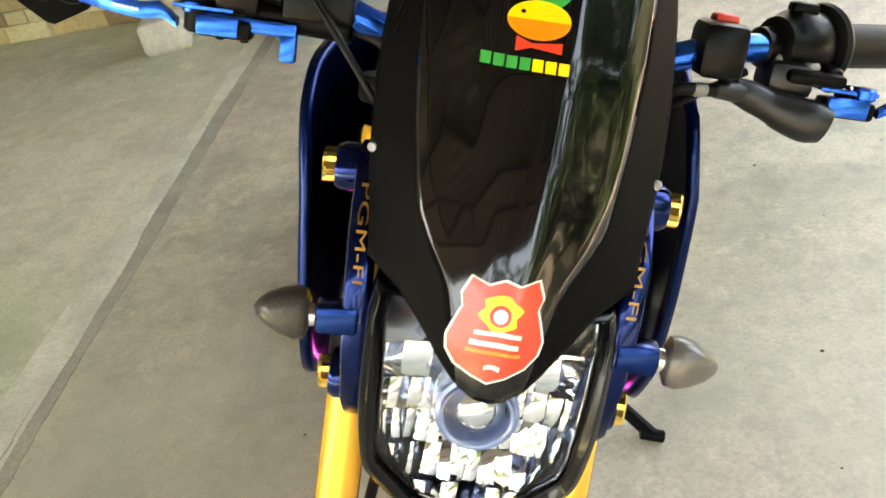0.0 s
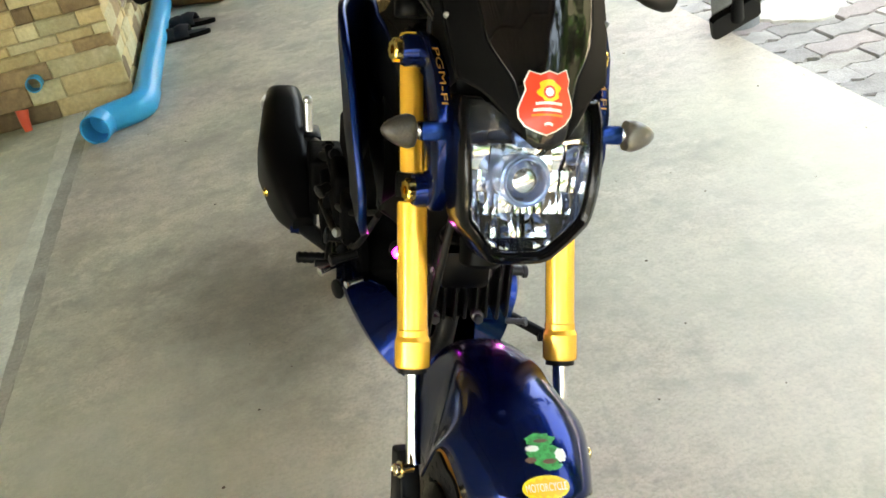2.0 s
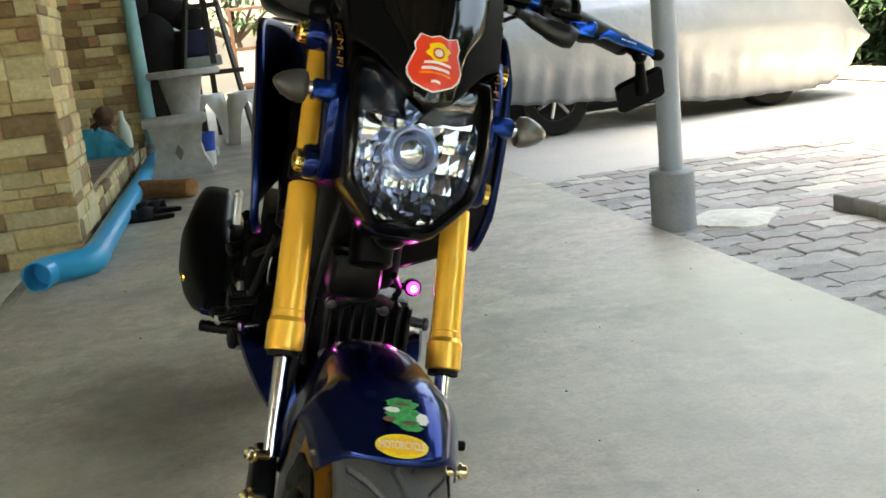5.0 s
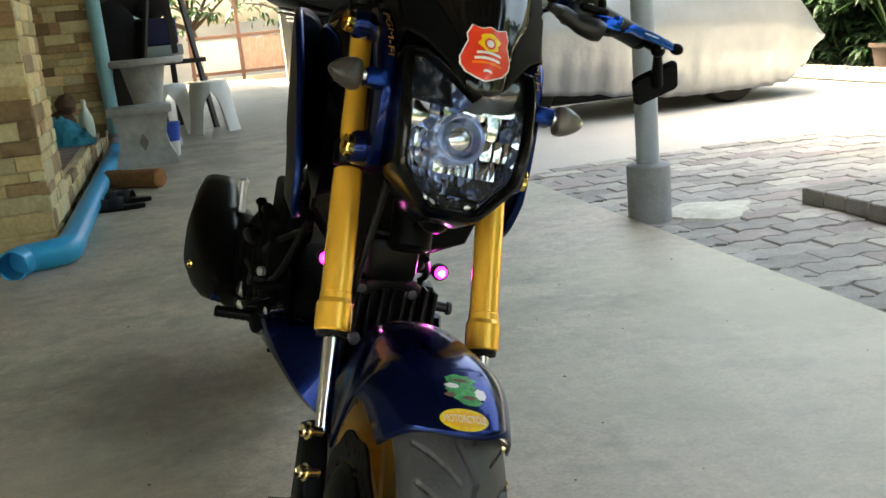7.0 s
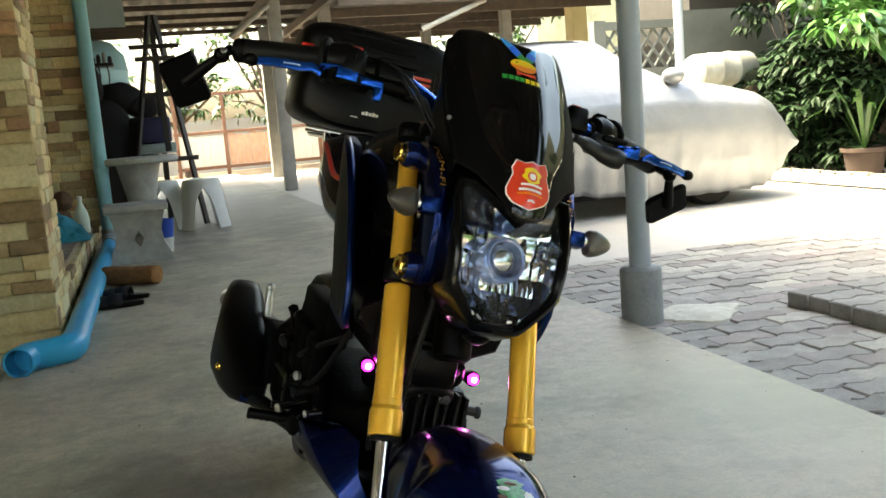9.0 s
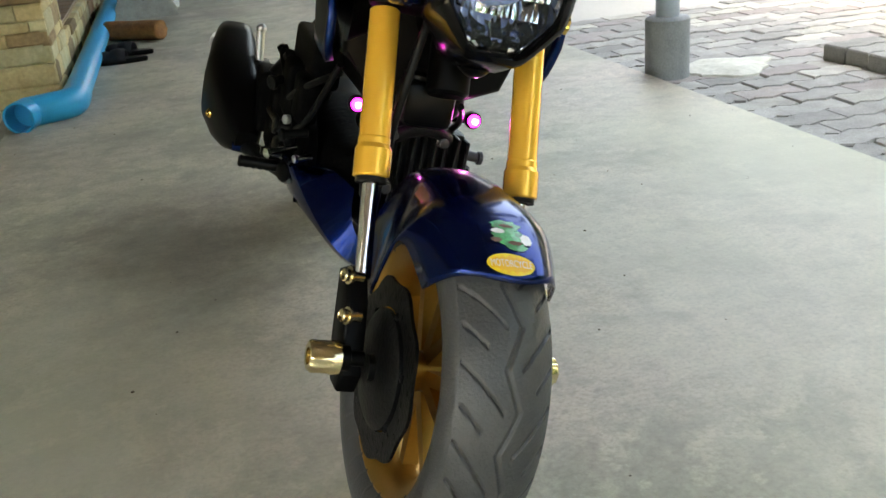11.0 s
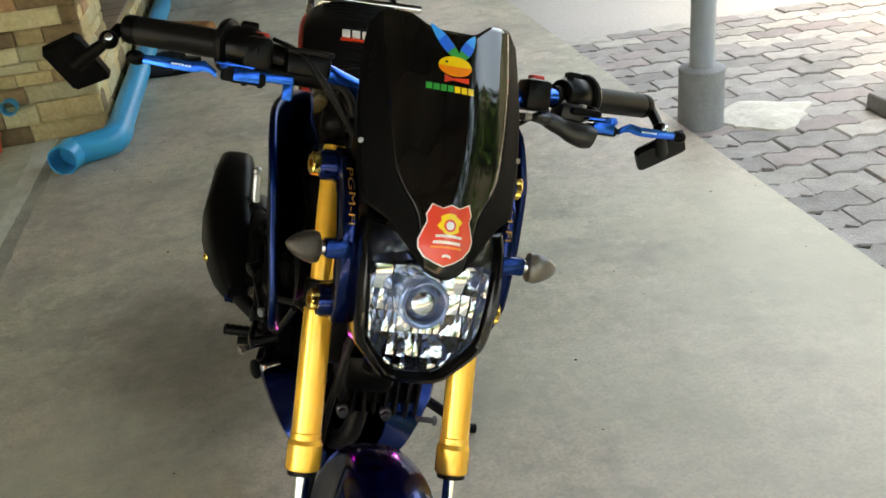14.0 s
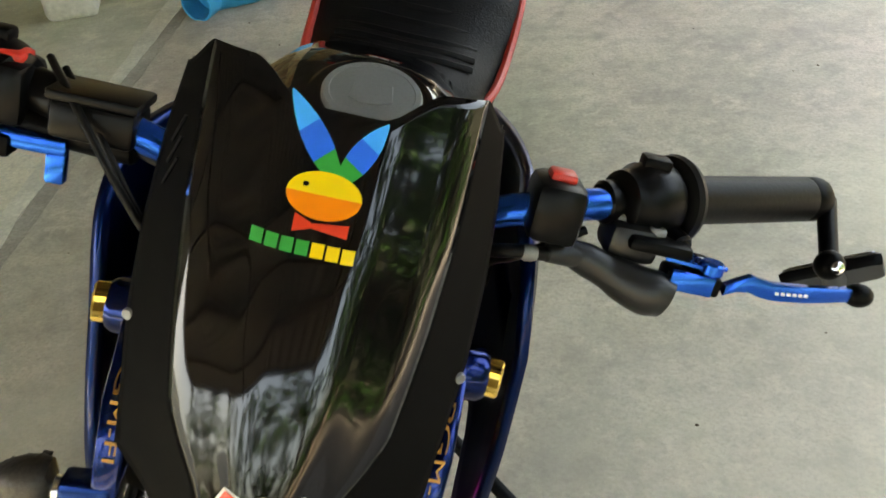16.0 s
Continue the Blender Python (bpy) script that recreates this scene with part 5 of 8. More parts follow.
        rod(bm, knee + Vector((-sg * 0.012, 0, 0.004)), knee + Vector((-sg * 0.012, 0, 0.0135)), 0.0085, m=FM)
        block(bm, (pivot.x - 0.010, pivot.y - 0.018, pivot.z - 0.008), (pivot.x + 0.020, pivot.y - 0.013, pivot.z + 0.006), FM, 0.001)
        part("adjuster", bm, BLUE_ANOD, blade, "blue adjuster wheel")
        bm = B()
        plate(bm, [(sg * x, y) for x, y in ((-0.014, -0.010), (0.010, -0.014), (0.030, -0.008), (0.030, 0.002), (0.014, 0.012), (-0.010, 0.010))], -0.0112, -0.0080, FM @ Matrix.Translation(pivot + Vector((0, 0.002, 0.0))) @ Matrix.Rotation(-math.pi / 2, 4, "X"), 0.0006, 1)
        part("pivot_plate", bm, BLUE_ANOD, blade, "blue plate round the lever pivot")
        bm = B()
        lathe(bm, [(0.005, 0), (0.005, 0.0025), (0.002, 0.003)], FM @ Matrix.Translation(pivot + Vector((sg * 0.012, 0.002, 0.011))), 12)
        part("pivot_bolt", bm, CHROME, blade)
    # black clamps that hold the levers to the bar
    for p, q in (((0.176, 0.026, 0.490), (0.222, 0.046, 0.496)), ((-0.205, 0.024, 0.486), (-0.172, 0.014, 0.482))):
        bm = B()
        rod(bm, p, q, 0.0150, m=FM, seg=20)
        part("bar_clamp", bm, BLACK_PLASTIC, bike, "black lever clamp")
    # clutch perch with its rubber boot and cable
    bm = B()
    spine = smooth_line([(0.160, 0.001, 0.459), (0.176, 0.002, 0.455), (0.194, 0.001, 0.449), (0.212, -0.002, 0.445), (0.230, -0.003, 0.443)], 4)
    rings = []
    for k, p in enumerate(spine):
        f = k / (len(spine) - 1)
        r = lerp(f, [(0, 0.0095), (0.20, 0.0118), (0.42, 0.0118), (0.52, 0.0140), (0.85, 0.0165), (1.0, 0.0140)])
        rings.append([(p[0] + 0.004 * f * math.sin(a), p[1] + r * 0.85 * math.cos(a), p[2] + r * math.sin(a)) for a in [2 * math.pi * i / 20 for i in range(20)]])
    loft(bm, rings, FM)
    rod(bm, (0.142, -0.008, 0.4585), (0.166, 0.001, 0.458), 0.0060, 0.0085, m=FM, seg=20)
    block(bm, (0.184, 0.004, 0.458), (0.220, 0.046, 0.484), FM, 0.007)
    part("clutch_perch", bm, BOOT, bike, "black clutch lever perch in a rubber boot")
    for x, y, z in ((0.195, 0.020, 0.4845), (0.216, 0.012, 0.482)):
        bm = B()
        lathe(bm, [(0.0062, 0), (0.0062, 0.003), (0.0048, 0.0045), (0.0022, 0.003)], FM @ Matrix.Translation((x, y, z - 0.001)), 16)
        part("perch_screw", bm, CAP_GREY, bike, "grey screw head")
    bm = B()
    block(bm, (0.196, -0.004, 0.470), (0.240, 0.030, 0.480), FM, 0.004)
    rod(bm, (0.214, 0.050, 0.482), (0.236, 0.012, 0.474), 0.010, m=FM, seg=16)
    part("perch_arm", bm, BLACK_SATIN, bike)
    bm = B()
    hose(bm, [(0.143, -0.008, 0.458), (0.112, -0.012, 0.455), (0.098, 0.020, 0.435), (0.090, 0.035, 0.380)], 0.0048, FM)
    hose(bm, [(0.170, 0.016, 0.472), (0.130, 0.008, 0.448), (0.108, 0.026, 0.425), (0.085, 0.040, 0.36)], 0.0032, FM)
    part("cable", bm, RUBBER, bike)
    bm = B()
    lathe(bm, [(0.0045, 0), (0.0055, 0.003), (0.0055, 0.008), (0.0040, 0.011)], FM @ aim((0.136, -0.011, 0.458), (0.10, -0.016, 0.455)), 16)
    part("cable_adjuster", bm, CAP_GREY, bike, "steel cable adjuster")
    # brake pump, reservoir, and its blue guard
    bm = B()
    block(bm, (-0.176, -0.010, 0.466), (-0.124, 0.030, 0.490), FM, 0.004)
    tank = part("brake_reservoir", bm, BLACK_PLASTIC, bike, "black brake fluid reservoir")
    bm = B()
    block(bm, (-0.178, -0.012, 0.490), (-0.122, 0.032, 0.497), FM, 0.002)
    part("reservoir_lid", bm, BLACK_PLASTIC, tank, "worn grey lid")
    bm = B()
    rod(bm, (-0.205, 0.014, 0.466), (-0.125, 0.010, 0.464), 0.0115, m=FM)
    block(bm, (-0.200, 0.010, 0.462), (-0.172, 0.062, 0.486), FM, 0.005)
    part("brake_pump", bm, BLACK_SATIN, bike)
    bm = B()
    block(bm, (-0.232, -0.004, 0.452), (-0.165, 0.006, 0.463), FM, 0.002)
    block(bm, (-0.177, -0.004, 0.434), (-0.165, 0.006, 0.455), FM, 0.002)
    part("pump_guard", bm, BLUE_ANOD, bike, "blue anodised bracket")
    bm = B()
    for x in (-0.222, -0.204):
        rod(bm, (x, 0.002, 0.444), (x, 0.002, 0.454), 0.0034, m=FM, seg=10)
    part("pump_screws", bm, BLACK_SATIN, bike)
    bm = B()
    hose(bm, [(-0.190, 0.030, 0.505), (-0.160, -0.010, 0.490), (-0.125, -0.030, 0.452), (-0.090, -0.030, 0.405)], 0.0027, FM)
    hose(bm, [(-0.180, 0.030, 0.500), (-0.150, -0.004, 0.480), (-0.118, -0.020, 0.440), (-0.085, -0.020, 0.395)], 0.0025, FM)
    hose(bm, [(-0.125, 0.010, 0.464), (-0.100, 0.005, 0.455), (-0.085, 0.010, 0.420), (-0.080, 0.02, 0.36)], 0.0050, FM)
    part("brake_hose", bm, RUBBER, bike, "black brake hoses")
    bm = B()
    hose(bm, [(-0.050, -0.020, 0.200), (-0.062, -0.010, 0.130), (-0.070, 0.010, 0.060), (-0.072, 0.030, 0.0), (-0.090, 0.015, -0.12)], 0.0052, FM)
    part("caliper_hose", bm, RUBBER, bike)
    mirror(-1, ((-0.4587, 0.135, 0.4535), (-0.416, 0.109, 0.480), (-0.372, 0.157, 0.437), (-0.416, 0.175, 0.413)), ((-0.366, 0.103, 0.494), (-0.378, 0.090, 0.477)))
    mirror(1, ((0.362, 0.118, 0.434), (0.3955, 0.159, 0.410), (0.4585, 0.139, 0.4525), (0.424, 0.096, 0.476)), ((0.378, 0.124, 0.504), (0.367, 0.063, 0.470)))


front_wheel()
mudguard()
fairing()
headlight()
fork()
clamps()
handlebar()

# ---------------------------------------------------------------- motorcycle: body, engine, tail
def shrouds():
    # outline of the side blade: along the bike and up, front edge first
    edge = [(0.075, 0.640), (0.078, 0.700), (0.090, 0.770), (0.120, 0.825), (0.180, 0.842), (0.280, 0.830), (0.370, 0.805), (0.415, 0.760), (0.425, 0.700), (0.400, 0.640), (0.330, 0.590), (0.230, 0.558), (0.130, 0.535), (0.092, 0.545), (0.078, 0.590)]
    near = [(0.097, 0.640), (0.123, 0.700), (0.150, 0.755), (0.178, 0.790), (0.225, 0.810), (0.300, 0.812), (0.370, 0.795), (0.415, 0.760), (0.425, 0.700), (0.400, 0.640), (0.330, 0.590), (0.230, 0.558), (0.130, 0.535), (0.092, 0.545), (0.082, 0.590)]
    cb, cc = 0.24, 0.70
    for sg, edge in ((-1, near), (1, edge)):
        bm = B()
        rings = []
        for f in (1.0, 0.90, 0.82, 0.6, 0.3, 0.02):
            ring = []
            for b, c in smooth_loop(edge, 4):
                y, z = cb + (b - cb) * f, cc + (c - cc) * f
                if sg < 0:
                    a = lerp(z, [(0.53, 0.136), (0.55, 0.145), (0.60, 0.147), (0.66, 0.153), (0.72, 0.158), (0.78, 0.166), (0.82, 0.169), (0.845, 0.160)])
                else:
                    a = lerp(z, [(0.53, 0.156), (0.59, 0.168), (0.68, 0.168), (0.77, 0.165), (0.825, 0.155), (0.85, 0.140)])
                a += (0.006 if sg > 0 else -0.006) + 0.006 * (1 - f) - 0.055 * ease((y - 0.20) / 0.22)
                ring.append((sg * a, y + (0.022 if sg > 0 else 0.0), z + (0.01 if sg > 0 else 0.0)))
            rings.append(ring)
        loft(bm, rings, BM, caps=False)
        bm.faces.ensure_lookup_table()
        for f in bm.faces[len(rings[0]):]:
            f.material_index = 1
        ob = part("side_shroud", bm, [SHROUD_PAINT, PANEL_BLACK], bike, "black tank shroud with a dark blue blade", sharp=60)
        so = ob.modifiers.new("thickness", "SOLIDIFY")
        so.thickness, so.offset, so.material_offset = 0.010, -0.6 if sg < 0 else -0.2, -1
        # black inner duct
        bm = B()
        rings = []
        for d, f in ((0.105, 0.86), (0.085, 0.80), (0.05, 0.72)):
            rings.append([(sg * d, cb + 0.03 + (b - cb) * f, cc + (c - cc) * f) for b, c in smooth_loop(edge, 3)])
        loft(bm, rings, BM)
        part("inner_duct", bm, BLACK_PLASTIC, bike)


def smooth_loop(pts, steps):
    p = [Vector((*q, 0)) for q in pts]
    n = len(p)
    out = []
    for i in range(n):
        a, b, c, d = p[i - 1], p[i], p[(i + 1) % n], p[(i + 2) % n]
        for k in range(steps):
            t = k / steps
            q = 0.5 * (2 * b + (c - a) * t + (2 * a - 5 * b + 4 * c - d) * t * t + (3 * b - a - 3 * c + d) * t ** 3)
            out.append((q.x, q.y))
    return out


def oval(cx, cz, rx, rz, y, n=28, power=0.7, tilt=0.0):
    """A rounded-box section at y."""
    out = []
    for k in range(n):
        a = 2 * math.pi * k / n
        c, s = math.cos(a), math.sin(a)
        out.append((cx + rx * math.copysign(abs(c) ** power, c), y + tilt * rz * s, cz + rz * math.copysign(abs(s) ** power, s)))
    return out


def tank_and_seat():
    bm = B()
    loft(bm, [oval(0, 0.725, 0.060, 0.060, 0.125), oval(0, 0.735, 0.100, 0.084, 0.150), oval(0, 0.742, 0.122, 0.097, 0.220), oval(0, 0.745, 0.115, 0.105, 0.340), oval(0, 0.730, 0.100, 0.100, 0.430), oval(0, 0.710, 0.085, 0.080, 0.490), oval(0, 0.70, 0.060, 0.060, 0.515)], BM)
    tank = part("fuel_tank", bm, BLACK_GLOSS, bike, "glossy black fuel tank", sharp=60)
    cm = BM @ Matrix.Translation((0.018, 0.288, 0.853)) @ Matrix.Rotation(radians(8), 4, "X")
    bm = B()
    lathe(bm, [(0.041, 0.0), (0.041, 0.008), (0.0395, 0.0105), (0.0350, 0.0110), (0.0345, 0.0104), (0.004, 0.0108)], cm, 48)
    cap = part("filler_cap", bm, CAP_GREY, tank, "round grey metal filler cap")
    bm = B()
    plate(bm, [(-0.017, -0.014), (-0.006, -0.019), (0.008, -0.017), (0.018, -0.010), (0.015, 0.010), (0.006, 0.014), (-0.008, 0.013), (-0.016, 0.006)], -0.0108, -0.0125, cm @ Matrix.Rotation(-math.pi / 2, 4, "X"), 0.0006, 1)
    part("cap_flap", bm, CAP_GREY, cap)
    bm = B()
    lathe(bm, [(0.046, -0.012), (0.053, -0.006), (0.053, 0.003), (0.047, 0.006), (0.0415, 0.005)], cm, 48)
    part("cap_collar", bm, BLACK_GLOSS, cap)
    # seat: a scooped black pad with pressed ribs and red piping
    bm = B()
    secs = []
    for y, w, top, th in ((0.490, 0.072, 0.765, 0.04), (0.520, 0.096, 0.772, 0.05), (0.600, 0.110, 0.766, 0.05), (0.650, 0.116, 0.776, 0.05), (0.690, 0.118, 0.799, 0.06), (0.735, 0.118, 0.826, 0.07), (0.80, 0.116, 0.836, 0.07), (0.900, 0.108, 0.838, 0.06), (0.960, 0.09, 0.830, 0.045), (0.985, 0.06, 0.824, 0.03)):
        sec = []
        for k in range(21):
            s = -1 + 2 * k / 20
            sec.append((0.012 + w * s, y, top - 0.030 * abs(s) ** 3))
        for k in range(21):
            s = 1 - 2 * k / 20
            sec.append((0.012 + w * s, y, top - 0.030 - th))
        secs.append(sec)
    loft(bm, secs, BM)
    seat = part("seat", bm, VINYL, bike, "black vinyl seat with pressed ribs and red piping", sharp=55)
    for k in range(13):
        y = 0.545 + 0.027 * k
        top = lerp(y, [(0.49, 0.765), (0.52, 0.772), (0.60, 0.766), (0.65, 0.776), (0.69, 0.799), (0.735, 0.826), (0.80, 0.836), (0.90, 0.838)])
        w = 0.080
        bm = B()
        hose(bm, [(0.012 + w * s, y + 0.018 * s * s, top - 0.030 * abs(s * 0.7) ** 3 + 0.0005) for s in (-1, -0.6, -0.2, 0.2, 0.6, 1)], 0.0042, BM, 8, 3, flat=0.55)
        part("seat_rib", bm, VINYL, seat)
    for sg in (-1, 1):
        bm = B()
        hose(bm, [(0.012 + sg * w, y, z) for y, w, z in ((0.50, 0.082, 0.735), (0.56, 0.107, 0.737), (0.64, 0.117, 0.744), (0.72, 0.121, 0.778), (0.82, 0.117, 0.800), (0.93, 0.10, 0.803))], 0.0055, BM, 8, 5)
        part("piping", bm, RED_VINYL, seat, "red piping")
    mark = BM @ Matrix.Translation((-0.012, 0.712, 0.8150)) @ Matrix.Rotation(radians(31), 4, "X")
    bm = B()
    for k in range(3):
        block(bm, (-0.026 + 0.0185 * k, -0.009, -0.003), (-0.0115 + 0.0185 * k, 0.009, 0.0022), mark, 0.001)
    part("seat_mark", bm, STICKER_WHITE, seat, "white bars in place of lettering")
    bm = B()
    block(bm, (-0.029, -0.0165, -0.003), (0.030, -0.0125, 0.0020), mark)
    part("seat_underline", bm, STICKER_RED, seat)
    # tail under the seat
    bm = B()
    loft(bm, [oval(0, 0.66, 0.085, 0.05, 0.50), oval(0, 0.69, 0.105, 0.05, 0.70), oval(0, 0.73, 0.10, 0.05, 0.90), oval(0, 0.76, 0.07, 0.04, 1.12), oval(0, 0.765, 0.03, 0.02, 1.17)], BM)
    part("tail_cover", bm, BLUE_PAINT, bike, "dark blue tail cover", sharp=60)
    # dark frame and airbox under the tank
    bm = B()
    block(bm, (-0.070, 0.115, 0.470), (0.070, 0.480, 0.680), BM, 0.03, 3)
    rod(bm, (0, 0.05, 0.66), (0, 0.42, 0.40), 0.026, m=BM, seg=18)
    rod(bm, (-0.06, 0.40, 0.66), (-0.07, 0.60, 0.36), 0.020, m=BM)
    rod(bm, (0.06, 0.40, 0.66), (0.07, 0.60, 0.36), 0.020, m=BM)
    part("frame", bm, BLACK_SATIN, bike, "black steel frame")
    bm = B()
    plate(bm, [(-0.052, 0.476), (0.0, 0.484), (0.078, 0.499), (0.128, 0.520), (0.140, 0.556), (0.142, 0.660), (-0.105, 0.660), (-0.105, 0.540), (-0.060, 0.510)], 0.168, 0.200, BM, 0.008, 3)
    part("lower_cowl", bm, BLACK_PLASTIC, bike, "matt black lower cowl between the fork tubes")
    bm = B()
    rod(bm, (0.0, 0.10, 0.545), (0.0, 0.100, 0.480), 0.03, m=BM, seg=20)
    block(bm, (-0.035, 0.055, 0.475), (0.035, 0.120, 0.535), BM, 0.012)
    part("horn", bm, BLACK_PLASTIC, bike)


def engine():
    HM = BM @ Matrix.Translation((0.012, 0.010, 0.003))
    bm = B()
    block(bm, (-0.030, 0.205, 0.345), (0.098, 0.330, 0.440), HM, 0.012)
    head = part("cylinder_head", bm, ENGINE, bike, "black finned engine cylinder")
    for k in range(8):
        x = -0.024 + 0.0165 * k
        bm = B()
        block(bm, (x, 0.180 + 0.006 * (k % 2), 0.340), (x + 0.0058, 0.330, 0.436 - 0.004 * (k % 3)), HM, 0.0015, 1)
        part("cooling_fin", bm, ENGINE, head)
    for x, z in ((-0.024, 0.432), (-0.022, 0.352), (0.052, 0.430), (0.046, 0.350)):
        bm = B()
        lathe(bm, [(0.0095, 0.0), (0.0095, 0.010), (0.0070, 0.012), (0.0070, 0.020), (0.0045, 0.021)], HM @ aim((x, 0.186, z), (x, -1, z)), 14)
        part("head_bolt", bm, CAP_DARK, head)
    bm = B()
    hose(bm, [(-0.02, 0.185, 0.428), (0.010, 0.176, 0.444), (0.040, 0.178, 0.444), (0.060, 0.185, 0.432)], 0.011, HM, 12)
    part("intake_boss", bm, ENGINE, head)
    bm = B()
    rod(bm, (0.095, 0.225, 0.405), (0.128, 0.220, 0.403), 0.0085, 0.0075, m=HM)
    rod(bm, (0.122, 0.220, 0.403), (0.130, 0.220, 0.403), 0.0105, m=HM)
    part("head_outlet", bm, CAP_DARK, head)
    bm = B()
    loft(bm, [oval(0.01, 0.33, 0.05, 0.05, 0.32), oval(0, 0.31, 0.080, 0.065, 0.36), oval(0, 0.31, 0.092, 0.08, 0.45), oval(0, 0.32, 0.092, 0.09, 0.58), oval(0, 0.33, 0.08, 0.07, 0.66)], BM)
    part("crankcase", bm, CASTING, bike, "dark engine casing", sharp=55)
    bm = B()
    lathe(bm, [(0.075, 0), (0.075, 0.012), (0.066, 0.020), (0.02, 0.024)], BM @ aim((-0.086, 0.45, 0.31), (-1, 0.45, 0.31)), 32)
    for k in range(7):
        a = 2 * math.pi * k / 7
        rod(bm, (-0.098, 0.45 + 0.066 * math.cos(a), 0.31 + 0.066 * math.sin(a)), (-0.107, 0.45 + 0.066 * math.cos(a), 0.31 + 0.066 * math.sin(a)), 0.006, m=BM, seg=10)
    part("clutch_cover", bm, CASTING, bike)
    # exhaust header, silencer
    bm = B()
    hose(bm, [(0.02, 0.215, 0.345), (0.01, 0.215, 0.290), (-0.015, 0.27, 0.245), (-0.045, 0.40, 0.235), (-0.085, 0.56, 0.240), (-0.185, 0.70, 0.265)], 0.0165, BM, 16)
    part("exhaust_header", bm, ENGINE, bike)
    bm = B()
    rings = []
    for t, rx, rz in ((0.0, 0.020, 0.024), (0.06, 0.031, 0.038), (0.16, 0.043, 0.060), (0.30, 0.051, 0.079), (0.50, 0.055, 0.089), (0.80, 0.048, 0.089), (0.96, 0.041, 0.078), (1.0, 0.033, 0.066)):
        y, z, x = 0.675 + 0.372 * t, 0.272 + 0.116 * t, -0.180 - 0.036 * min(1.0, t / 0.5) + 0.010 * t
        ring = []
        for k in range(36):
            a = 2 * math.pi * k / 36
            c, s = math.cos(a), math.sin(a)
            ring.append((x + rx * math.copysign(abs(c) ** 0.55, c), y - 0.36 * rz * math.copysign(abs(s) ** 0.55, s), z + 0.93 * rz * math.copysign(abs(s) ** 0.55, s)))
        rings.append(ring)
    loft(bm, rings, BM)
    can = part("silencer", bm, BLACK_SATIN, bike, "satin black oval silencer", sharp=55)
    bm = B()
    rod(bm, (-0.238, 0.793, 0.297), (-0.252, 0.787, 0.295), 0.010, m=BM, seg=8)
    rod(bm, (-0.250, 0.788, 0.295), (-0.256, 0.786, 0.295), 0.006, m=BM, seg=8)
    part("silencer_bolt", bm, GOLD_BRIGHT, can, "gold bolt")
    bm = B()
    rod(bm, (-0.205, 0.69, 0.262), (-0.160, 0.69, 0.262), 0.012, m=BM)
    part("silencer_strap", bm, BLUE_PAINT, can)
    bm = B()
    lathe(bm, [(0.030, 0), (0.034, 0.004), (0.030, 0.010), (0.014, 0.008)], BM @ aim((-0.224, 1.03, 0.40), (-0.224, 2, 0.75)), 24)
    part("end_cap", bm, ALU, can)
    # rests, pedal and brackets on the right side
    bm = B()
    lathe(bm, [(0.010, 0.0)] + [(0.0115 if k % 2 else 0.0100, 0.012 + 0.006 * k) for k in range(12)] + [(0.009, 0.082)], BM @ aim((-0.118, 0.535, 0.272), (-0.198, 0.545, 0.272)), 16)
    part("foot_rest", bm, BLACK_PLASTIC, bike, "black foot rest")
    bm = B()
    rod(bm, (0.085, 0.575, 0.285), (0.125, 0.580, 0.285), 0.0115, m=BM)
    part("foot_rest", bm, BLACK_PLASTIC, bike, "black foot rest")
    bm = B()
    hose(bm, [(-0.130, 0.60, 0.30), (-0.140, 0.52, 0.325), (-0.150, 0.44, 0.330), (-0.152, 0.410, 0.330)], 0.006, BM)
    rod(bm, (-0.140, 0.412, 0.330), (-0.175, 0.412, 0.330), 0.007, m=BM)
    part("brake_pedal", bm, ENGINE, bike)
    bm = B()
    hose(bm, [(0.110, 0.54, 0.290), (0.118, 0.48, 0.300), (0.120, 0.42, 0.305)], 0.0055, BM)
    rod(bm, (0.105, 0.418, 0.305), (0.138, 0.416, 0.305), 0.008, m=BM)
    part("gear_lever", bm, ENGINE, bike)
    bm = B()
    rod(bm, (-0.160, 0.85, 0.385), (-0.162, 0.871, 0.464), 0.0095, 0.0085, m=BM)
    ball(bm, (-0.162, 0.871, 0.466), 0.0105, BM)
    peg = part("passenger_rest", bm, ALU, bike, "folded metal passenger rest")
    bm = B()
    block(bm, (-0.185, 0.82, 0.372), (-0.135, 0.90, 0.405), BM, 0.008)
    rod(bm, (-0.12, 0.62, 0.42), (-0.155, 0.86, 0.385), 0.012, m=BM)
    block(bm, (-0.165, 0.72, 0.25), (-0.150, 0.76, 0.40), BM, 0.004)
    part("rest_bracket", bm, BLACK_SATIN, bike)
    bm = B()
    block(bm, (-0.168, 0.705, 0.285), (-0.150, 0.722, 0.395), BM, 0.003)
    part("blue_bracket", bm, BLUE_ANOD, bike, "blue anodised bracket")
    for x, y, z, r in ((-0.135, 0.42, 0.385, 0.008), (-0.128, 0.36, 0.30, 0.007), (-0.122, 0.56, 0.345, 0.009)):
        bm = B()
        lathe(bm, [(r, 0), (r, 0.008), (r * 0.6, 0.010)], BM @ aim((x, y, z), (x - 1, y - 0.6, z)), 12)
        part("casing_bolt", bm, CAP_GREY, bike, "bright casing bolt")
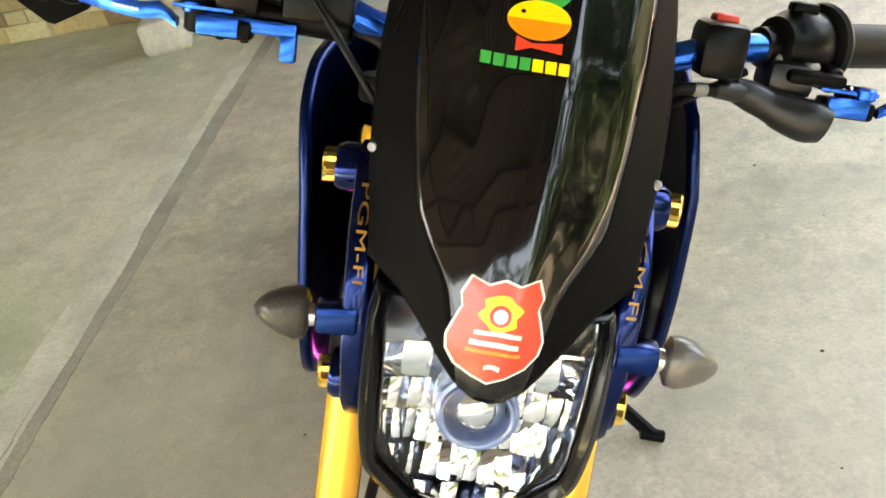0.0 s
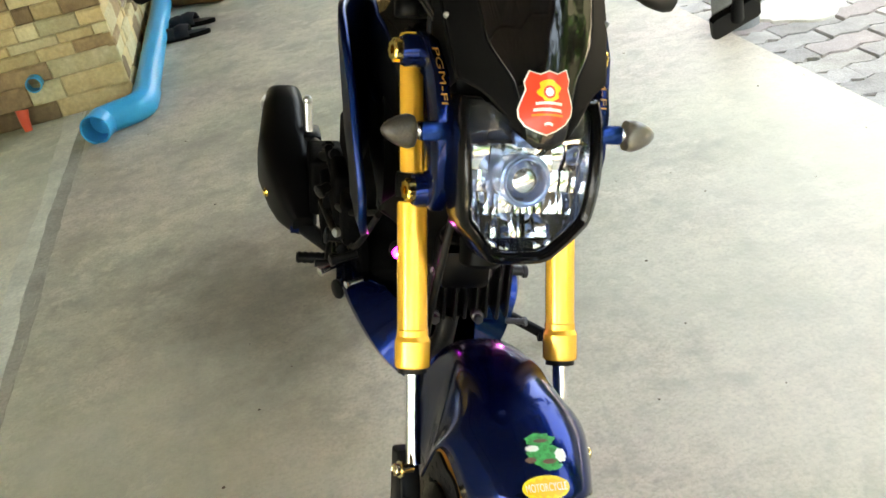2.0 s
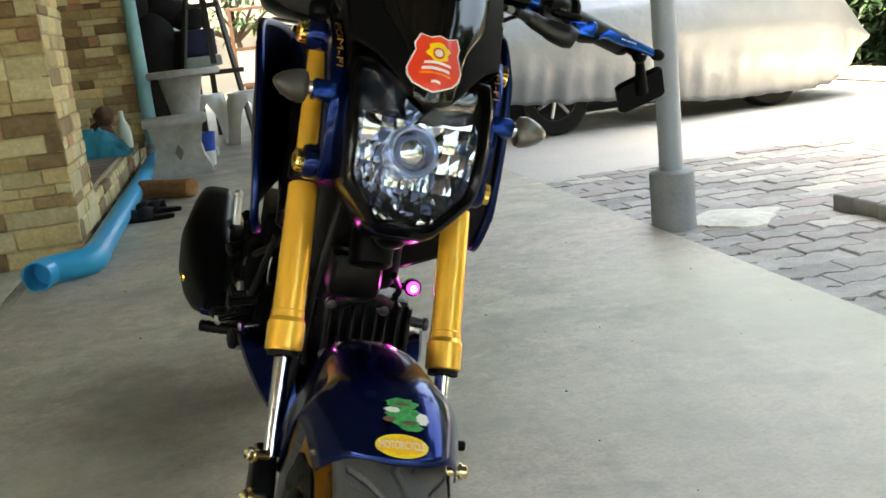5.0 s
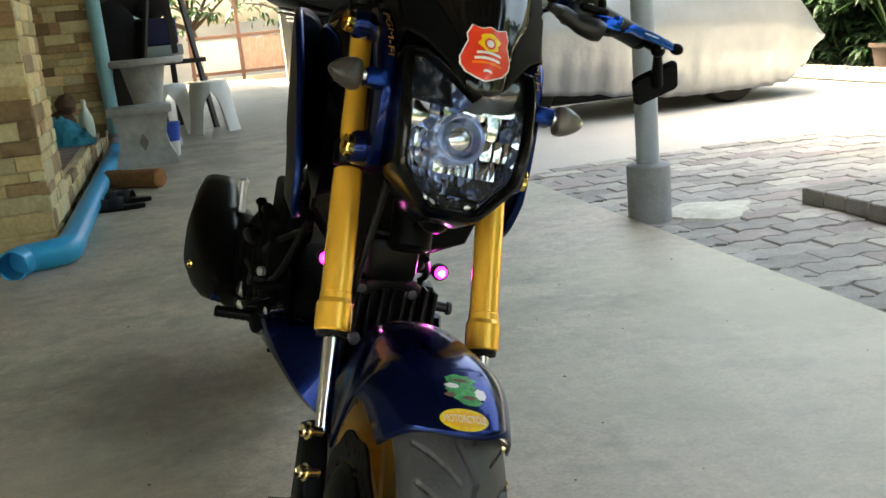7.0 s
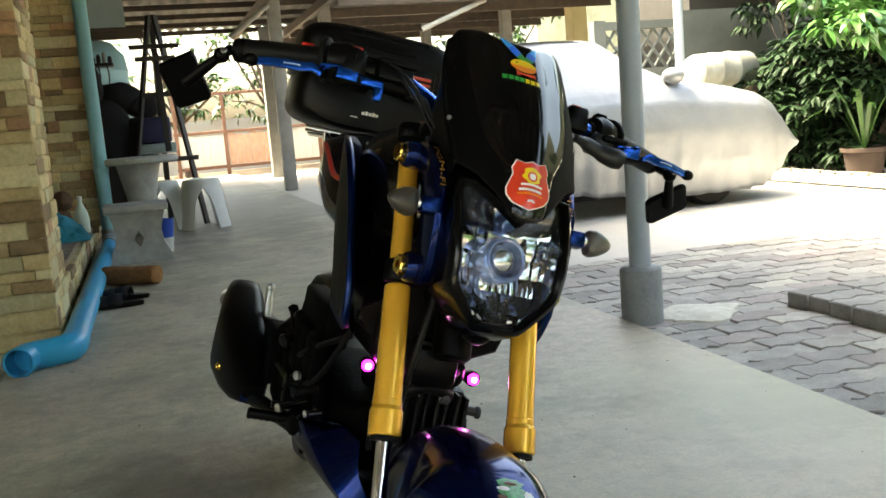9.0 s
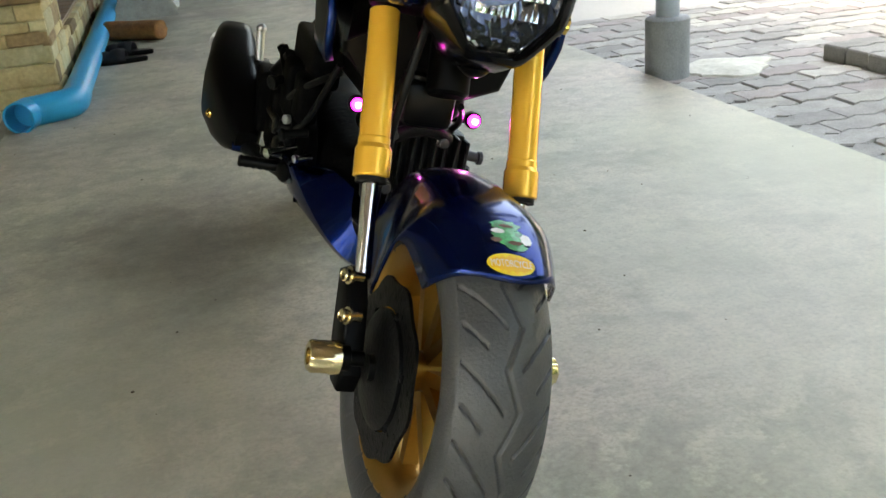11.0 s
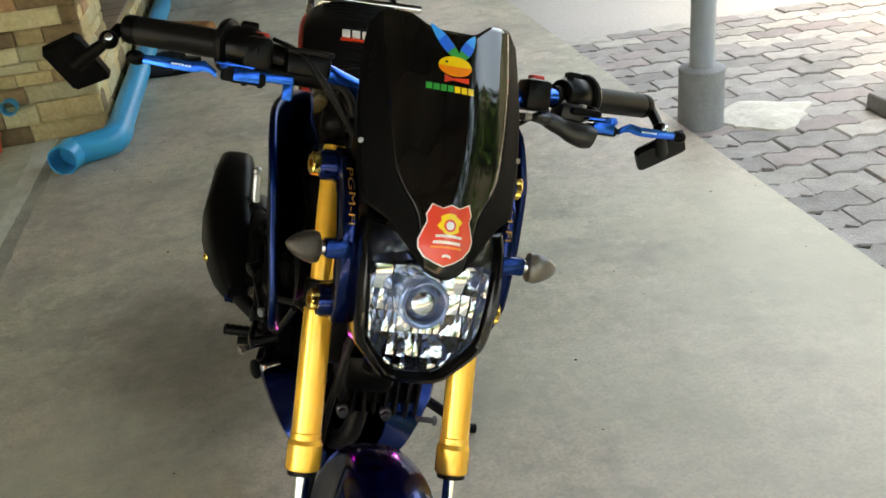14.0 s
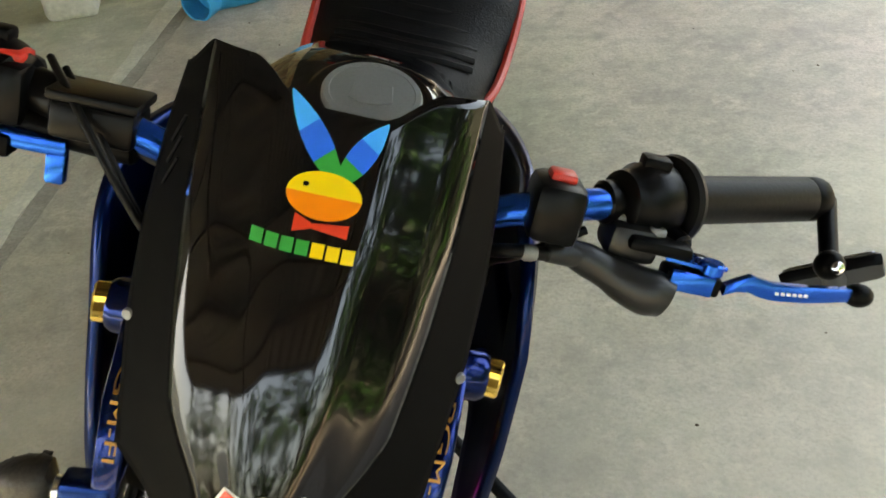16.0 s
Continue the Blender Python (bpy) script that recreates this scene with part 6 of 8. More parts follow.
    # brackets, levers and fittings on the engine's side
    for k, (p, q, r, m) in enumerate((((-0.128, 0.44, 0.365), (-0.150, 0.44, 0.368), 0.010, ENGINE), ((-0.120, 0.40, 0.345), (-0.165, 0.37, 0.338), 0.006, CHROME), ((-0.112, 0.34, 0.385), (-0.150, 0.33, 0.380), 0.007, ENGINE),
                                      ((-0.125, 0.52, 0.400), (-0.140, 0.60, 0.470), 0.008, BLACK_SATIN), ((-0.150, 0.60, 0.36), (-0.128, 0.44, 0.345), 0.007, ENGINE), ((-0.130, 0.56, 0.47), (-0.145, 0.72, 0.40), 0.010, BLACK_SATIN),
                                      ((-0.118, 0.36, 0.315), (-0.138, 0.35, 0.315), 0.012, BLACK_SATIN), ((-0.105, 0.31, 0.355), (-0.128, 0.30, 0.352), 0.005, CHROME), ((-0.145, 0.50, 0.435), (-0.160, 0.49, 0.430), 0.009, ENGINE))):
        bm = B()
        rod(bm, p, q, r, m=BM, seg=14)
        lathe(bm, [(r * 1.35, 0.0), (r * 1.45, 0.003), (r * 1.35, 0.006), (r * 0.5, 0.008)], BM @ aim(q, tuple(2 * b - a for a, b in zip(p, q))), 6 if k % 2 else 14)
        part("engine_fitting", bm, m, bike)
    for lo, hi in (((-0.135, 0.34, 0.395), (-0.100, 0.42, 0.470)), ((-0.140, 0.46, 0.375), (-0.110, 0.56, 0.470)), ((-0.168, 0.66, 0.30), (-0.100, 0.78, 0.415)), ((-0.150, 0.56, 0.28), (-0.095, 0.68, 0.40)), ((-0.115, 0.36, 0.45), (-0.070, 0.66, 0.52))):
        bm = B()
        block(bm, lo, hi, BM, 0.010, 3)
        part("side_casing", bm, CASTING, bike)
    for pts in (((-0.10, 0.20, 0.52), (-0.118, 0.30, 0.42), (-0.122, 0.42, 0.37)), ((-0.09, 0.25, 0.50), (-0.128, 0.36, 0.45), (-0.135, 0.50, 0.40)), ((0.06, 0.12, 0.50), (0.085, 0.20, 0.46), (0.09, 0.30, 0.42)), ((-0.055, 0.10, 0.47), (-0.050, 0.17, 0.40), (-0.035, 0.22, 0.33))):
        bm = B()
        hose(bm, pts, 0.005, BM)
        part("hose", bm, RUBBER, bike)


def belly():
    # blue belly pan: two wings that meet under the engine
    path = [(-0.130, 0.320, 0.331), (-0.120, 0.295, 0.312), (-0.096, 0.258, 0.276), (-0.066, 0.232, 0.242), (-0.030, 0.215, 0.218), (0.020, 0.210, 0.212), (0.070, 0.222, 0.222), (0.110, 0.245, 0.250), (0.136, 0.270, 0.290), (0.150, 0.290, 0.330), (0.149, 0.305, 0.368)]
    line = smooth_line(path, 4)
    bm = B()
    rings = []
    n = len(line) - 1
    for i, p in enumerate(line):
        s = abs(2 * i / n - 1)
        back = lerp(s, [(0, 0.40), (0.6, 0.36), (0.9, 0.22), (1.0, 0.10)])
        drop = lerp(s, [(0, 0.02), (0.7, 0.05), (1.0, 0.01)])
        lip = lerp(s, [(0, 0.020), (0.35, 0.045), (0.6, 0.075), (0.85, 0.060), (1.0, 0.006)])
        inward = Vector((-p.x, 0, 0.36 - p.z)).normalized()
        rings.append([p, p + Vector((0, 0.012, 0)) - inward * 0.006, p + Vector((0, back * 0.5, -drop * 0.5)) - inward * 0.012, p + Vector((0, back, -drop)), p + Vector((0, back, -drop)) + inward * 0.006, p + Vector((0, 0.03, 0)) + inward * lip, p + Vector((0, 0.004, 0)) + inward * lip])
    loft(bm, rings, BM)
    part("belly_pan", bm, BLUE_PAINT, bike, "glossy dark blue belly pan", sharp=45)
    bm = B()
    rod(bm, (0.118, 0.232, 0.315), (0.148, 0.228, 0.315), 0.005, m=BM)
    rod(bm, (0.146, 0.228, 0.315), (0.152, 0.228, 0.315), 0.008, m=BM, seg=6)
    part("pan_bolt", bm, CAP_DARK, bike)
    # side stand on the left side of the bike
    bm = B()
    foot = BM.inverted() @ Vector((0.216, 0.545, 0.012))
    hose(bm, [(0.105, 0.56, 0.23), (0.14, 0.60, 0.16), tuple(foot)], 0.011, BM, 12)
    rod(bm, foot + Vector((-0.02, 0, 0)), foot + Vector((0.018, 0.0, 0.0)), 0.010, m=BM)
    part("side_stand", bm, BLACK_SATIN, bike, "black side stand")


def tail():
    # rear wheel, swingarm
    rm = BM @ Matrix.Translation((0.045, 1.125, 0.236)) @ Matrix.Rotation(math.pi / 2, 4, "Y")
    bm = B()
    lathe(bm, [(0.135, -0.05), (0.158, -0.05), (0.150, -0.02), (0.130, 0.0), (0.150, 0.02), (0.158, 0.05), (0.135, 0.05), (0.125, 0.0), (0.135, -0.05)], rm, 40, cap=False)
    lathe(bm, [(0.03, -0.06), (0.03, 0.06)], rm, 20)
    for k in range(5):
        a = 2 * math.pi * k / 5
        rod(bm, (0.02 * math.cos(a), 0.02 * math.sin(a), 0), (0.134 * math.cos(a), 0.134 * math.sin(a), 0), 0.014, m=rm, seg=10)
    wheel = part("rear_wheel", bm, GOLD_RIM, bike, "dull gold rear wheel")
    bm = B()
    prof = [(0.150, 0.044), (0.165, 0.053), (0.190, 0.057), (0.212, 0.050), (0.226, 0.032), (0.232, 0.0)]
    lathe(bm, prof + [(r, -z) for r, z in reversed(prof[:-1])], rm, 56, cap=False)
    part("tyre", bm, TYRE, wheel, "black rear tyre", sharp=60)
    for sg in (-1, 1):
        bm = B()
        loft(bm, [[(sg * 0.075, 0.58, 0.29), (sg * 0.10, 0.58, 0.29), (sg * 0.10, 0.58, 0.335), (sg * 0.075, 0.58, 0.335)], [(sg * 0.085, 1.16, 0.215), (sg * 0.105, 1.16, 0.215), (sg * 0.105, 1.16, 0.258), (sg * 0.085, 1.16, 0.258)]], BM)
        part("swingarm", bm, BLACK_SATIN, bike)
    bm = B()
    rows = []
    for i in range(13):
        a = radians(-40 + 110 * i / 12)
        rows.append([(0.045 + 0.060 * s, 1.125 + 0.262 * math.sin(a), 0.236 + (0.262 - 0.02 * s * s) * math.cos(a)) for s in (-1, -0.5, 0, 0.5, 1)])
    loft(bm, rows, BM, closed=False)
    g = part("rear_mudguard", bm, BLACK_PLASTIC, bike, sharp=60)
    so = g.modifiers.new("thickness", "SOLIDIFY")
    so.thickness = 0.003
    # carrier under the top box
    bm = B()
    for x in (-0.09, 0.09):
        hose(bm, [(x, 0.86, 0.74), (x, 0.93, 0.815), (x, 1.00, 0.825), (x, 1.26, 0.830)], 0.009, BM)
    hose(bm, [(-0.14, 0.955, 0.832), (0.0, 0.945, 0.832), (0.14, 0.955, 0.832)], 0.008, BM)
    hose(bm, [(-0.09, 1.20, 0.832), (0.09, 1.20, 0.832)], 0.008, BM, steps=1)
    part("carrier", bm, CHROME, bike, "chrome luggage carrier")


def top_box():
    box = thing("top_box", BM @ Vector((-0.02, 1.1, 0.845)), "black hard-shell motorcycle top box with red reflectors on the chrome carrier", "top box")
    cx = 0.004
    bm = B()
    loft(bm, [oval(cx, 0.915, 0.150, 0.060, 0.945, 40, 0.55), oval(cx, 0.917, 0.172, 0.070, 0.965, 40, 0.5), oval(cx, 0.918, 0.180, 0.074, 1.05, 40, 0.5), oval(cx, 0.918, 0.180, 0.074, 1.20, 40, 0.5), oval(cx, 0.915, 0.14, 0.060, 1.31, 40, 0.55)], BM)
    part("tub", bm, BOX_BLACK, box, "black moulded tub", sharp=50)
    bm = B()
    loft(bm, [oval(cx, 1.015, 0.150, 0.050, 0.950, 40, 0.5), oval(cx, 1.022, 0.180, 0.062, 0.975, 40, 0.5), oval(cx, 1.030, 0.182, 0.066, 1.06, 40, 0.55), oval(cx, 1.028, 0.180, 0.064, 1.20, 40, 0.55), oval(cx, 1.01, 0.13, 0.045, 1.31, 40, 0.55)], BM)
    lid = part("lid", bm, BOX_BLACK, box, "black lid with a pressed pad", sharp=50)
    bm = B()
    loft(bm, [oval(cx, 0.968, 0.184, 0.010, 0.955, 40, 0.35), oval(cx, 0.968, 0.190, 0.012, 1.06, 40, 0.35), oval(cx, 0.968, 0.186, 0.010, 1.22, 40, 0.4), oval(cx, 0.968, 0.14, 0.008, 1.31, 40, 0.4)], BM)
    part("seam", bm, BLACK_SATIN, box)
    # padded panel pressed into the lid
    pad = [(-0.088, 1.030), (0.125, 1.030), (0.128, 1.055), (0.112, 1.082), (-0.070, 1.082), (-0.090, 1.060)]
    pm = BM @ Matrix.Translation((0, 0.945, 1.03)) @ Matrix.Rotation(radians(-18), 4, "X") @ Matrix.Translation((0, 0, -1.03))
    bm = B()
    plate(bm, pad, 0.002, 0.030, pm, 0.004, 2)
    back = part("back_pad", bm, VINYL, lid, "grey-black moulded pad")
    for k in range(4):
        bm = B()
        hose(bm, [(-0.045 + 0.004 * k, 0.0015, 1.070 - 0.009 * k), (0.02, -0.0005, 1.068 - 0.009 * k), (0.092 - 0.003 * k, 0.0015, 1.070 - 0.009 * k)], 0.0028, pm, 8, 3)
        part("pad_rib", bm, BLACK_SATIN, back)
    bm = B()
    block(bm, (-0.182, 0.955, 0.994), (-0.112, 1.02, 1.022), BM, 0.006)
    part("reflector", bm, RED_LENS, box, "red reflector")
    bm = B()
    block(bm, (0.118, 0.955, 0.994), (0.184, 1.02, 1.022), BM, 0.006)
    part("reflector", bm, RED_LENS, box, "red reflector")
    bm = B()
    block(bm, (0.066, 0.930, 0.938), (0.134, 0.965, 1.012), BM, 0.004)
    latch = part("latch", bm, BLACK_PLASTIC, box)
    for k in range(4):
        bm = B()
        block(bm, (0.074, 0.926, 0.950 + 0.013 * k), (0.124, 0.940, 0.958 + 0.013 * k), BM, 0.001, 1)
        part("latch_bar", bm, RED_LENS, latch, "dull red bar")
    bm = B()
    for k in range(5):
        block(bm, (-0.020 + 0.008 * k, 0.934, 0.886), (-0.015 + 0.008 * k, 0.946, 0.892 + 0.002 * (k % 2)), BM)
    block(bm, (-0.045, 0.934, 0.876), (-0.030, 0.946, 0.879), BM)
    part("mark", bm, STICKER_WHITE, box)


def running_lights():
    for x in (-0.0718, 0.1001):
        bm = B()
        lathe(bm, [(0.0115, 0), (0.0125, 0.004), (0.0125, 0.014), (0.009, 0.016)], BM @ aim((x, 0.192, 0.472), (x, -1, 0.49)), 20)
        rod(bm, (x, 0.205, 0.466), (x * 0.6, 0.24, 0.46), 0.005, m=BM)
        body = part("running_light", bm, BLACK_SATIN, bike, "small magenta running light")
        bm = B()
        ball(bm, (x, 0.174, 0.4728), 0.0092, BM, (1, 0.6, 1))
        part("light_lens", bm, LED_PINK, body, "glowing magenta lens")
        bm = B()
        ball(bm, (x, 0.1680, 0.4728), 0.0040, BM, (1, 0.5, 1))
        part("light_core", bm, LED_CORE, body, "white-hot core")


shrouds()
tank_and_seat()
engine()
belly()
tail()
top_box()
running_lights()

# ---------------------------------------------------------------- pipes, pole, yard things
def pole(x, y, r, top, rb=0.0, hb=0.0):
    ob = thing("steel_pole", (x, y, 0.0), "grey-blue painted steel roof pole in a round cement collar" if rb else "slim grey-blue painted steel pole in the yard", "pole")
    bm = B()
    lathe(bm, [(r, hb * 0.5 - 0.06 * (rb == 0)), (r, top)], Matrix.Translation((x, y, 0)), 32)
    part("shaft", bm, STEEL_GREY, ob)
    if rb:
        bm = B()
        lathe(bm, [(rb * 1.02, -0.02), (rb, 0.004), (rb, hb - 0.006), (rb - 0.006, hb), (r + 0.002, hb + 0.004), (r, hb + 0.004)], Matrix.Translation((x, y, 0)), 40)
        part("collar", bm, GREY_COLLAR, ob, "round grey cement collar")


pole(1.430, 1.995, 0.0425, 2.60, 0.080, 0.198)
pole(5.40, 7.9, 0.05, 2.6)


def drain():
    ob = thing("drain_pipe", (-0.72, 4.0, 0.0), "bright blue PVC drain pipe with an elbow along the porch", "pipe")
    r = 0.052
    bm = B()
    rod(bm, (-0.690, 2.81, r), (-0.657, 6.30, r), r, seg=28)
    part("long_pipe", bm, PIPE_BLUE, ob)
    bm = B()
    hose(bm, [(-0.688, 2.87, r), (-0.692, 2.75, r), (-0.716, 2.702, r), (-0.765, 2.674, r), (-0.815, 2.654, r), (-0.845, 2.634, r)], r + 0.004, seg=28)
    part("elbow", bm, PIPE_BLUE, ob)
    bm = B()
    m = aim((-0.845, 2.640, r), (-0.872, 2.545, r))
    lathe(bm, [(r + 0.0045, 0), (r + 0.006, 0.093), (r + 0.003, 0.096), (r - 0.002, 0.093), (r - 0.003, 0.0)], m, 32, cap=False)
    part("open_end", bm, PIPE_BLUE, ob, "open pipe end")
    bm = B()
    lathe(bm, [(r - 0.003, 0.010), (0.001, 0.008)], m, 24)
    part("pipe_inside", bm, PIPE_BLUE, ob)
    bm = B()
    hose(bm, [(-0.657, 6.28, r), (-0.655, 6.38, r + 0.006), (-0.653, 6.45, r + 0.05), (-0.652, 6.46, 0.16)], r + 0.006, seg=24)
    part("rear_elbow", bm, GREY_COLLAR, ob, "grey rear elbow")
    ob = thing("down_pipe", (-0.652, 6.46, 0.15), "faded teal PVC down pipe beside the stone pillar", "pipe")
    bm = B()
    rod(bm, (-0.652, 6.46, 0.15), (-0.652, 6.46, 2.6), r, seg=24)
    part("pipe", bm, PIPE_OLD, ob)
    for z in (0.62, 1.95):
        bm = B()
        lathe(bm, [(r + 0.001, -0.025), (r + 0.005, -0.02), (r + 0.005, 0.02), (r + 0.001, 0.025)], Matrix.Translation((-0.652, 6.46, z)), 24)
        part("pipe_joint", bm, PIPE_OLD, ob)
    ob = thing("pipe_stub", (-1.110, 3.02, 0.175), "short blue pipe stub set in the stone pillar", "pipe")
    bm = B()
    m = aim((-1.110, 3.055, 0.173), (-1.110, 0, 0.173))
    lathe(bm, [(0.032, 0), (0.032, 0.098), (0.027, 0.098), (0.027, 0.01), (0.001, 0.009)], m, 24, cap=False)
    part("stub", bm, PIPE_BLUE, ob)


def table_set():
    ob = thing("stone_table", (-0.38, 6.62, 0), "round grey terrazzo garden table on a tapered pedestal", "table")
    bm = B()
    lathe(bm, [(0.10, 0.636), (0.300, 0.640), (0.312, 0.650), (0.314, 0.680), (0.306, 0.692), (0.02, 0.694)], Matrix.Translation((-0.38, 6.62, 0)), 48)
    part("tabletop", bm, TERRAZZO, ob)
    bm = B()
    lathe(bm, [(0.21, 0), (0.21, 0.05), (0.10, 0.16), (0.11, 0.36), (0.165, 0.62), (0.17, 0.642)], Matrix.Translation((-0.38, 6.62, 0)), 36)
    part("pedestal", bm, TERRAZZO, ob)
    ob = thing("stone_bench", (-0.43, 5.60, 0), "grey terrazzo bench on a flared block foot", "bench")
    bm = B()
    block(bm, (-0.640, 5.44, 0.345), (-0.215, 5.76, 0.400), I4, 0.012)
    part("seat_slab", bm, TERRAZZO, ob)
    bm = B()
    loft(bm, [[(x, 5.60 + y, z) for x, y in ((-0.425 - w, -d), (-0.425 - w * 0.4, -d), (-0.425, -d), (-0.425 + w * 0.4, -d), (-0.425 + w, -d), (-0.425 + w, d), (-0.425, d), (-0.425 - w, d))] for w, d, z in ((0.205, 0.15, 0.0), (0.20, 0.145, 0.05), (0.165, 0.115, 0.12), (0.150, 0.105, 0.20), (0.165, 0.115, 0.28), (0.185, 0.13, 0.345))])
    part("foot", bm, TERRAZZO, ob)
    # shade of the foot's diamond hollow, drawn as a dark plate
    bm = B()
    plate(bm, [(-0.425, 0.10), (-0.395, 0.16), (-0.425, 0.22), (-0.455, 0.16)], 5.480, 5.500)
    part("diamond_shade", bm, CEMENT_DARK, ob)


def plastic_stool(x, y):
    ob = thing("plastic_stool", (x, y, 0), "white moulded plastic stool with four arched legs", "stool", "white stools")
    bm = B()
    lathe(bm, [(0.02, 0.438), (0.138, 0.440), (0.160, 0.434), (0.168, 0.418), (0.171, 0.385), (0.165, 0.385), (0.158, 0.42), (0.02, 0.430)], Matrix.Translation((x, y, 0)), 40, cap=False)
    part("seat", bm, WHITE_PLASTIC, ob)
    n = 11
    for k in range(4):
        a0 = math.pi / 4 + k * math.pi / 2
        bm = B()
        rows = []
        for i in range(n):
            t = i / (n - 1)
            z = 0.40 * (1 - t)
            r = 0.170 + 0.076 * t ** 1.1
            half = lerp(t, [(0, 0.79), (0.14, 0.77), (0.20, 0.62), (0.30, 0.49), (0.45, 0.40), (0.65, 0.35), (1.0, 0.31)])
            outer = [(x + r * math.cos(a0 + half * s), y + r * math.sin(a0 + half * s), z) for s in (-1, -0.5, 0, 0.5, 1)]
            inner = [(x + (r - 0.006) * math.cos(a0 + half * s), y + (r - 0.006) * math.sin(a0 + half * s), z) for s in (1, 0.5, 0, -0.5, -1)]
            rows.append(outer + inner)
        loft(bm, rows)
        part("leg", bm, WHITE_PLASTIC, ob, sharp=50)


def a_frame():
    ob = thing("wooden_stand", (-0.15, 7.9, 0), "tall dark wooden folding stand with crossbars", "stand")
    for p, q in (((-0.50, 7.75, 0), (-0.135, 8.0, 1.95)), ((0.165, 7.75, 0), (-0.085, 8.0, 1.95)), ((-0.14, 8.45, 0), (-0.11, 8.05, 1.90)), ((-0.10, 7.78, 0.70), (-0.115, 7.95, 1.60))):
        bm = B()
        d = Vector(q) - Vector(p)
        block(bm, (-0.026, -0.015, 0), (0.026, 0.015, d.length), aim(p, q), 0.003, 1)
        part("leg", bm, DARK_WOOD, ob)
    for z, x0, x1 in ((0.62, -0.40, 0.16), (1.22, -0.28, 0.02), (1.55, -0.30, 0.06), (1.66, -0.34, 0.10)):
        bm = B()
        y = 7.75 + 0.25 * z / 1.95
        block(bm, (x0, y - 0.03, z - 0.022), (x1, y - 0.008, z + 0.022), I4, 0.003, 1)
        part("crossbar", bm, DARK_WOOD, ob)
    ob = thing("dark_bag", (-0.62, 8.35, 0.60), "dark bags and cloths piled on a crate by the wall", "bag")
    rnd = random.Random(8)
    for c, r, s in (((-0.62, 8.3, 0.88), 0.22, (1.1, 0.9, 1.6)), ((-0.36, 8.3, 0.80), 0.18, (1.2, 0.9, 1.3)), ((-0.52, 8.4, 1.22), 0.18, (1.4, 0.8, 0.9)), ((-0.74, 8.25, 1.35), 0.13, (1, 0.8, 1.6)), ((-0.26, 8.35, 1.12), 0.13, (1.3, 0.8, 0.8))):
        bm = B()
        ball(bm, c, r, I4, s, 24, 16)
        for v in bm.verts:
            v.co += 0.03 * Vector(noise.noise_vector(v.co * 6))
        part("bag", bm, FABRIC_DARK, ob)
    bm = B()
    block(bm, (-0.84, 8.10, 0.0), (-0.25, 8.55, 0.62), I4, 0.01)
    part("crate", bm, DARK_WOOD, ob)
    bm = B()
    block(bm, (-0.33, 8.02, 0.78), (-0.05, 8.22, 1.02), I4, 0.02)
    part("box", bm, BLUE_NAVY, ob, "navy blue box")
    bm = B()
    block(bm, (-0.36, 8.0, 0.68), (-0.02, 8.25, 0.775), I4, 0.01)
    part("tray", bm, WALL_BLUE, ob)
    ob = thing("wall_shelf", (-0.66, 8.72, 1.40), "small dark wall shelf with hanging trinkets", "shelf")
    bm = B()
    block(bm, (-0.88, 8.62, 1.56), (-0.50, 8.9, 1.59), I4, 0.003, 1)
    part("board", bm, DARK_WOOD, ob)
    for k in range(7):
        bm = B()
        x = -0.84 + 0.052 * k
        lathe(bm, [(0.01, 1.59), (0.022, 1.60), (0.020, 1.64 + 0.02 * (k % 3)), (0.008, 1.66 + 0.02 * (k % 3))], Matrix.Translation((x, 8.70, 0)), 10)
        part("trinket", bm, (DARK_WOOD, CLAY, BARREL)[k % 3], ob)
    for k in range(4):
        bm = B()
        x = -0.80 + 0.08 * k
        hose(bm, [(x, 8.64, 1.56), (x + 0.01, 8.64, 1.47), (x, 8.64, 1.38 - 0.04 * (k % 2))], 0.007, seg=6)
        part("hanging_string", bm, DARK_WOOD, ob)


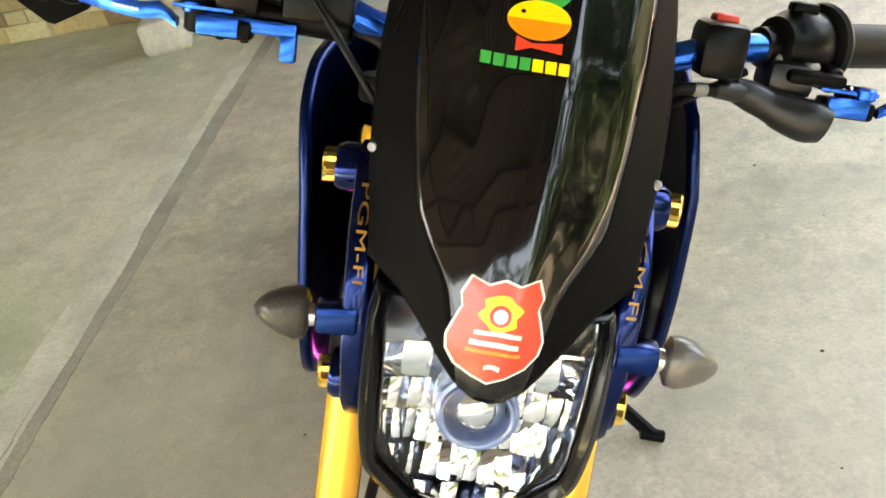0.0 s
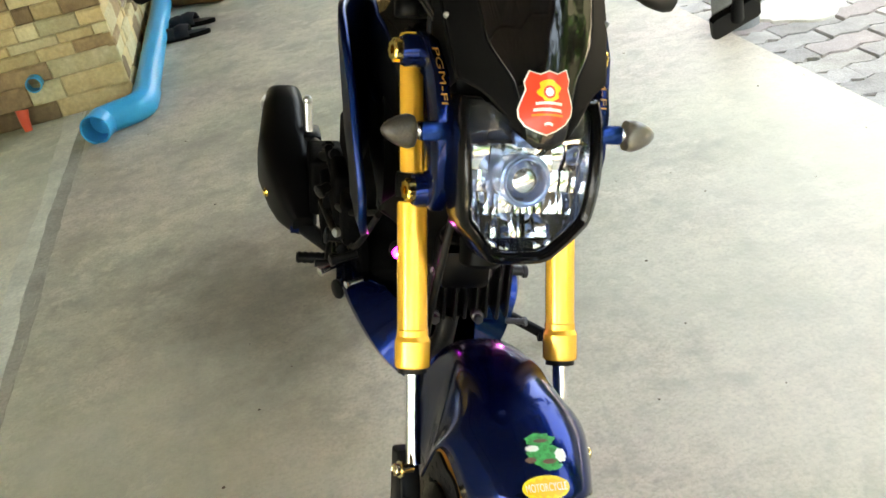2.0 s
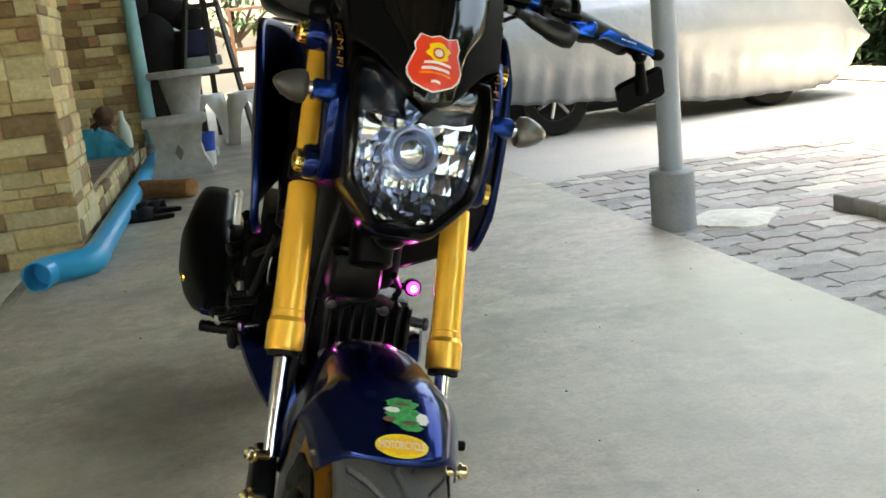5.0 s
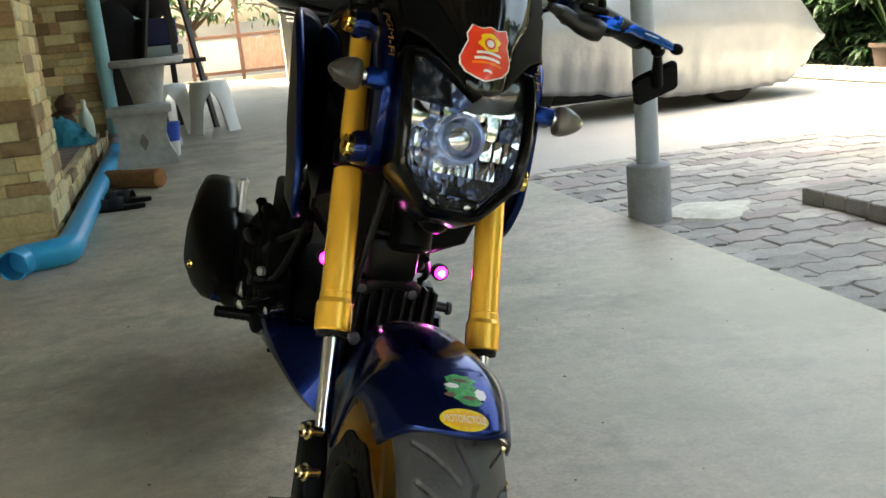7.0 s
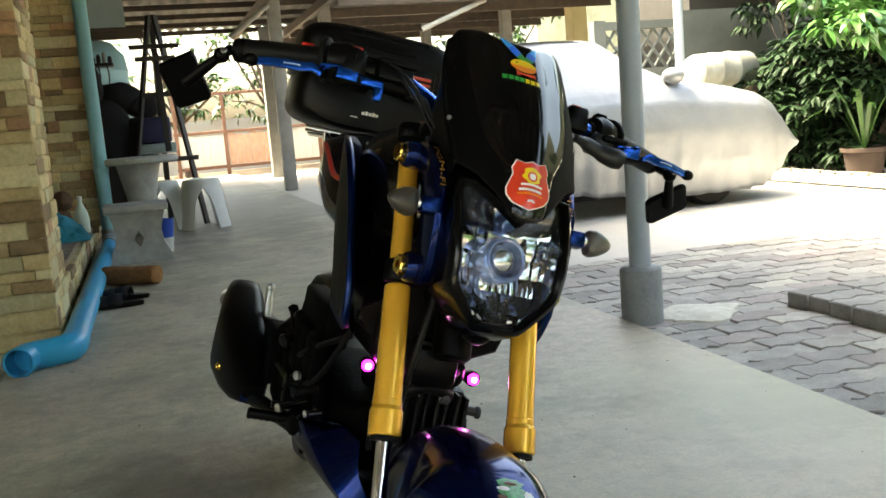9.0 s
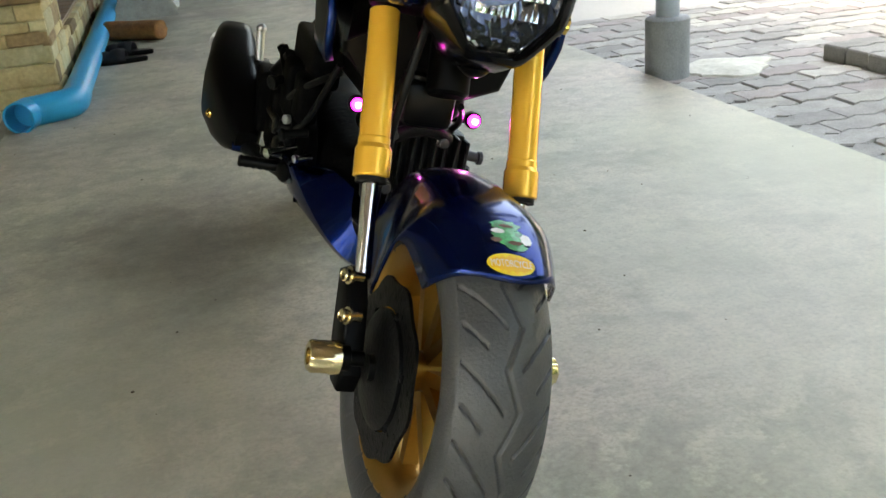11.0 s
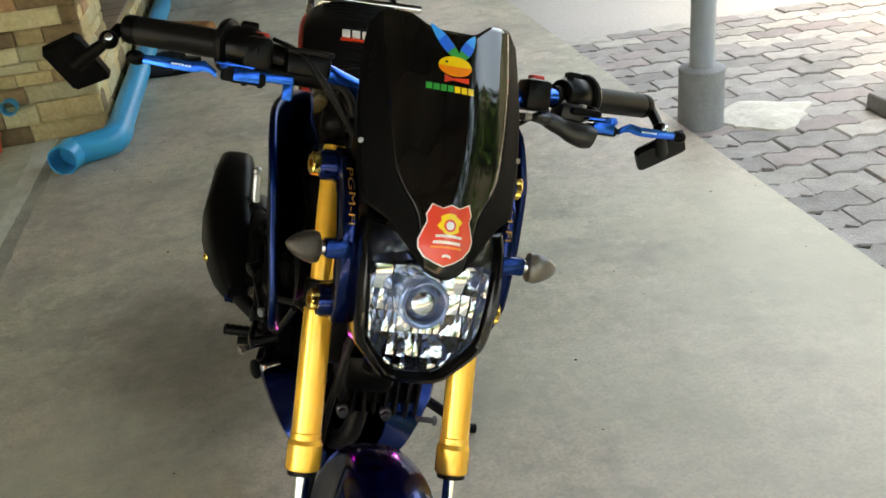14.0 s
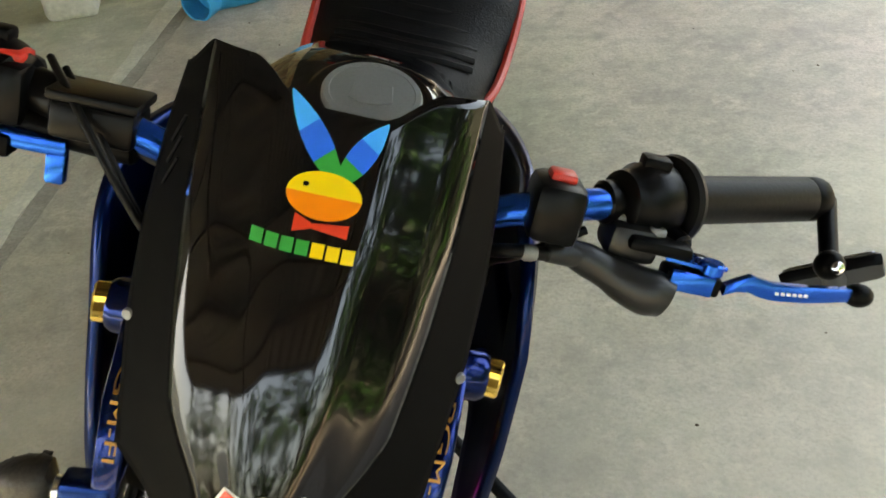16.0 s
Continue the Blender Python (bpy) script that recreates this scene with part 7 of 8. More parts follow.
def small_things():
    # shoes
    def sandal(x, y, turn, name="leather_sandal"):
        ob = thing(name, (x, y, 0), "worn dark sandal lying on the cement floor", "sandal", "pair of sandals")
        m = Matrix.Translation((x, y, 0)) @ Matrix.Rotation(radians(turn), 4, "Z")
        sole = [(0.042 * math.sin(a) * (1.0 + 0.18 * math.cos(a)), 0.135 * math.cos(a)) for a in [2 * math.pi * k / 28 for k in range(28)]]
        bm = B()
        loft(bm, [[(px_ * 0.95, py * 0.97, 0.001) for px_, py in sole], [(px_, py, 0.006) for px_, py in sole], [(px_ * 1.03, py * 1.01, 0.020) for px_, py in sole], [(px_ * 0.95, py * 0.96, 0.024) for px_, py in sole]], m)
        part("sole", bm, RUBBER, ob)
        for y0, h in ((0.065, 0.050), (0.000, 0.060)):
            bm = B()
            rows = []
            for k in range(9):
                a = math.pi * k / 8
                rows.append([(0.046 * math.cos(a), y0 + dy, 0.015 + h * math.sin(a) * (1 - abs(dy) * 4)) for dy in (-0.036, 0, 0.036)])
            loft(bm, rows, m, closed=False)
            st = part("strap", bm, FABRIC_DARK, ob, sharp=60)
            so = st.modifiers.new("thickness", "SOLIDIFY")
            so.thickness = 0.004
    sandal(-0.555, 3.80, 82)
    sandal(-0.520, 4.02, 70)
    # brown coir mat, rolled up
    bm = B()
    m = aim((-0.640, 4.62, 0.055), (-0.330, 4.40, 0.055))
    loft(bm, [[(0.052 * f * math.cos(a) * 1.15, 0.052 * f * math.sin(a), z) for a in [2 * math.pi * k / 24 for k in range(24)]] for z, f in ((0.0, 0.75), (0.01, 1.0), (0.09, 1.04), (0.18, 0.97), (0.27, 1.03), (0.365, 1.0), (0.375, 0.8))], m)
    for v in bm.verts:
        v.co += 0.006 * Vector(noise.noise_vector(v.co * 40))
    solid("rolled_mat", bm, COIR, "brown coir mat rolled up on the cement floor", "mat")
    # rough stone and a scrap of orange plastic by the porch
    bm = B()
    block(bm, (-0.090, -0.075, 0.0), (0.090, 0.075, 0.125), Matrix.Translation((-1.375, 2.705, -0.003)) @ Matrix.Rotation(radians(14), 4, "Z"), 0.025, 3)
    for v in bm.verts:
        v.co += 0.010 * Vector(noise.noise_vector(v.co * 14))
    solid("concrete_block", bm, CEMENT_LIGHT, "rough pale concrete block beside the porch", "block")
    bm = B()
    hose(bm, [(-1.20, 2.955, 0.0), (-1.20, 2.96, 0.05), (-1.197, 2.97, 0.085)], lambda t: 0.016 + 0.010 * t, seg=12)
    solid("orange_scrap", bm, ORANGE, "small scrap of orange plastic leaning on the stones", "scrap")
    # cloth heap and bottle on the porch
    bm = B()
    bmesh.ops.create_grid(bm, x_segments=40, y_segments=30, size=0.5)
    for v in bm.verts:
        x, y = v.co.x * 0.62, v.co.y * 0.5
        h = 0.17 * math.exp(-((x / 0.25) ** 4 + (y / 0.17) ** 4)) + 0.05 * noise.noise(Vector((x * 8, y * 8, 1))) + 0.05 * abs(noise.noise(Vector((x * 18, y * 18, 4))))
        edge = max(abs(v.co.x), abs(v.co.y)) / 0.5
        v.co = Vector((-1.00 + x * 0.85, 5.62 + y * 0.8, 0.194 + max(0.0, h) * (1 - ease((edge - 0.8) / 0.2))))
    solid("crumpled_cloth", bm, CLOTH_BLUE, "heap of turquoise cloth on the porch tiles", "cloth", sharp=80)
    ob = thing("plastic_bottle", (-0.808, 6.02, 0.19), "milky plastic bottle with a white cap on the porch", "bottle")
    bm = B()
    lathe(bm, [(0.036, 0.0), (0.042, 0.004), (0.042, 0.095), (0.036, 0.125), (0.014, 0.180), (0.013, 0.20)], Matrix.Translation((-0.808, 6.02, 0.192)) @ Matrix.Scale(1.2, 4), 24)
    part("body", bm, BOTTLE, ob)
    bm = B()
    lathe(bm, [(0.015, 0.198), (0.015, 0.222), (0.012, 0.224)], Matrix.Translation((-0.808, 6.02, 0.192)) @ Matrix.Scale(1.2, 4), 20)
    part("cap", bm, WHITE_PLASTIC, ob)
    ob = thing("blue_bucket", (-0.245, 5.93, 0), "small blue plastic bucket with a pale lower half", "bucket")
    bm = B()
    lathe(bm, [(0.055, 0.105), (0.070, 0.235), (0.074, 0.240), (0.068, 0.240), (0.052, 0.10)], Matrix.Translation((-0.245, 5.93, 0)), 28)
    part("rim", bm, BLUE_PLASTIC, ob)
    bm = B()
    lathe(bm, [(0.045, 0.0), (0.055, 0.11)], Matrix.Translation((-0.245, 5.93, 0)), 28)
    part("base", bm, WHITE_PLASTIC, ob)
    bm = B()
    ball(bm, (-0.955, 5.99, 0.295), 0.090, I4, (1.0, 0.8, 1.25), 18, 12)
    ball(bm, (-0.915, 5.95, 0.440), 0.070, I4, (1.0, 0.9, 1.0), 18, 12)
    for v in bm.verts:
        v.co += 0.012 * Vector(noise.noise_vector(v.co * 30))
    solid("stuffed_toy", bm, TOY_BROWN, "small dark brown stuffed toy behind the turquoise cloth", "toy")
    # water tank behind the porch
    ob = thing("water_tank", (-0.9, 11.2, 0), "pale blue upright plastic water tank", "tank")
    bm = B()
    prof = [(0.50, 0.0)]
    for k in range(10):
        prof += [(0.52, 0.1 + 0.17 * k), (0.535, 0.14 + 0.17 * k), (0.52, 0.18 + 0.17 * k)]
    prof += [(0.50, 1.86), (0.36, 2.02), (0.16, 2.08)]
    lathe(bm, prof, Matrix.Translation((-0.9, 11.2, 0)), 40)
    part("shell", bm, TANK_BLUE, ob)
    bm = B()
    lathe(bm, [(0.18, 2.06), (0.18, 2.12), (0.05, 2.14)], Matrix.Translation((-0.9, 11.2, 0)), 24)
    part("lid", bm, TANK_BLUE, ob)


def posts_and_gate():
    for x, y in ((1.60, 11.9), (1.92, 15.5), (3.35, 15.6), (4.95, 15.7), (2.48, 12.8), (5.7, 13.6)):
        bm = B()
        block(bm, (x - 0.085, y - 0.085, -0.06), (x + 0.085, y + 0.085, 2.55), I4, 0.012)
        solid("roof_post", bm, POST_PAINT, "weathered grey square roof post", "post", "roof posts")
    bm = B()
    block(bm, (6.95, 13.6, -0.1), (7.22, 13.9, 2.9), I4)
    solid("wall_yellow", bm, YELLOW_WALL, "yellowish wall end behind the car", "wall", kind="structure")
    ob = thing("yard_gate", (1.9, 18.0, 0), "rusty framed yard gate with pale and reddish board panels", "gate")
    for x in (0.35, 1.30, 2.25, 3.20, 4.15):
        bm = B()
        block(bm, (x - 0.035, 17.97, -0.06), (x + 0.035, 18.03, 1.62), I4, 0.004, 1)
        part("upright", bm, RUST, ob)
    for z in (0.12, 0.82, 1.58):
        bm = B()
        block(bm, (0.30, 17.975, z - 0.03), (4.2, 18.025, z + 0.03), I4, 0.004, 1)
        part("rail", bm, RUST, ob)
    for k, x in enumerate((0.35, 1.30, 2.25, 3.20)):
        for j in range(6):
            bm = B()
            x0 = x + 0.05 + 0.145 * j
            block(bm, (x0, 17.99, 0.16), (x0 + 0.135, 18.01, 0.78 - 0.02 * (j % 3)), I4, 0.002, 1)
            part("board", bm, BOARD if k in (1, 3) else WALL_WHITE, ob)


def covered_car():
    # small sedan under a silver cover; its nose points right
    ob = thing("covered_car", (2.9, 5.55, -0.06), "small sedan under a wrinkled silver car cover on the driveway", "car")
    yn, yf = 4.75, 6.40
    xs = [0.62, 0.66, 0.75, 0.95, 1.15, 1.4, 1.7, 2.0, 2.3, 2.6, 2.9, 3.04, 3.12, 3.20, 3.30, 3.42, 3.55, 3.75, 3.95, 4.15, 4.28, 4.38, 4.46, 4.53, 4.57, 4.60]
    top = [(0.62, 0.50), (0.75, 0.80), (0.95, 0.92), (1.2, 1.12), (1.5, 1.27), (2.0, 1.315), (2.8, 1.33), (3.05, 1.29), (3.18, 1.18), (3.40, 0.98), (3.55, 0.950), (3.9, 0.90), (4.16, 0.83), (4.38, 0.75), (4.53, 0.62), (4.60, 0.44)]
    hem = [(0.62, 0.22), (2.0, 0.17), (2.5, 0.14), (2.9, 0.09), (3.25, 0.04), (3.6, 0.035), (4.12, 0.045), (4.32, 0.07), (4.47, 0.18), (4.60, 0.34)]
    bm = B()
    rings = []
    for x in xs:
        t, h = lerp(x, top), lerp(x, hem)
        belt = min(t - 0.005, lerp(x, [(0.62, 0.45), (1.0, 0.86), (3.2, 0.90), (3.8, 0.86), (4.16, 0.79), (4.42, 0.68), (4.60, 0.41)]))
        ins = 0.30 * ease((t - 0.95) / 0.3)
        taper = 0.16 * ease((x - 4.1) / 0.5) + 0.22 * ease((0.95 - x) / 0.3)
        half = [(yn + 0.10 + taper, h), (yn + 0.02 + taper, h + (belt - h) * 0.30), (yn + taper, h + (belt - h) * 0.62), (yn + 0.03 + taper, h + (belt - h) * 0.88), (yn + 0.08 + taper * 1.05, belt),
                (yn + 0.12 + ins * 0.55 + taper, belt + (t - belt) * 0.45), (yn + 0.20 + ins + taper, belt + (t - belt) * 0.88), (yn + 0.32 + ins + taper, t), (yn + 0.60 + taper * 0.6, t + 0.012)]
        mid = yn + (yf - yn) / 2
        fine = []
        for a, b in zip(half, half[1:]):
            for k in range(5):
                fine.append((a[0] + (b[0] - a[0]) * k / 5, a[1] + (b[1] - a[1]) * k / 5))
        fine.append(half[-1])
        ring = [(x, y, z) for y, z in fine] + [(x, 2 * mid - y, z) for y, z in reversed(fine)]
        rings.append(ring)
    # finer along the length
    dense = []
    for a, b in zip(rings, rings[1:]):
        n = max(1, int((b[0][0] - a[0][0]) / 0.035))
        for k in range(n):
            dense.append([tuple(Vector(p).lerp(Vector(q), k / n)) for p, q in zip(a, b)])
    dense.append(rings[-1])
    loft(bm, dense, closed=False)
    bm.faces.new(list(reversed([v for v in bm.verts][-len(rings[0]):])))
    bmesh.ops.recalc_face_normals(bm, faces=bm.faces[:])
    bm.normal_update()
    for v in bm.verts:
        if v.co.x < 2.3:
            v.co.x = 2.3 - (2.3 - v.co.x) * 0.56
    for v in bm.verts:
        z = v.co.z
        low = ease((0.55 - z) / 0.4)
        drape = noise.noise(Vector((v.co.x * 9, v.co.y * 3, z * 1.2))) * 0.034 * (0.08 + low) + 0.010 * noise.noise(v.co * 3.1) + 0.003 * noise.noise(v.co * 11) + 0.014 * math.sin(v.co.x * 42 + 3 * math.sin(z * 5)) * low
        v.co += v.normal * drape
    bmesh.ops.smooth_vert(bm, verts=bm.verts[:], factor=0.3, use_axis_x=True, use_axis_y=True, use_axis_z=True)
    cov = part("cover", bm, COVER, ob, "wrinkled silver car cover", sharp=80)
    so = cov.modifiers.new("thickness", "SOLIDIFY")
    so.thickness = 0.003
    bm = B()
    ball(bm, (3.42, 4.86, 0.985), 0.085, I4, (1.1, 0.8, 0.75), 20, 12)
    part("mirror_bulge", bm, COVER, ob)
    for x in (3.78, 2.03):
        for y in (5.03, 6.05):
            m = Matrix.Translation((x, y, 0.215)) @ Matrix.Rotation(math.pi / 2, 4, "X")
            bm = B()
            lathe(bm, [(0.16, -0.08), (0.25, -0.09), (0.272, -0.06), (0.275, 0.0), (0.272, 0.06), (0.25, 0.09), (0.16, 0.08)], m, 40)
            wh = part("wheel", bm, RUBBER, ob, "black car tyre")
            bm = B()
            lathe(bm, [(0.165, 0.06), (0.165, 0.082), (0.15, 0.07), (0.05, 0.075), (0.02, 0.09)], m, 32)
            for k in range(7):
                a = 2 * math.pi * k / 7
                rod(bm, (0.03 * math.cos(a), 0.03 * math.sin(a), 0.078), (0.15 * math.cos(a), 0.15 * math.sin(a), 0.078), 0.014, m=m, seg=8)
            part("rim", bm, ALU, wh)
    bm = B()
    block(bm, (1.6, 4.95, 0.08), (4.3, 6.2, 0.34), I4, 0.03)
    part("underbody", bm, BLACK_PLASTIC, ob)
    ob.location += Vector((0.19, 0.33, 0))


def barrel():
    ob = thing("white_barrel", (5.65, 7.5, 0.0), "stained white barrel lying on a timber stand, shade put into its grey", "barrel")
    bm = B()
    m = aim((5.22, 7.4, 1.05), (6.10, 7.65, 1.07))
    lathe(bm, [(0.13, 0.0), (0.17, 0.02), (0.185, 0.06), (0.185, 0.27), (0.192, 0.28), (0.192, 0.31), (0.185, 0.32), (0.185, 0.55), (0.192, 0.56), (0.192, 0.59), (0.185, 0.60), (0.18, 0.86), (0.15, 0.91)], m, 36)
    part("drum", bm, BARREL, ob)
    for x in (5.35, 5.95):
        bm = B()
        block(bm, (x - 0.04, 7.35, -0.06), (x + 0.04, 7.75, 0.87), I4, 0.005)
        part("stand", bm, TIMBER, ob)


pipe_done = drain()
table_set()
plastic_stool(0.13, 7.42)
plastic_stool(-0.22, 7.62)
a_frame()
small_things()
posts_and_gate()
covered_car()
barrel()

# ---------------------------------------------------------------- plants
def leaf_mesh(verts, faces, p, d, up, length, width, droop):
    """One folded leaf from p along d."""
    d = d.normalized()
    side = d.cross(up).normalized()
    up = side.cross(d)
    i = len(verts)
    for t, w, z in ((0.0, 0.10, 0.0), (0.35, 1.0, 0.04), (0.70, 0.80, -0.02), (1.0, 0.03, -0.12)):
        c = p + d * length * t + up * length * (z - droop * t * t)
        verts += [c + side * width * 0.5 * w + up * width * 0.14 * w, c, c - side * width * 0.5 * w + up * width * 0.14 * w]
    for k in range(3):
        a = i + 3 * k
        faces += [(a, a + 1, a + 4, a + 3), (a + 1, a + 2, a + 5, a + 4)]


def plant(name, base, spots, leaf, label, category, material, stem=BARK, seed=1, palmate=6, spread=1.0, trunk=0.05):
    """A shrub or tree: a trunk with limbs to clumps of leaves. spots: (centre, radius, sprays)."""
    rnd = random.Random(seed)
    ob = thing(name, base, label, category)
    bm = B()
    base = Vector(base)
    tips = [Vector(c) for c, r, n in spots]
    crown_mid = sum(tips, Vector()) / len(tips)
    fork_at = base.lerp(crown_mid, 0.45)
    hose(bm, [base - Vector((0, 0, 0.05)), base.lerp(fork_at, 0.5) + Vector((0.04, 0.03, 0)), fork_at], lambda t: trunk * (1.15 - 0.45 * t), seg=10)
    for q in tips:
        hose(bm, [fork_at, fork_at.lerp(q, 0.5) + Vector((rnd.uniform(-0.1, 0.1), rnd.uniform(-0.1, 0.1), 0.08)), q], lambda t: trunk * (0.55 - 0.42 * t), seg=7, steps=4)
    part("trunk", bm, stem, ob)
    verts, faces = [], []
    for c, r, n in spots:
        for _ in range(n):
            a, b = rnd.uniform(0, 2 * math.pi), math.acos(rnd.uniform(-0.8, 1))
            rr = r * rnd.uniform(0.35, 1.0) ** 0.6
            d = Vector((math.cos(a) * math.sin(b), math.sin(a) * math.sin(b), math.cos(b) * 0.8))
            p = Vector(c) + d * rr
            up = Vector((rnd.uniform(-0.4, 0.4), rnd.uniform(-0.4, 0.4), 1))
            a0 = rnd.uniform(0, 6.28)
            for k in range(palmate):
                ang = a0 + 2 * math.pi * k / palmate + rnd.uniform(-0.2, 0.2)
                e = Vector((math.cos(ang), math.sin(ang), rnd.uniform(-0.25, 0.35))) * spread + d * 0.5
                ll = leaf * rnd.uniform(0.7, 1.2)
                leaf_mesh(verts, faces, p, e, up, ll, ll * 0.36, 0.25 + rnd.random() * 0.3)
    me = bpy.data.meshes.new("crown")
    me.from_pydata([tuple(v) for v in verts], [], faces)
    me.polygons.foreach_set("use_smooth", [True] * len(me.polygons))
    me.materials.append(material)
    crown = new("crown", me)
    crown.parent = ob
    crown.matrix_parent_inverse = BASE[ob.name]
    return ob


def blobs(x0, x1, y0, y1, z0, z1, n, r, sprays, seed):
    rnd = random.Random(seed)
    return [((rnd.uniform(x0, x1), rnd.uniform(y0, y1), rnd.uniform(z0, z1)), r * rnd.uniform(0.7, 1.2), sprays) for _ in range(n)]


plant("umbrella_shrub", (6.5, 6.7, -0.1), blobs(5.65, 8.1, 5.7, 7.0, 0.98, 1.82, 24, 0.30, 15, 2), 0.20, "broad-leaved shrub leaning over the driveway, green raised as if sunlit", "shrub", LEAF_SUN, seed=2, trunk=0.014)
plant("garden_shrub", (6.3, 7.8, -0.1), blobs(6.05, 9.4, 7.0, 9.0, 0.1, 2.9, 50, 0.46, 46, 4), 0.17, "dense garden shrub by the white wall, shade put into its leaf colour", "shrub", LEAF_SHADED, seed=4, trunk=0.012)
plant("low_shrub", (6.2, 6.3, -0.1), blobs(5.95, 8.7, 5.6, 7.3, 0.0, 1.25, 44, 0.30, 40, 6), 0.14, "low leafy bush along the kerb, shade put into its leaf colour", "shrub", LEAF_SHADED, seed=6, trunk=0.01)
plant("driveway_tree", (7.6, 3.6, -0.1), blobs(6.4, 9.0, 2.2, 5.4, 1.2, 3.6, 18, 0.50, 18, 9), 0.19, "green garden tree beside the driveway", "tree", LEAF, seed=9, trunk=0.09)
# unseen trees added to darken the right-hand sky and its reflections
for k, (x, y) in enumerate(((5.6, -0.9), (5.2, -3.4), (5.8, -6.0))):
    plant("blocking_tree", (x, y, -0.1), blobs(x - 1.0, x + 1.6, y - 1.3, y + 1.3, 0.4, 4.6, 36, 0.60, 24, 60 + k), 0.24, "unseen green tree added beside the paved yard to block sky", "tree", LEAF, seed=60 + k, trunk=0.08)
for k, (x, y) in enumerate(((0.6, 20.0), (2.6, 20.2), (4.8, 19.6), (7.6, 18.8), (-1.6, 19.2))):
    plant("yard_tree", (x, y, -0.1), blobs(x - 1.2, x + 1.2, y - 0.8, y + 0.8, 1.2, 3.6, 12, 0.55, 14, 20 + k), 0.22, "sunlit green tree behind the yard gate", "tree", LEAF, seed=20 + k, trunk=0.08)
for k in range(7):
    x = -8.5 + 3.0 * k
    y = -10.5 - 1.2 * (k % 2)
    plant("street_tree", (x, y, -0.1), blobs(x - 1.8, x + 1.8, y - 1.0, y + 1.0, 0.5, 5.2, 22, 0.85, 17, 40 + k), 0.30, "green tree across the open front of the carport", "tree", LEAF, seed=40 + k, trunk=0.12)


def potted():
    ob = thing("potted_plant", (6.08, 5.92, -0.06), "arching green plant in a brown clay pot beside the driveway", "potted plant")
    bm = B()
    lathe(bm, [(0.13, -0.06), (0.15, -0.05), (0.19, 0.17), (0.215, 0.18), (0.215, 0.215), (0.195, 0.215), (0.19, 0.19), (0.02, 0.18)], Matrix.Translation((6.08, 5.92, 0)), 32)
    part("pot", bm, CLAY, ob, "brown clay pot")
    rnd = random.Random(12)
    for k in range(16):
        a = rnd.uniform(0, 6.28)
        r = rnd.uniform(0.25, 0.6)
        h = rnd.uniform(0.35, 0.85)
        verts, faces = [], []
        p0, p1 = Vector((6.08, 5.92, 0.18)), Vector((6.08 + r * math.cos(a), 5.92 + r * math.sin(a), 0.2 + h * 0.8))
        mid = p0.lerp(p1, 0.5) + Vector((0, 0, 0.25))
        line = smooth_line([p0, mid, p1], 6)
        side = Vector((-math.sin(a), math.cos(a), 0)) * 0.022
        for i, q in enumerate(line):
            f = math.sin(math.pi * min(0.98, 0.12 + 0.86 * i / (len(line) - 1)))
            verts += [q + side * f, q + Vector((0, 0, -0.006)), q - side * f]
        for i in range(len(line) - 1):
            faces += [(3 * i, 3 * i + 1, 3 * i + 4, 3 * i + 3), (3 * i + 1, 3 * i + 2, 3 * i + 5, 3 * i + 4)]
        me = bpy.data.meshes.new("frond")
        me.from_pydata([tuple(v) for v in verts], [], faces)
        me.materials.append(LEAF)
        o = new("frond", me)
        o.parent, o.matrix_parent_inverse = ob, BASE[ob.name]


potted()

# ---------------------------------------------------------------- stones, tiles and paving blocks
def chamfered(name, material, c=0.12):
    """A unit block with a worn front (towards -y)."""
    me = bpy.data.meshes.new(name)
    v = [(-0.5, 0.5, -0.5), (0.5, 0.5, -0.5), (0.5, 0.5, 0.5), (-0.5, 0.5, 0.5), (-0.5, -0.30, -0.5), (0.5, -0.30, -0.5), (0.5, -0.30, 0.5), (-0.5, -0.30, 0.5),
         (-0.47, -0.5, -0.5 + c), (0.47, -0.46, -0.5 + c), (0.47, -0.5, 0.5 - c), (-0.47, -0.44, 0.5 - c)]
    f = [(0, 1, 5, 4), (1, 2, 6, 5), (2, 3, 7, 6), (3, 0, 4, 7), (4, 5, 9, 8), (5, 6, 10, 9), (6, 7, 11, 10), (7, 4, 8, 11), (8, 9, 10, 11)]
    me.from_pydata(v, [], f)
    me.materials.append(material)
    return me


STONES = [chamfered("stone", m) for m in (STONE, STONE_PALE, STONE_DARK, STONE, STONE, STONE_RUST, STONE_PALE, STONE_DARK, STONE)]


def clad(parent, origin, along, out, length, z0, z1, course, seed, lengths=(0.07, 0.30), depth=0.030):
    """Courses of split stone on one face. along: direction of the courses, out: outwards."""
    rnd = random.Random(seed)
    along, out = Vector(along), Vector(out)
    z = z0
    while z < z1 - 0.01:
        h = min(course * rnd.choice((0.62, 0.8, 0.95, 1.1, 1.3)), z1 - z)
        s = 0.0
        while s < length - 0.005:
            w = rnd.uniform(*lengths)
            if length - s - w < 0.05:
                w = length - s
            ob = new("stone", rnd.choice(STONES))
            proud = rnd.uniform(0.0, 0.010)
            c = Vector(origin) + along * (s + w / 2) + out * (depth / 2 - 0.004 + proud / 2)
            c.z = z + h / 2
            m = Matrix((along, -out, (0, 0, 1))).transposed().to_4x4()
            ob.matrix_basis = Matrix.Translation(c) @ m @ Matrix.Diagonal((w - 0.0015, depth + proud, h - 0.0015, 1))
            ob.parent = parent
            s += w
        z += h


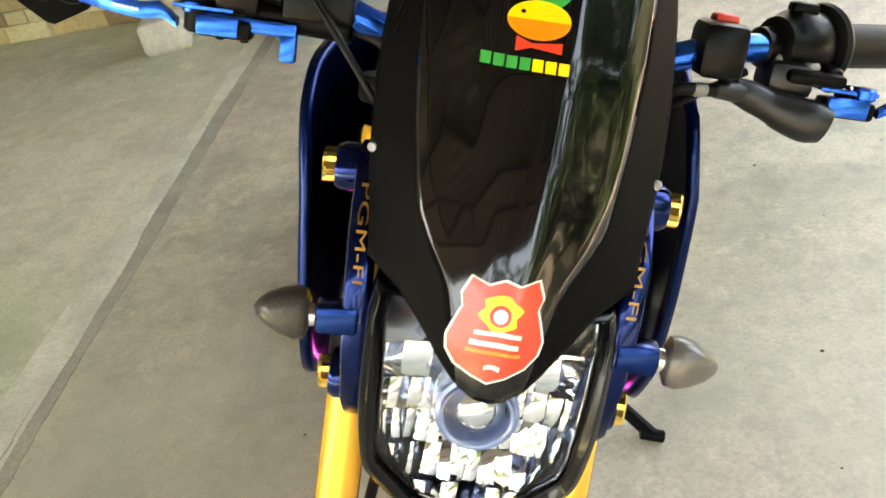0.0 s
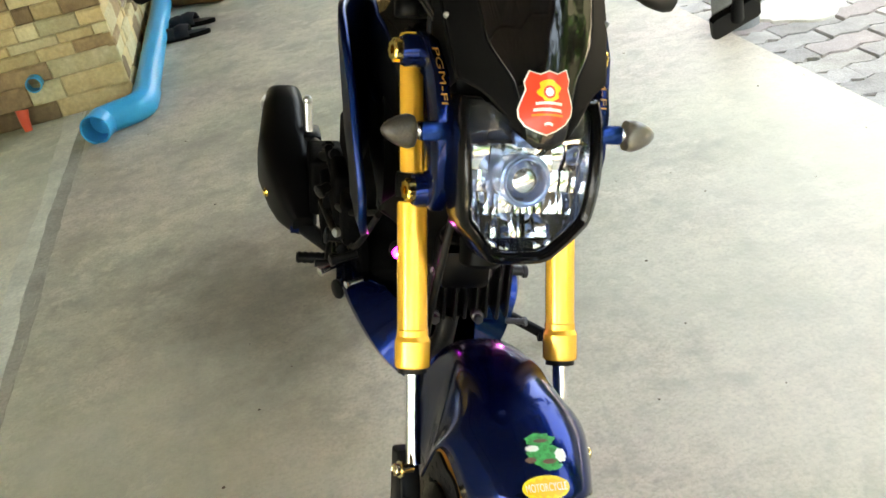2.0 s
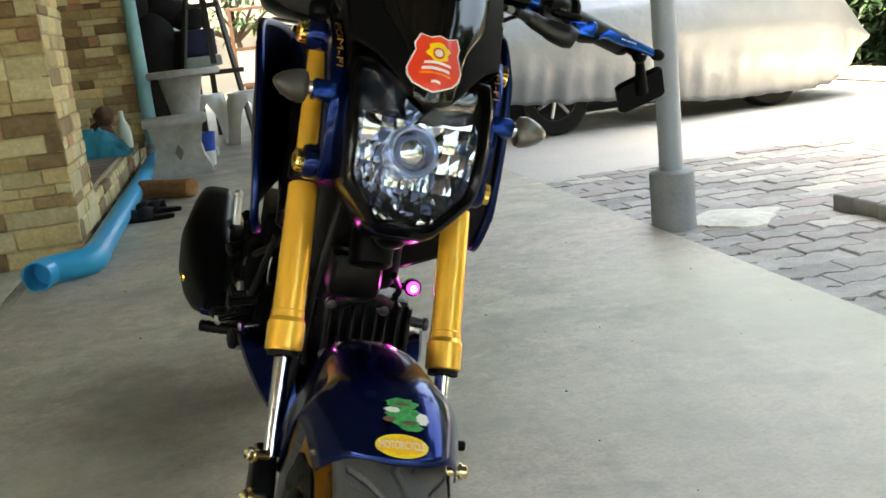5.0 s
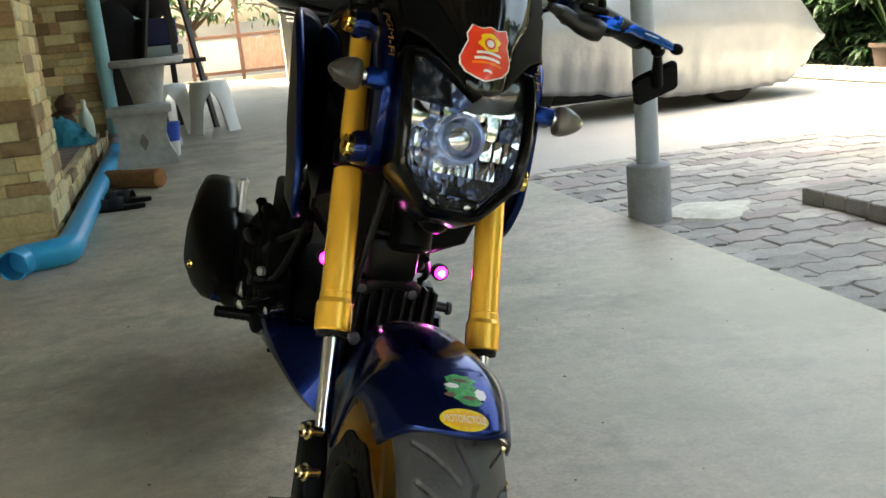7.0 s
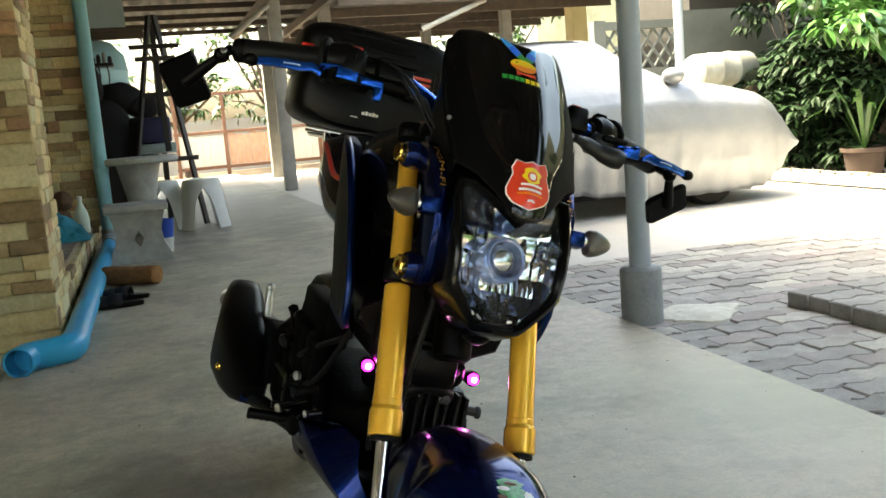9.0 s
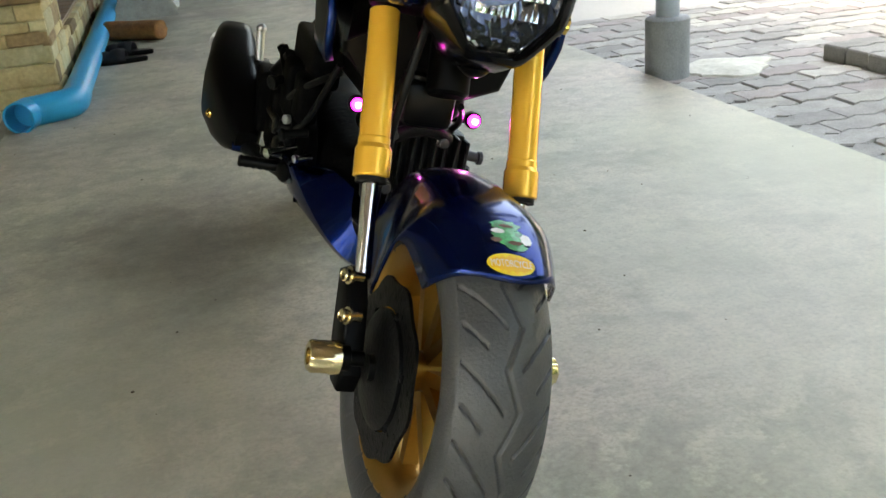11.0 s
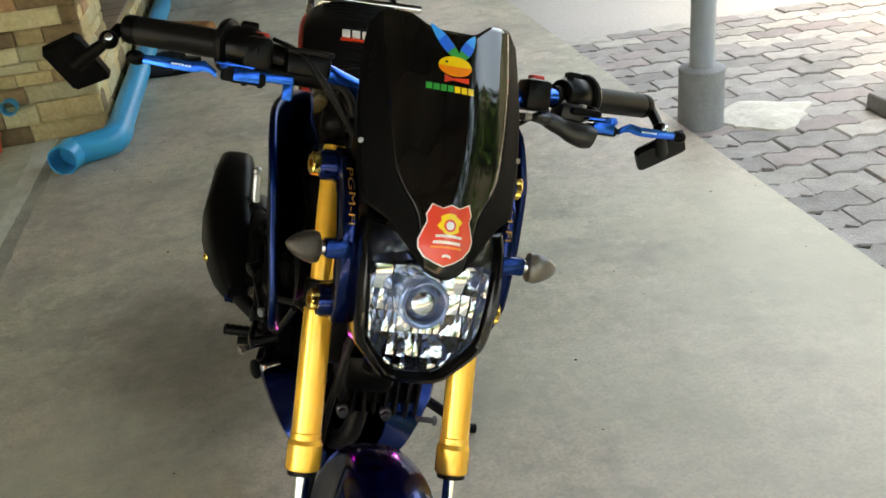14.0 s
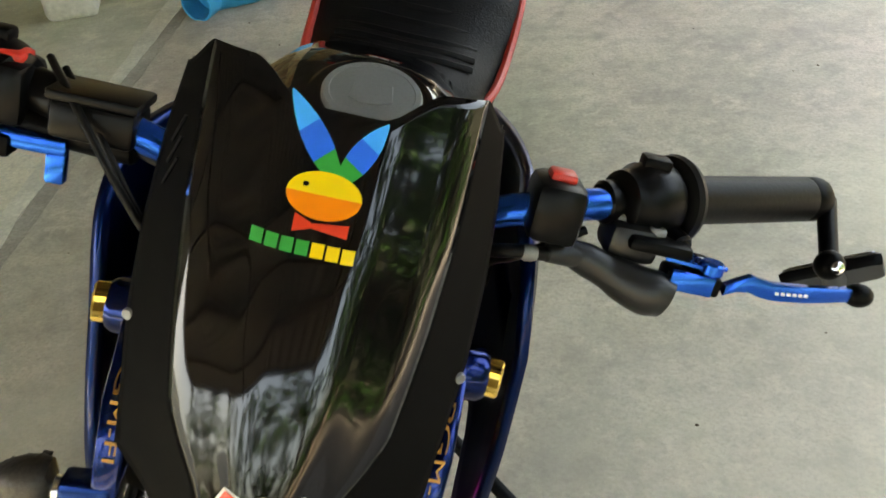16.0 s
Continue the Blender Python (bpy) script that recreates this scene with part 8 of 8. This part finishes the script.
def stone_pillar(name, x0, x1, y0, y1, top, seed, base=0.0):
    bm = B()
    block(bm, (x0 + 0.026, y0 + 0.026, base - 0.05), (x1 - 0.026, y1, top))
    core = solid(name, bm, MORTAR, "square porch pillar faced with split sandstone", "pillar", kind="structure")
    clad(core, (x0, y0 + 0.026, 0), (1, 0, 0), (0, -1, 0), x1 - x0, base, top, 0.068, seed)
    clad(core, (x1 - 0.026, y0 + 0.002, 0), (0, 1, 0), (1, 0, 0), y1 - y0 - 0.002, base, top, 0.068, seed + 1)


stone_pillar("pillar_near", -1.335, -0.757, 3.01, 3.56, 2.55, 11)
stone_pillar("pillar_far", -1.265, -0.700, 6.50, 6.95, 2.55, 21, 0.185)
plinth = bpy.data.objects["porch_plinth"]
clad(plinth, (-0.800, 3.56, 0), (0, 1, 0), (1, 0, 0), 5.2, 0.0, 0.185, 0.066, 31)
clad(plinth, (-3.4, 3.095, 0), (1, 0, 0), (0, -1, 0), 2.06, 0.0, 0.185, 0.066, 41)


def porch_tiles():
    me = bpy.data.meshes.new("tile")
    a, b, h = 0.098, 0.090, 0.010
    v = [(-a, -a, 0), (a, -a, 0), (a, a, 0), (-a, a, 0), (-a, -a, h * 0.7), (a, -a, h * 0.7), (a, a, h * 0.7), (-a, a, h * 0.7), (-b, -b, h), (b, -b, h), (b, b, h), (-b, b, h)]
    f = [(0, 1, 5, 4), (1, 2, 6, 5), (2, 3, 7, 6), (3, 0, 4, 7), (4, 5, 9, 8), (5, 6, 10, 9), (6, 7, 11, 10), (7, 4, 8, 11), (8, 9, 10, 11)]
    me.from_pydata(v, [], f)
    me.materials.append(TILE)
    n = 0
    for i in range(17):
        for j in range(16 if i > 3 else 27):
            x, y = -0.910 - 0.2 * i, 3.22 + 0.2 * j
            if (-1.36 < x < -0.66 and y < 3.64) or (-1.32 < x < -0.66 and 6.40 < y < 7.05):
                continue
            ob = new("tile", me)
            ob.matrix_basis = Matrix.Translation((x, y, 0.184))
            ob.parent = plinth
            n += 1
    return n


porch_tiles()


def paving():
    """Wavy interlocking blocks in staggered rows."""
    L, W, H = 0.225, 0.1125, 0.06
    n = 8
    def wave(t):
        return 0.012 * math.sin(4 * math.pi * t)
    top = [(-L / 2 + L * k / n, W / 2 + wave(k / n)) for k in range(n + 1)]
    bot = [(-L / 2 + L * k / n, -W / 2 + wave(k / n)) for k in range(n, -1, -1)]
    ring = top + bot
    def shrink(d):
        return [(x * (1 - 2 * d / L), y * (1 - 2 * d / W)) for x, y in ring]
    def make(name, material):
        bm = B()
        loft(bm, [[(x, y, 0) for x, y in shrink(0.0022)], [(x, y, H - 0.006) for x, y in shrink(0.0022)], [(x, y, H) for x, y in shrink(0.006)]])
        return mesh_of(name, bm, material, 30)
    shared = make("paver", PAVER)
    kinds = [shared, shared, shared, make("paver", PAVER_PINK), make("paver", PAVER_PALE)]
    rnd = random.Random(6)
    bed = bpy.data.objects["paver_bed"]
    near, verts, faces = 0, [], []
    base = [tuple(v.co) for v in shared.vertices]
    polys = [tuple(p.vertices) for p in shared.polygons]
    rows = int((3.33 + 2.0) / W)
    for r in range(rows):
        y = 3.27 - W * r
        x = 1.35 + L / 2 + (L / 2 if r % 2 else 0.0)
        if r % 2:
            ob = new("paver", shared)
            ob.matrix_basis = Matrix.Translation((1.35 + L / 4, y, -0.074)) @ Matrix.Diagonal((0.5, 1, 1, 1))
            ob.parent = bed
        while x < 5.7:
            dz = rnd.uniform(-0.004, 0.003)
            m = Matrix.Translation((x + rnd.uniform(-0.003, 0.003), y + rnd.uniform(-0.003, 0.003), -0.078 + dz + 0.004)) @ Matrix.Rotation(radians(rnd.uniform(-1.8, 1.8)), 4, "Z") @ Matrix.Rotation(radians(rnd.uniform(-0.5, 0.5)), 4, "X")
            if near < 300 and x < 3.35 and y > 0.35:
                ob = new("paver", rnd.choice(kinds))
                ob.matrix_basis = m
                ob.parent = bed
                near += 1
            else:
                i = len(verts)
                verts += [tuple(m @ Vector(p)) for p in base]
                faces += [tuple(i + q for q in f) for f in polys]
            x += L
    me = bpy.data.meshes.new("far_pavers")
    me.from_pydata(verts, [], faces)
    me.materials.append(PAVER)
    ob = new("far_pavers", me)
    ob.parent = bed
    tagged(ob, kind="stuff")
    # a loose stack of the same blocks
    stack = thing("paver_stack", (2.2, 1.3, -0.018), "loose layer of spare grey paving blocks on the pavement", "paving blocks")
    for i in range(9):
        for j in range(4):
            ob = new("paver", shared)
            ob.matrix_basis = Matrix.Translation((2.115 + 0.232 * j + rnd.uniform(-0.006, 0.006), 1.815 - 0.118 * i, -0.016)) @ Matrix.Rotation(radians(rnd.uniform(-2, 2)), 4, "Z")
            ob.parent = stack
            ob.matrix_parent_inverse = BASE[stack.name]
    # edging bricks along the planting bed
    edge = thing("bed_edging", (5.0, 5.0, -0.06), "row of grey edging blocks along the planting bed", "edging")
    for k in range(20):
        t = k / 19
        ob = new("paver", shared)
        ob.matrix_basis = Matrix.Translation((5.42 - 0.10 * t, 7.3 - 4.2 * t, -0.03)) @ Matrix.Rotation(radians(90 + rnd.uniform(-3, 3)), 4, "Z")
        ob.parent = edge
        ob.matrix_parent_inverse = BASE[edge.name]


paving()


def kerb():
    """A low row of bricks set on edge along the planting."""
    bm = B()
    block(bm, (5.69, 4.0, -0.12), (5.77, 7.3, -0.055))
    base = solid("kerb", bm, CEMENT_DARK, "low dark brick kerb along the planting", "kerb", kind="structure")
    me = chamfered("brick", CEMENT_DARK, 0.08)
    rnd = random.Random(23)
    for k in range(16):
        ob = new("brick", me)
        ob.matrix_basis = Matrix.Translation((5.73, 4.12 + 0.205 * k, -0.018 + rnd.uniform(-0.006, 0.006))) @ Matrix.Rotation(radians(-90 + rnd.uniform(-4, 4)), 4, "Z") @ Matrix.Diagonal((0.19, 0.08, 0.075, 1))
        ob.parent = base


kerb()
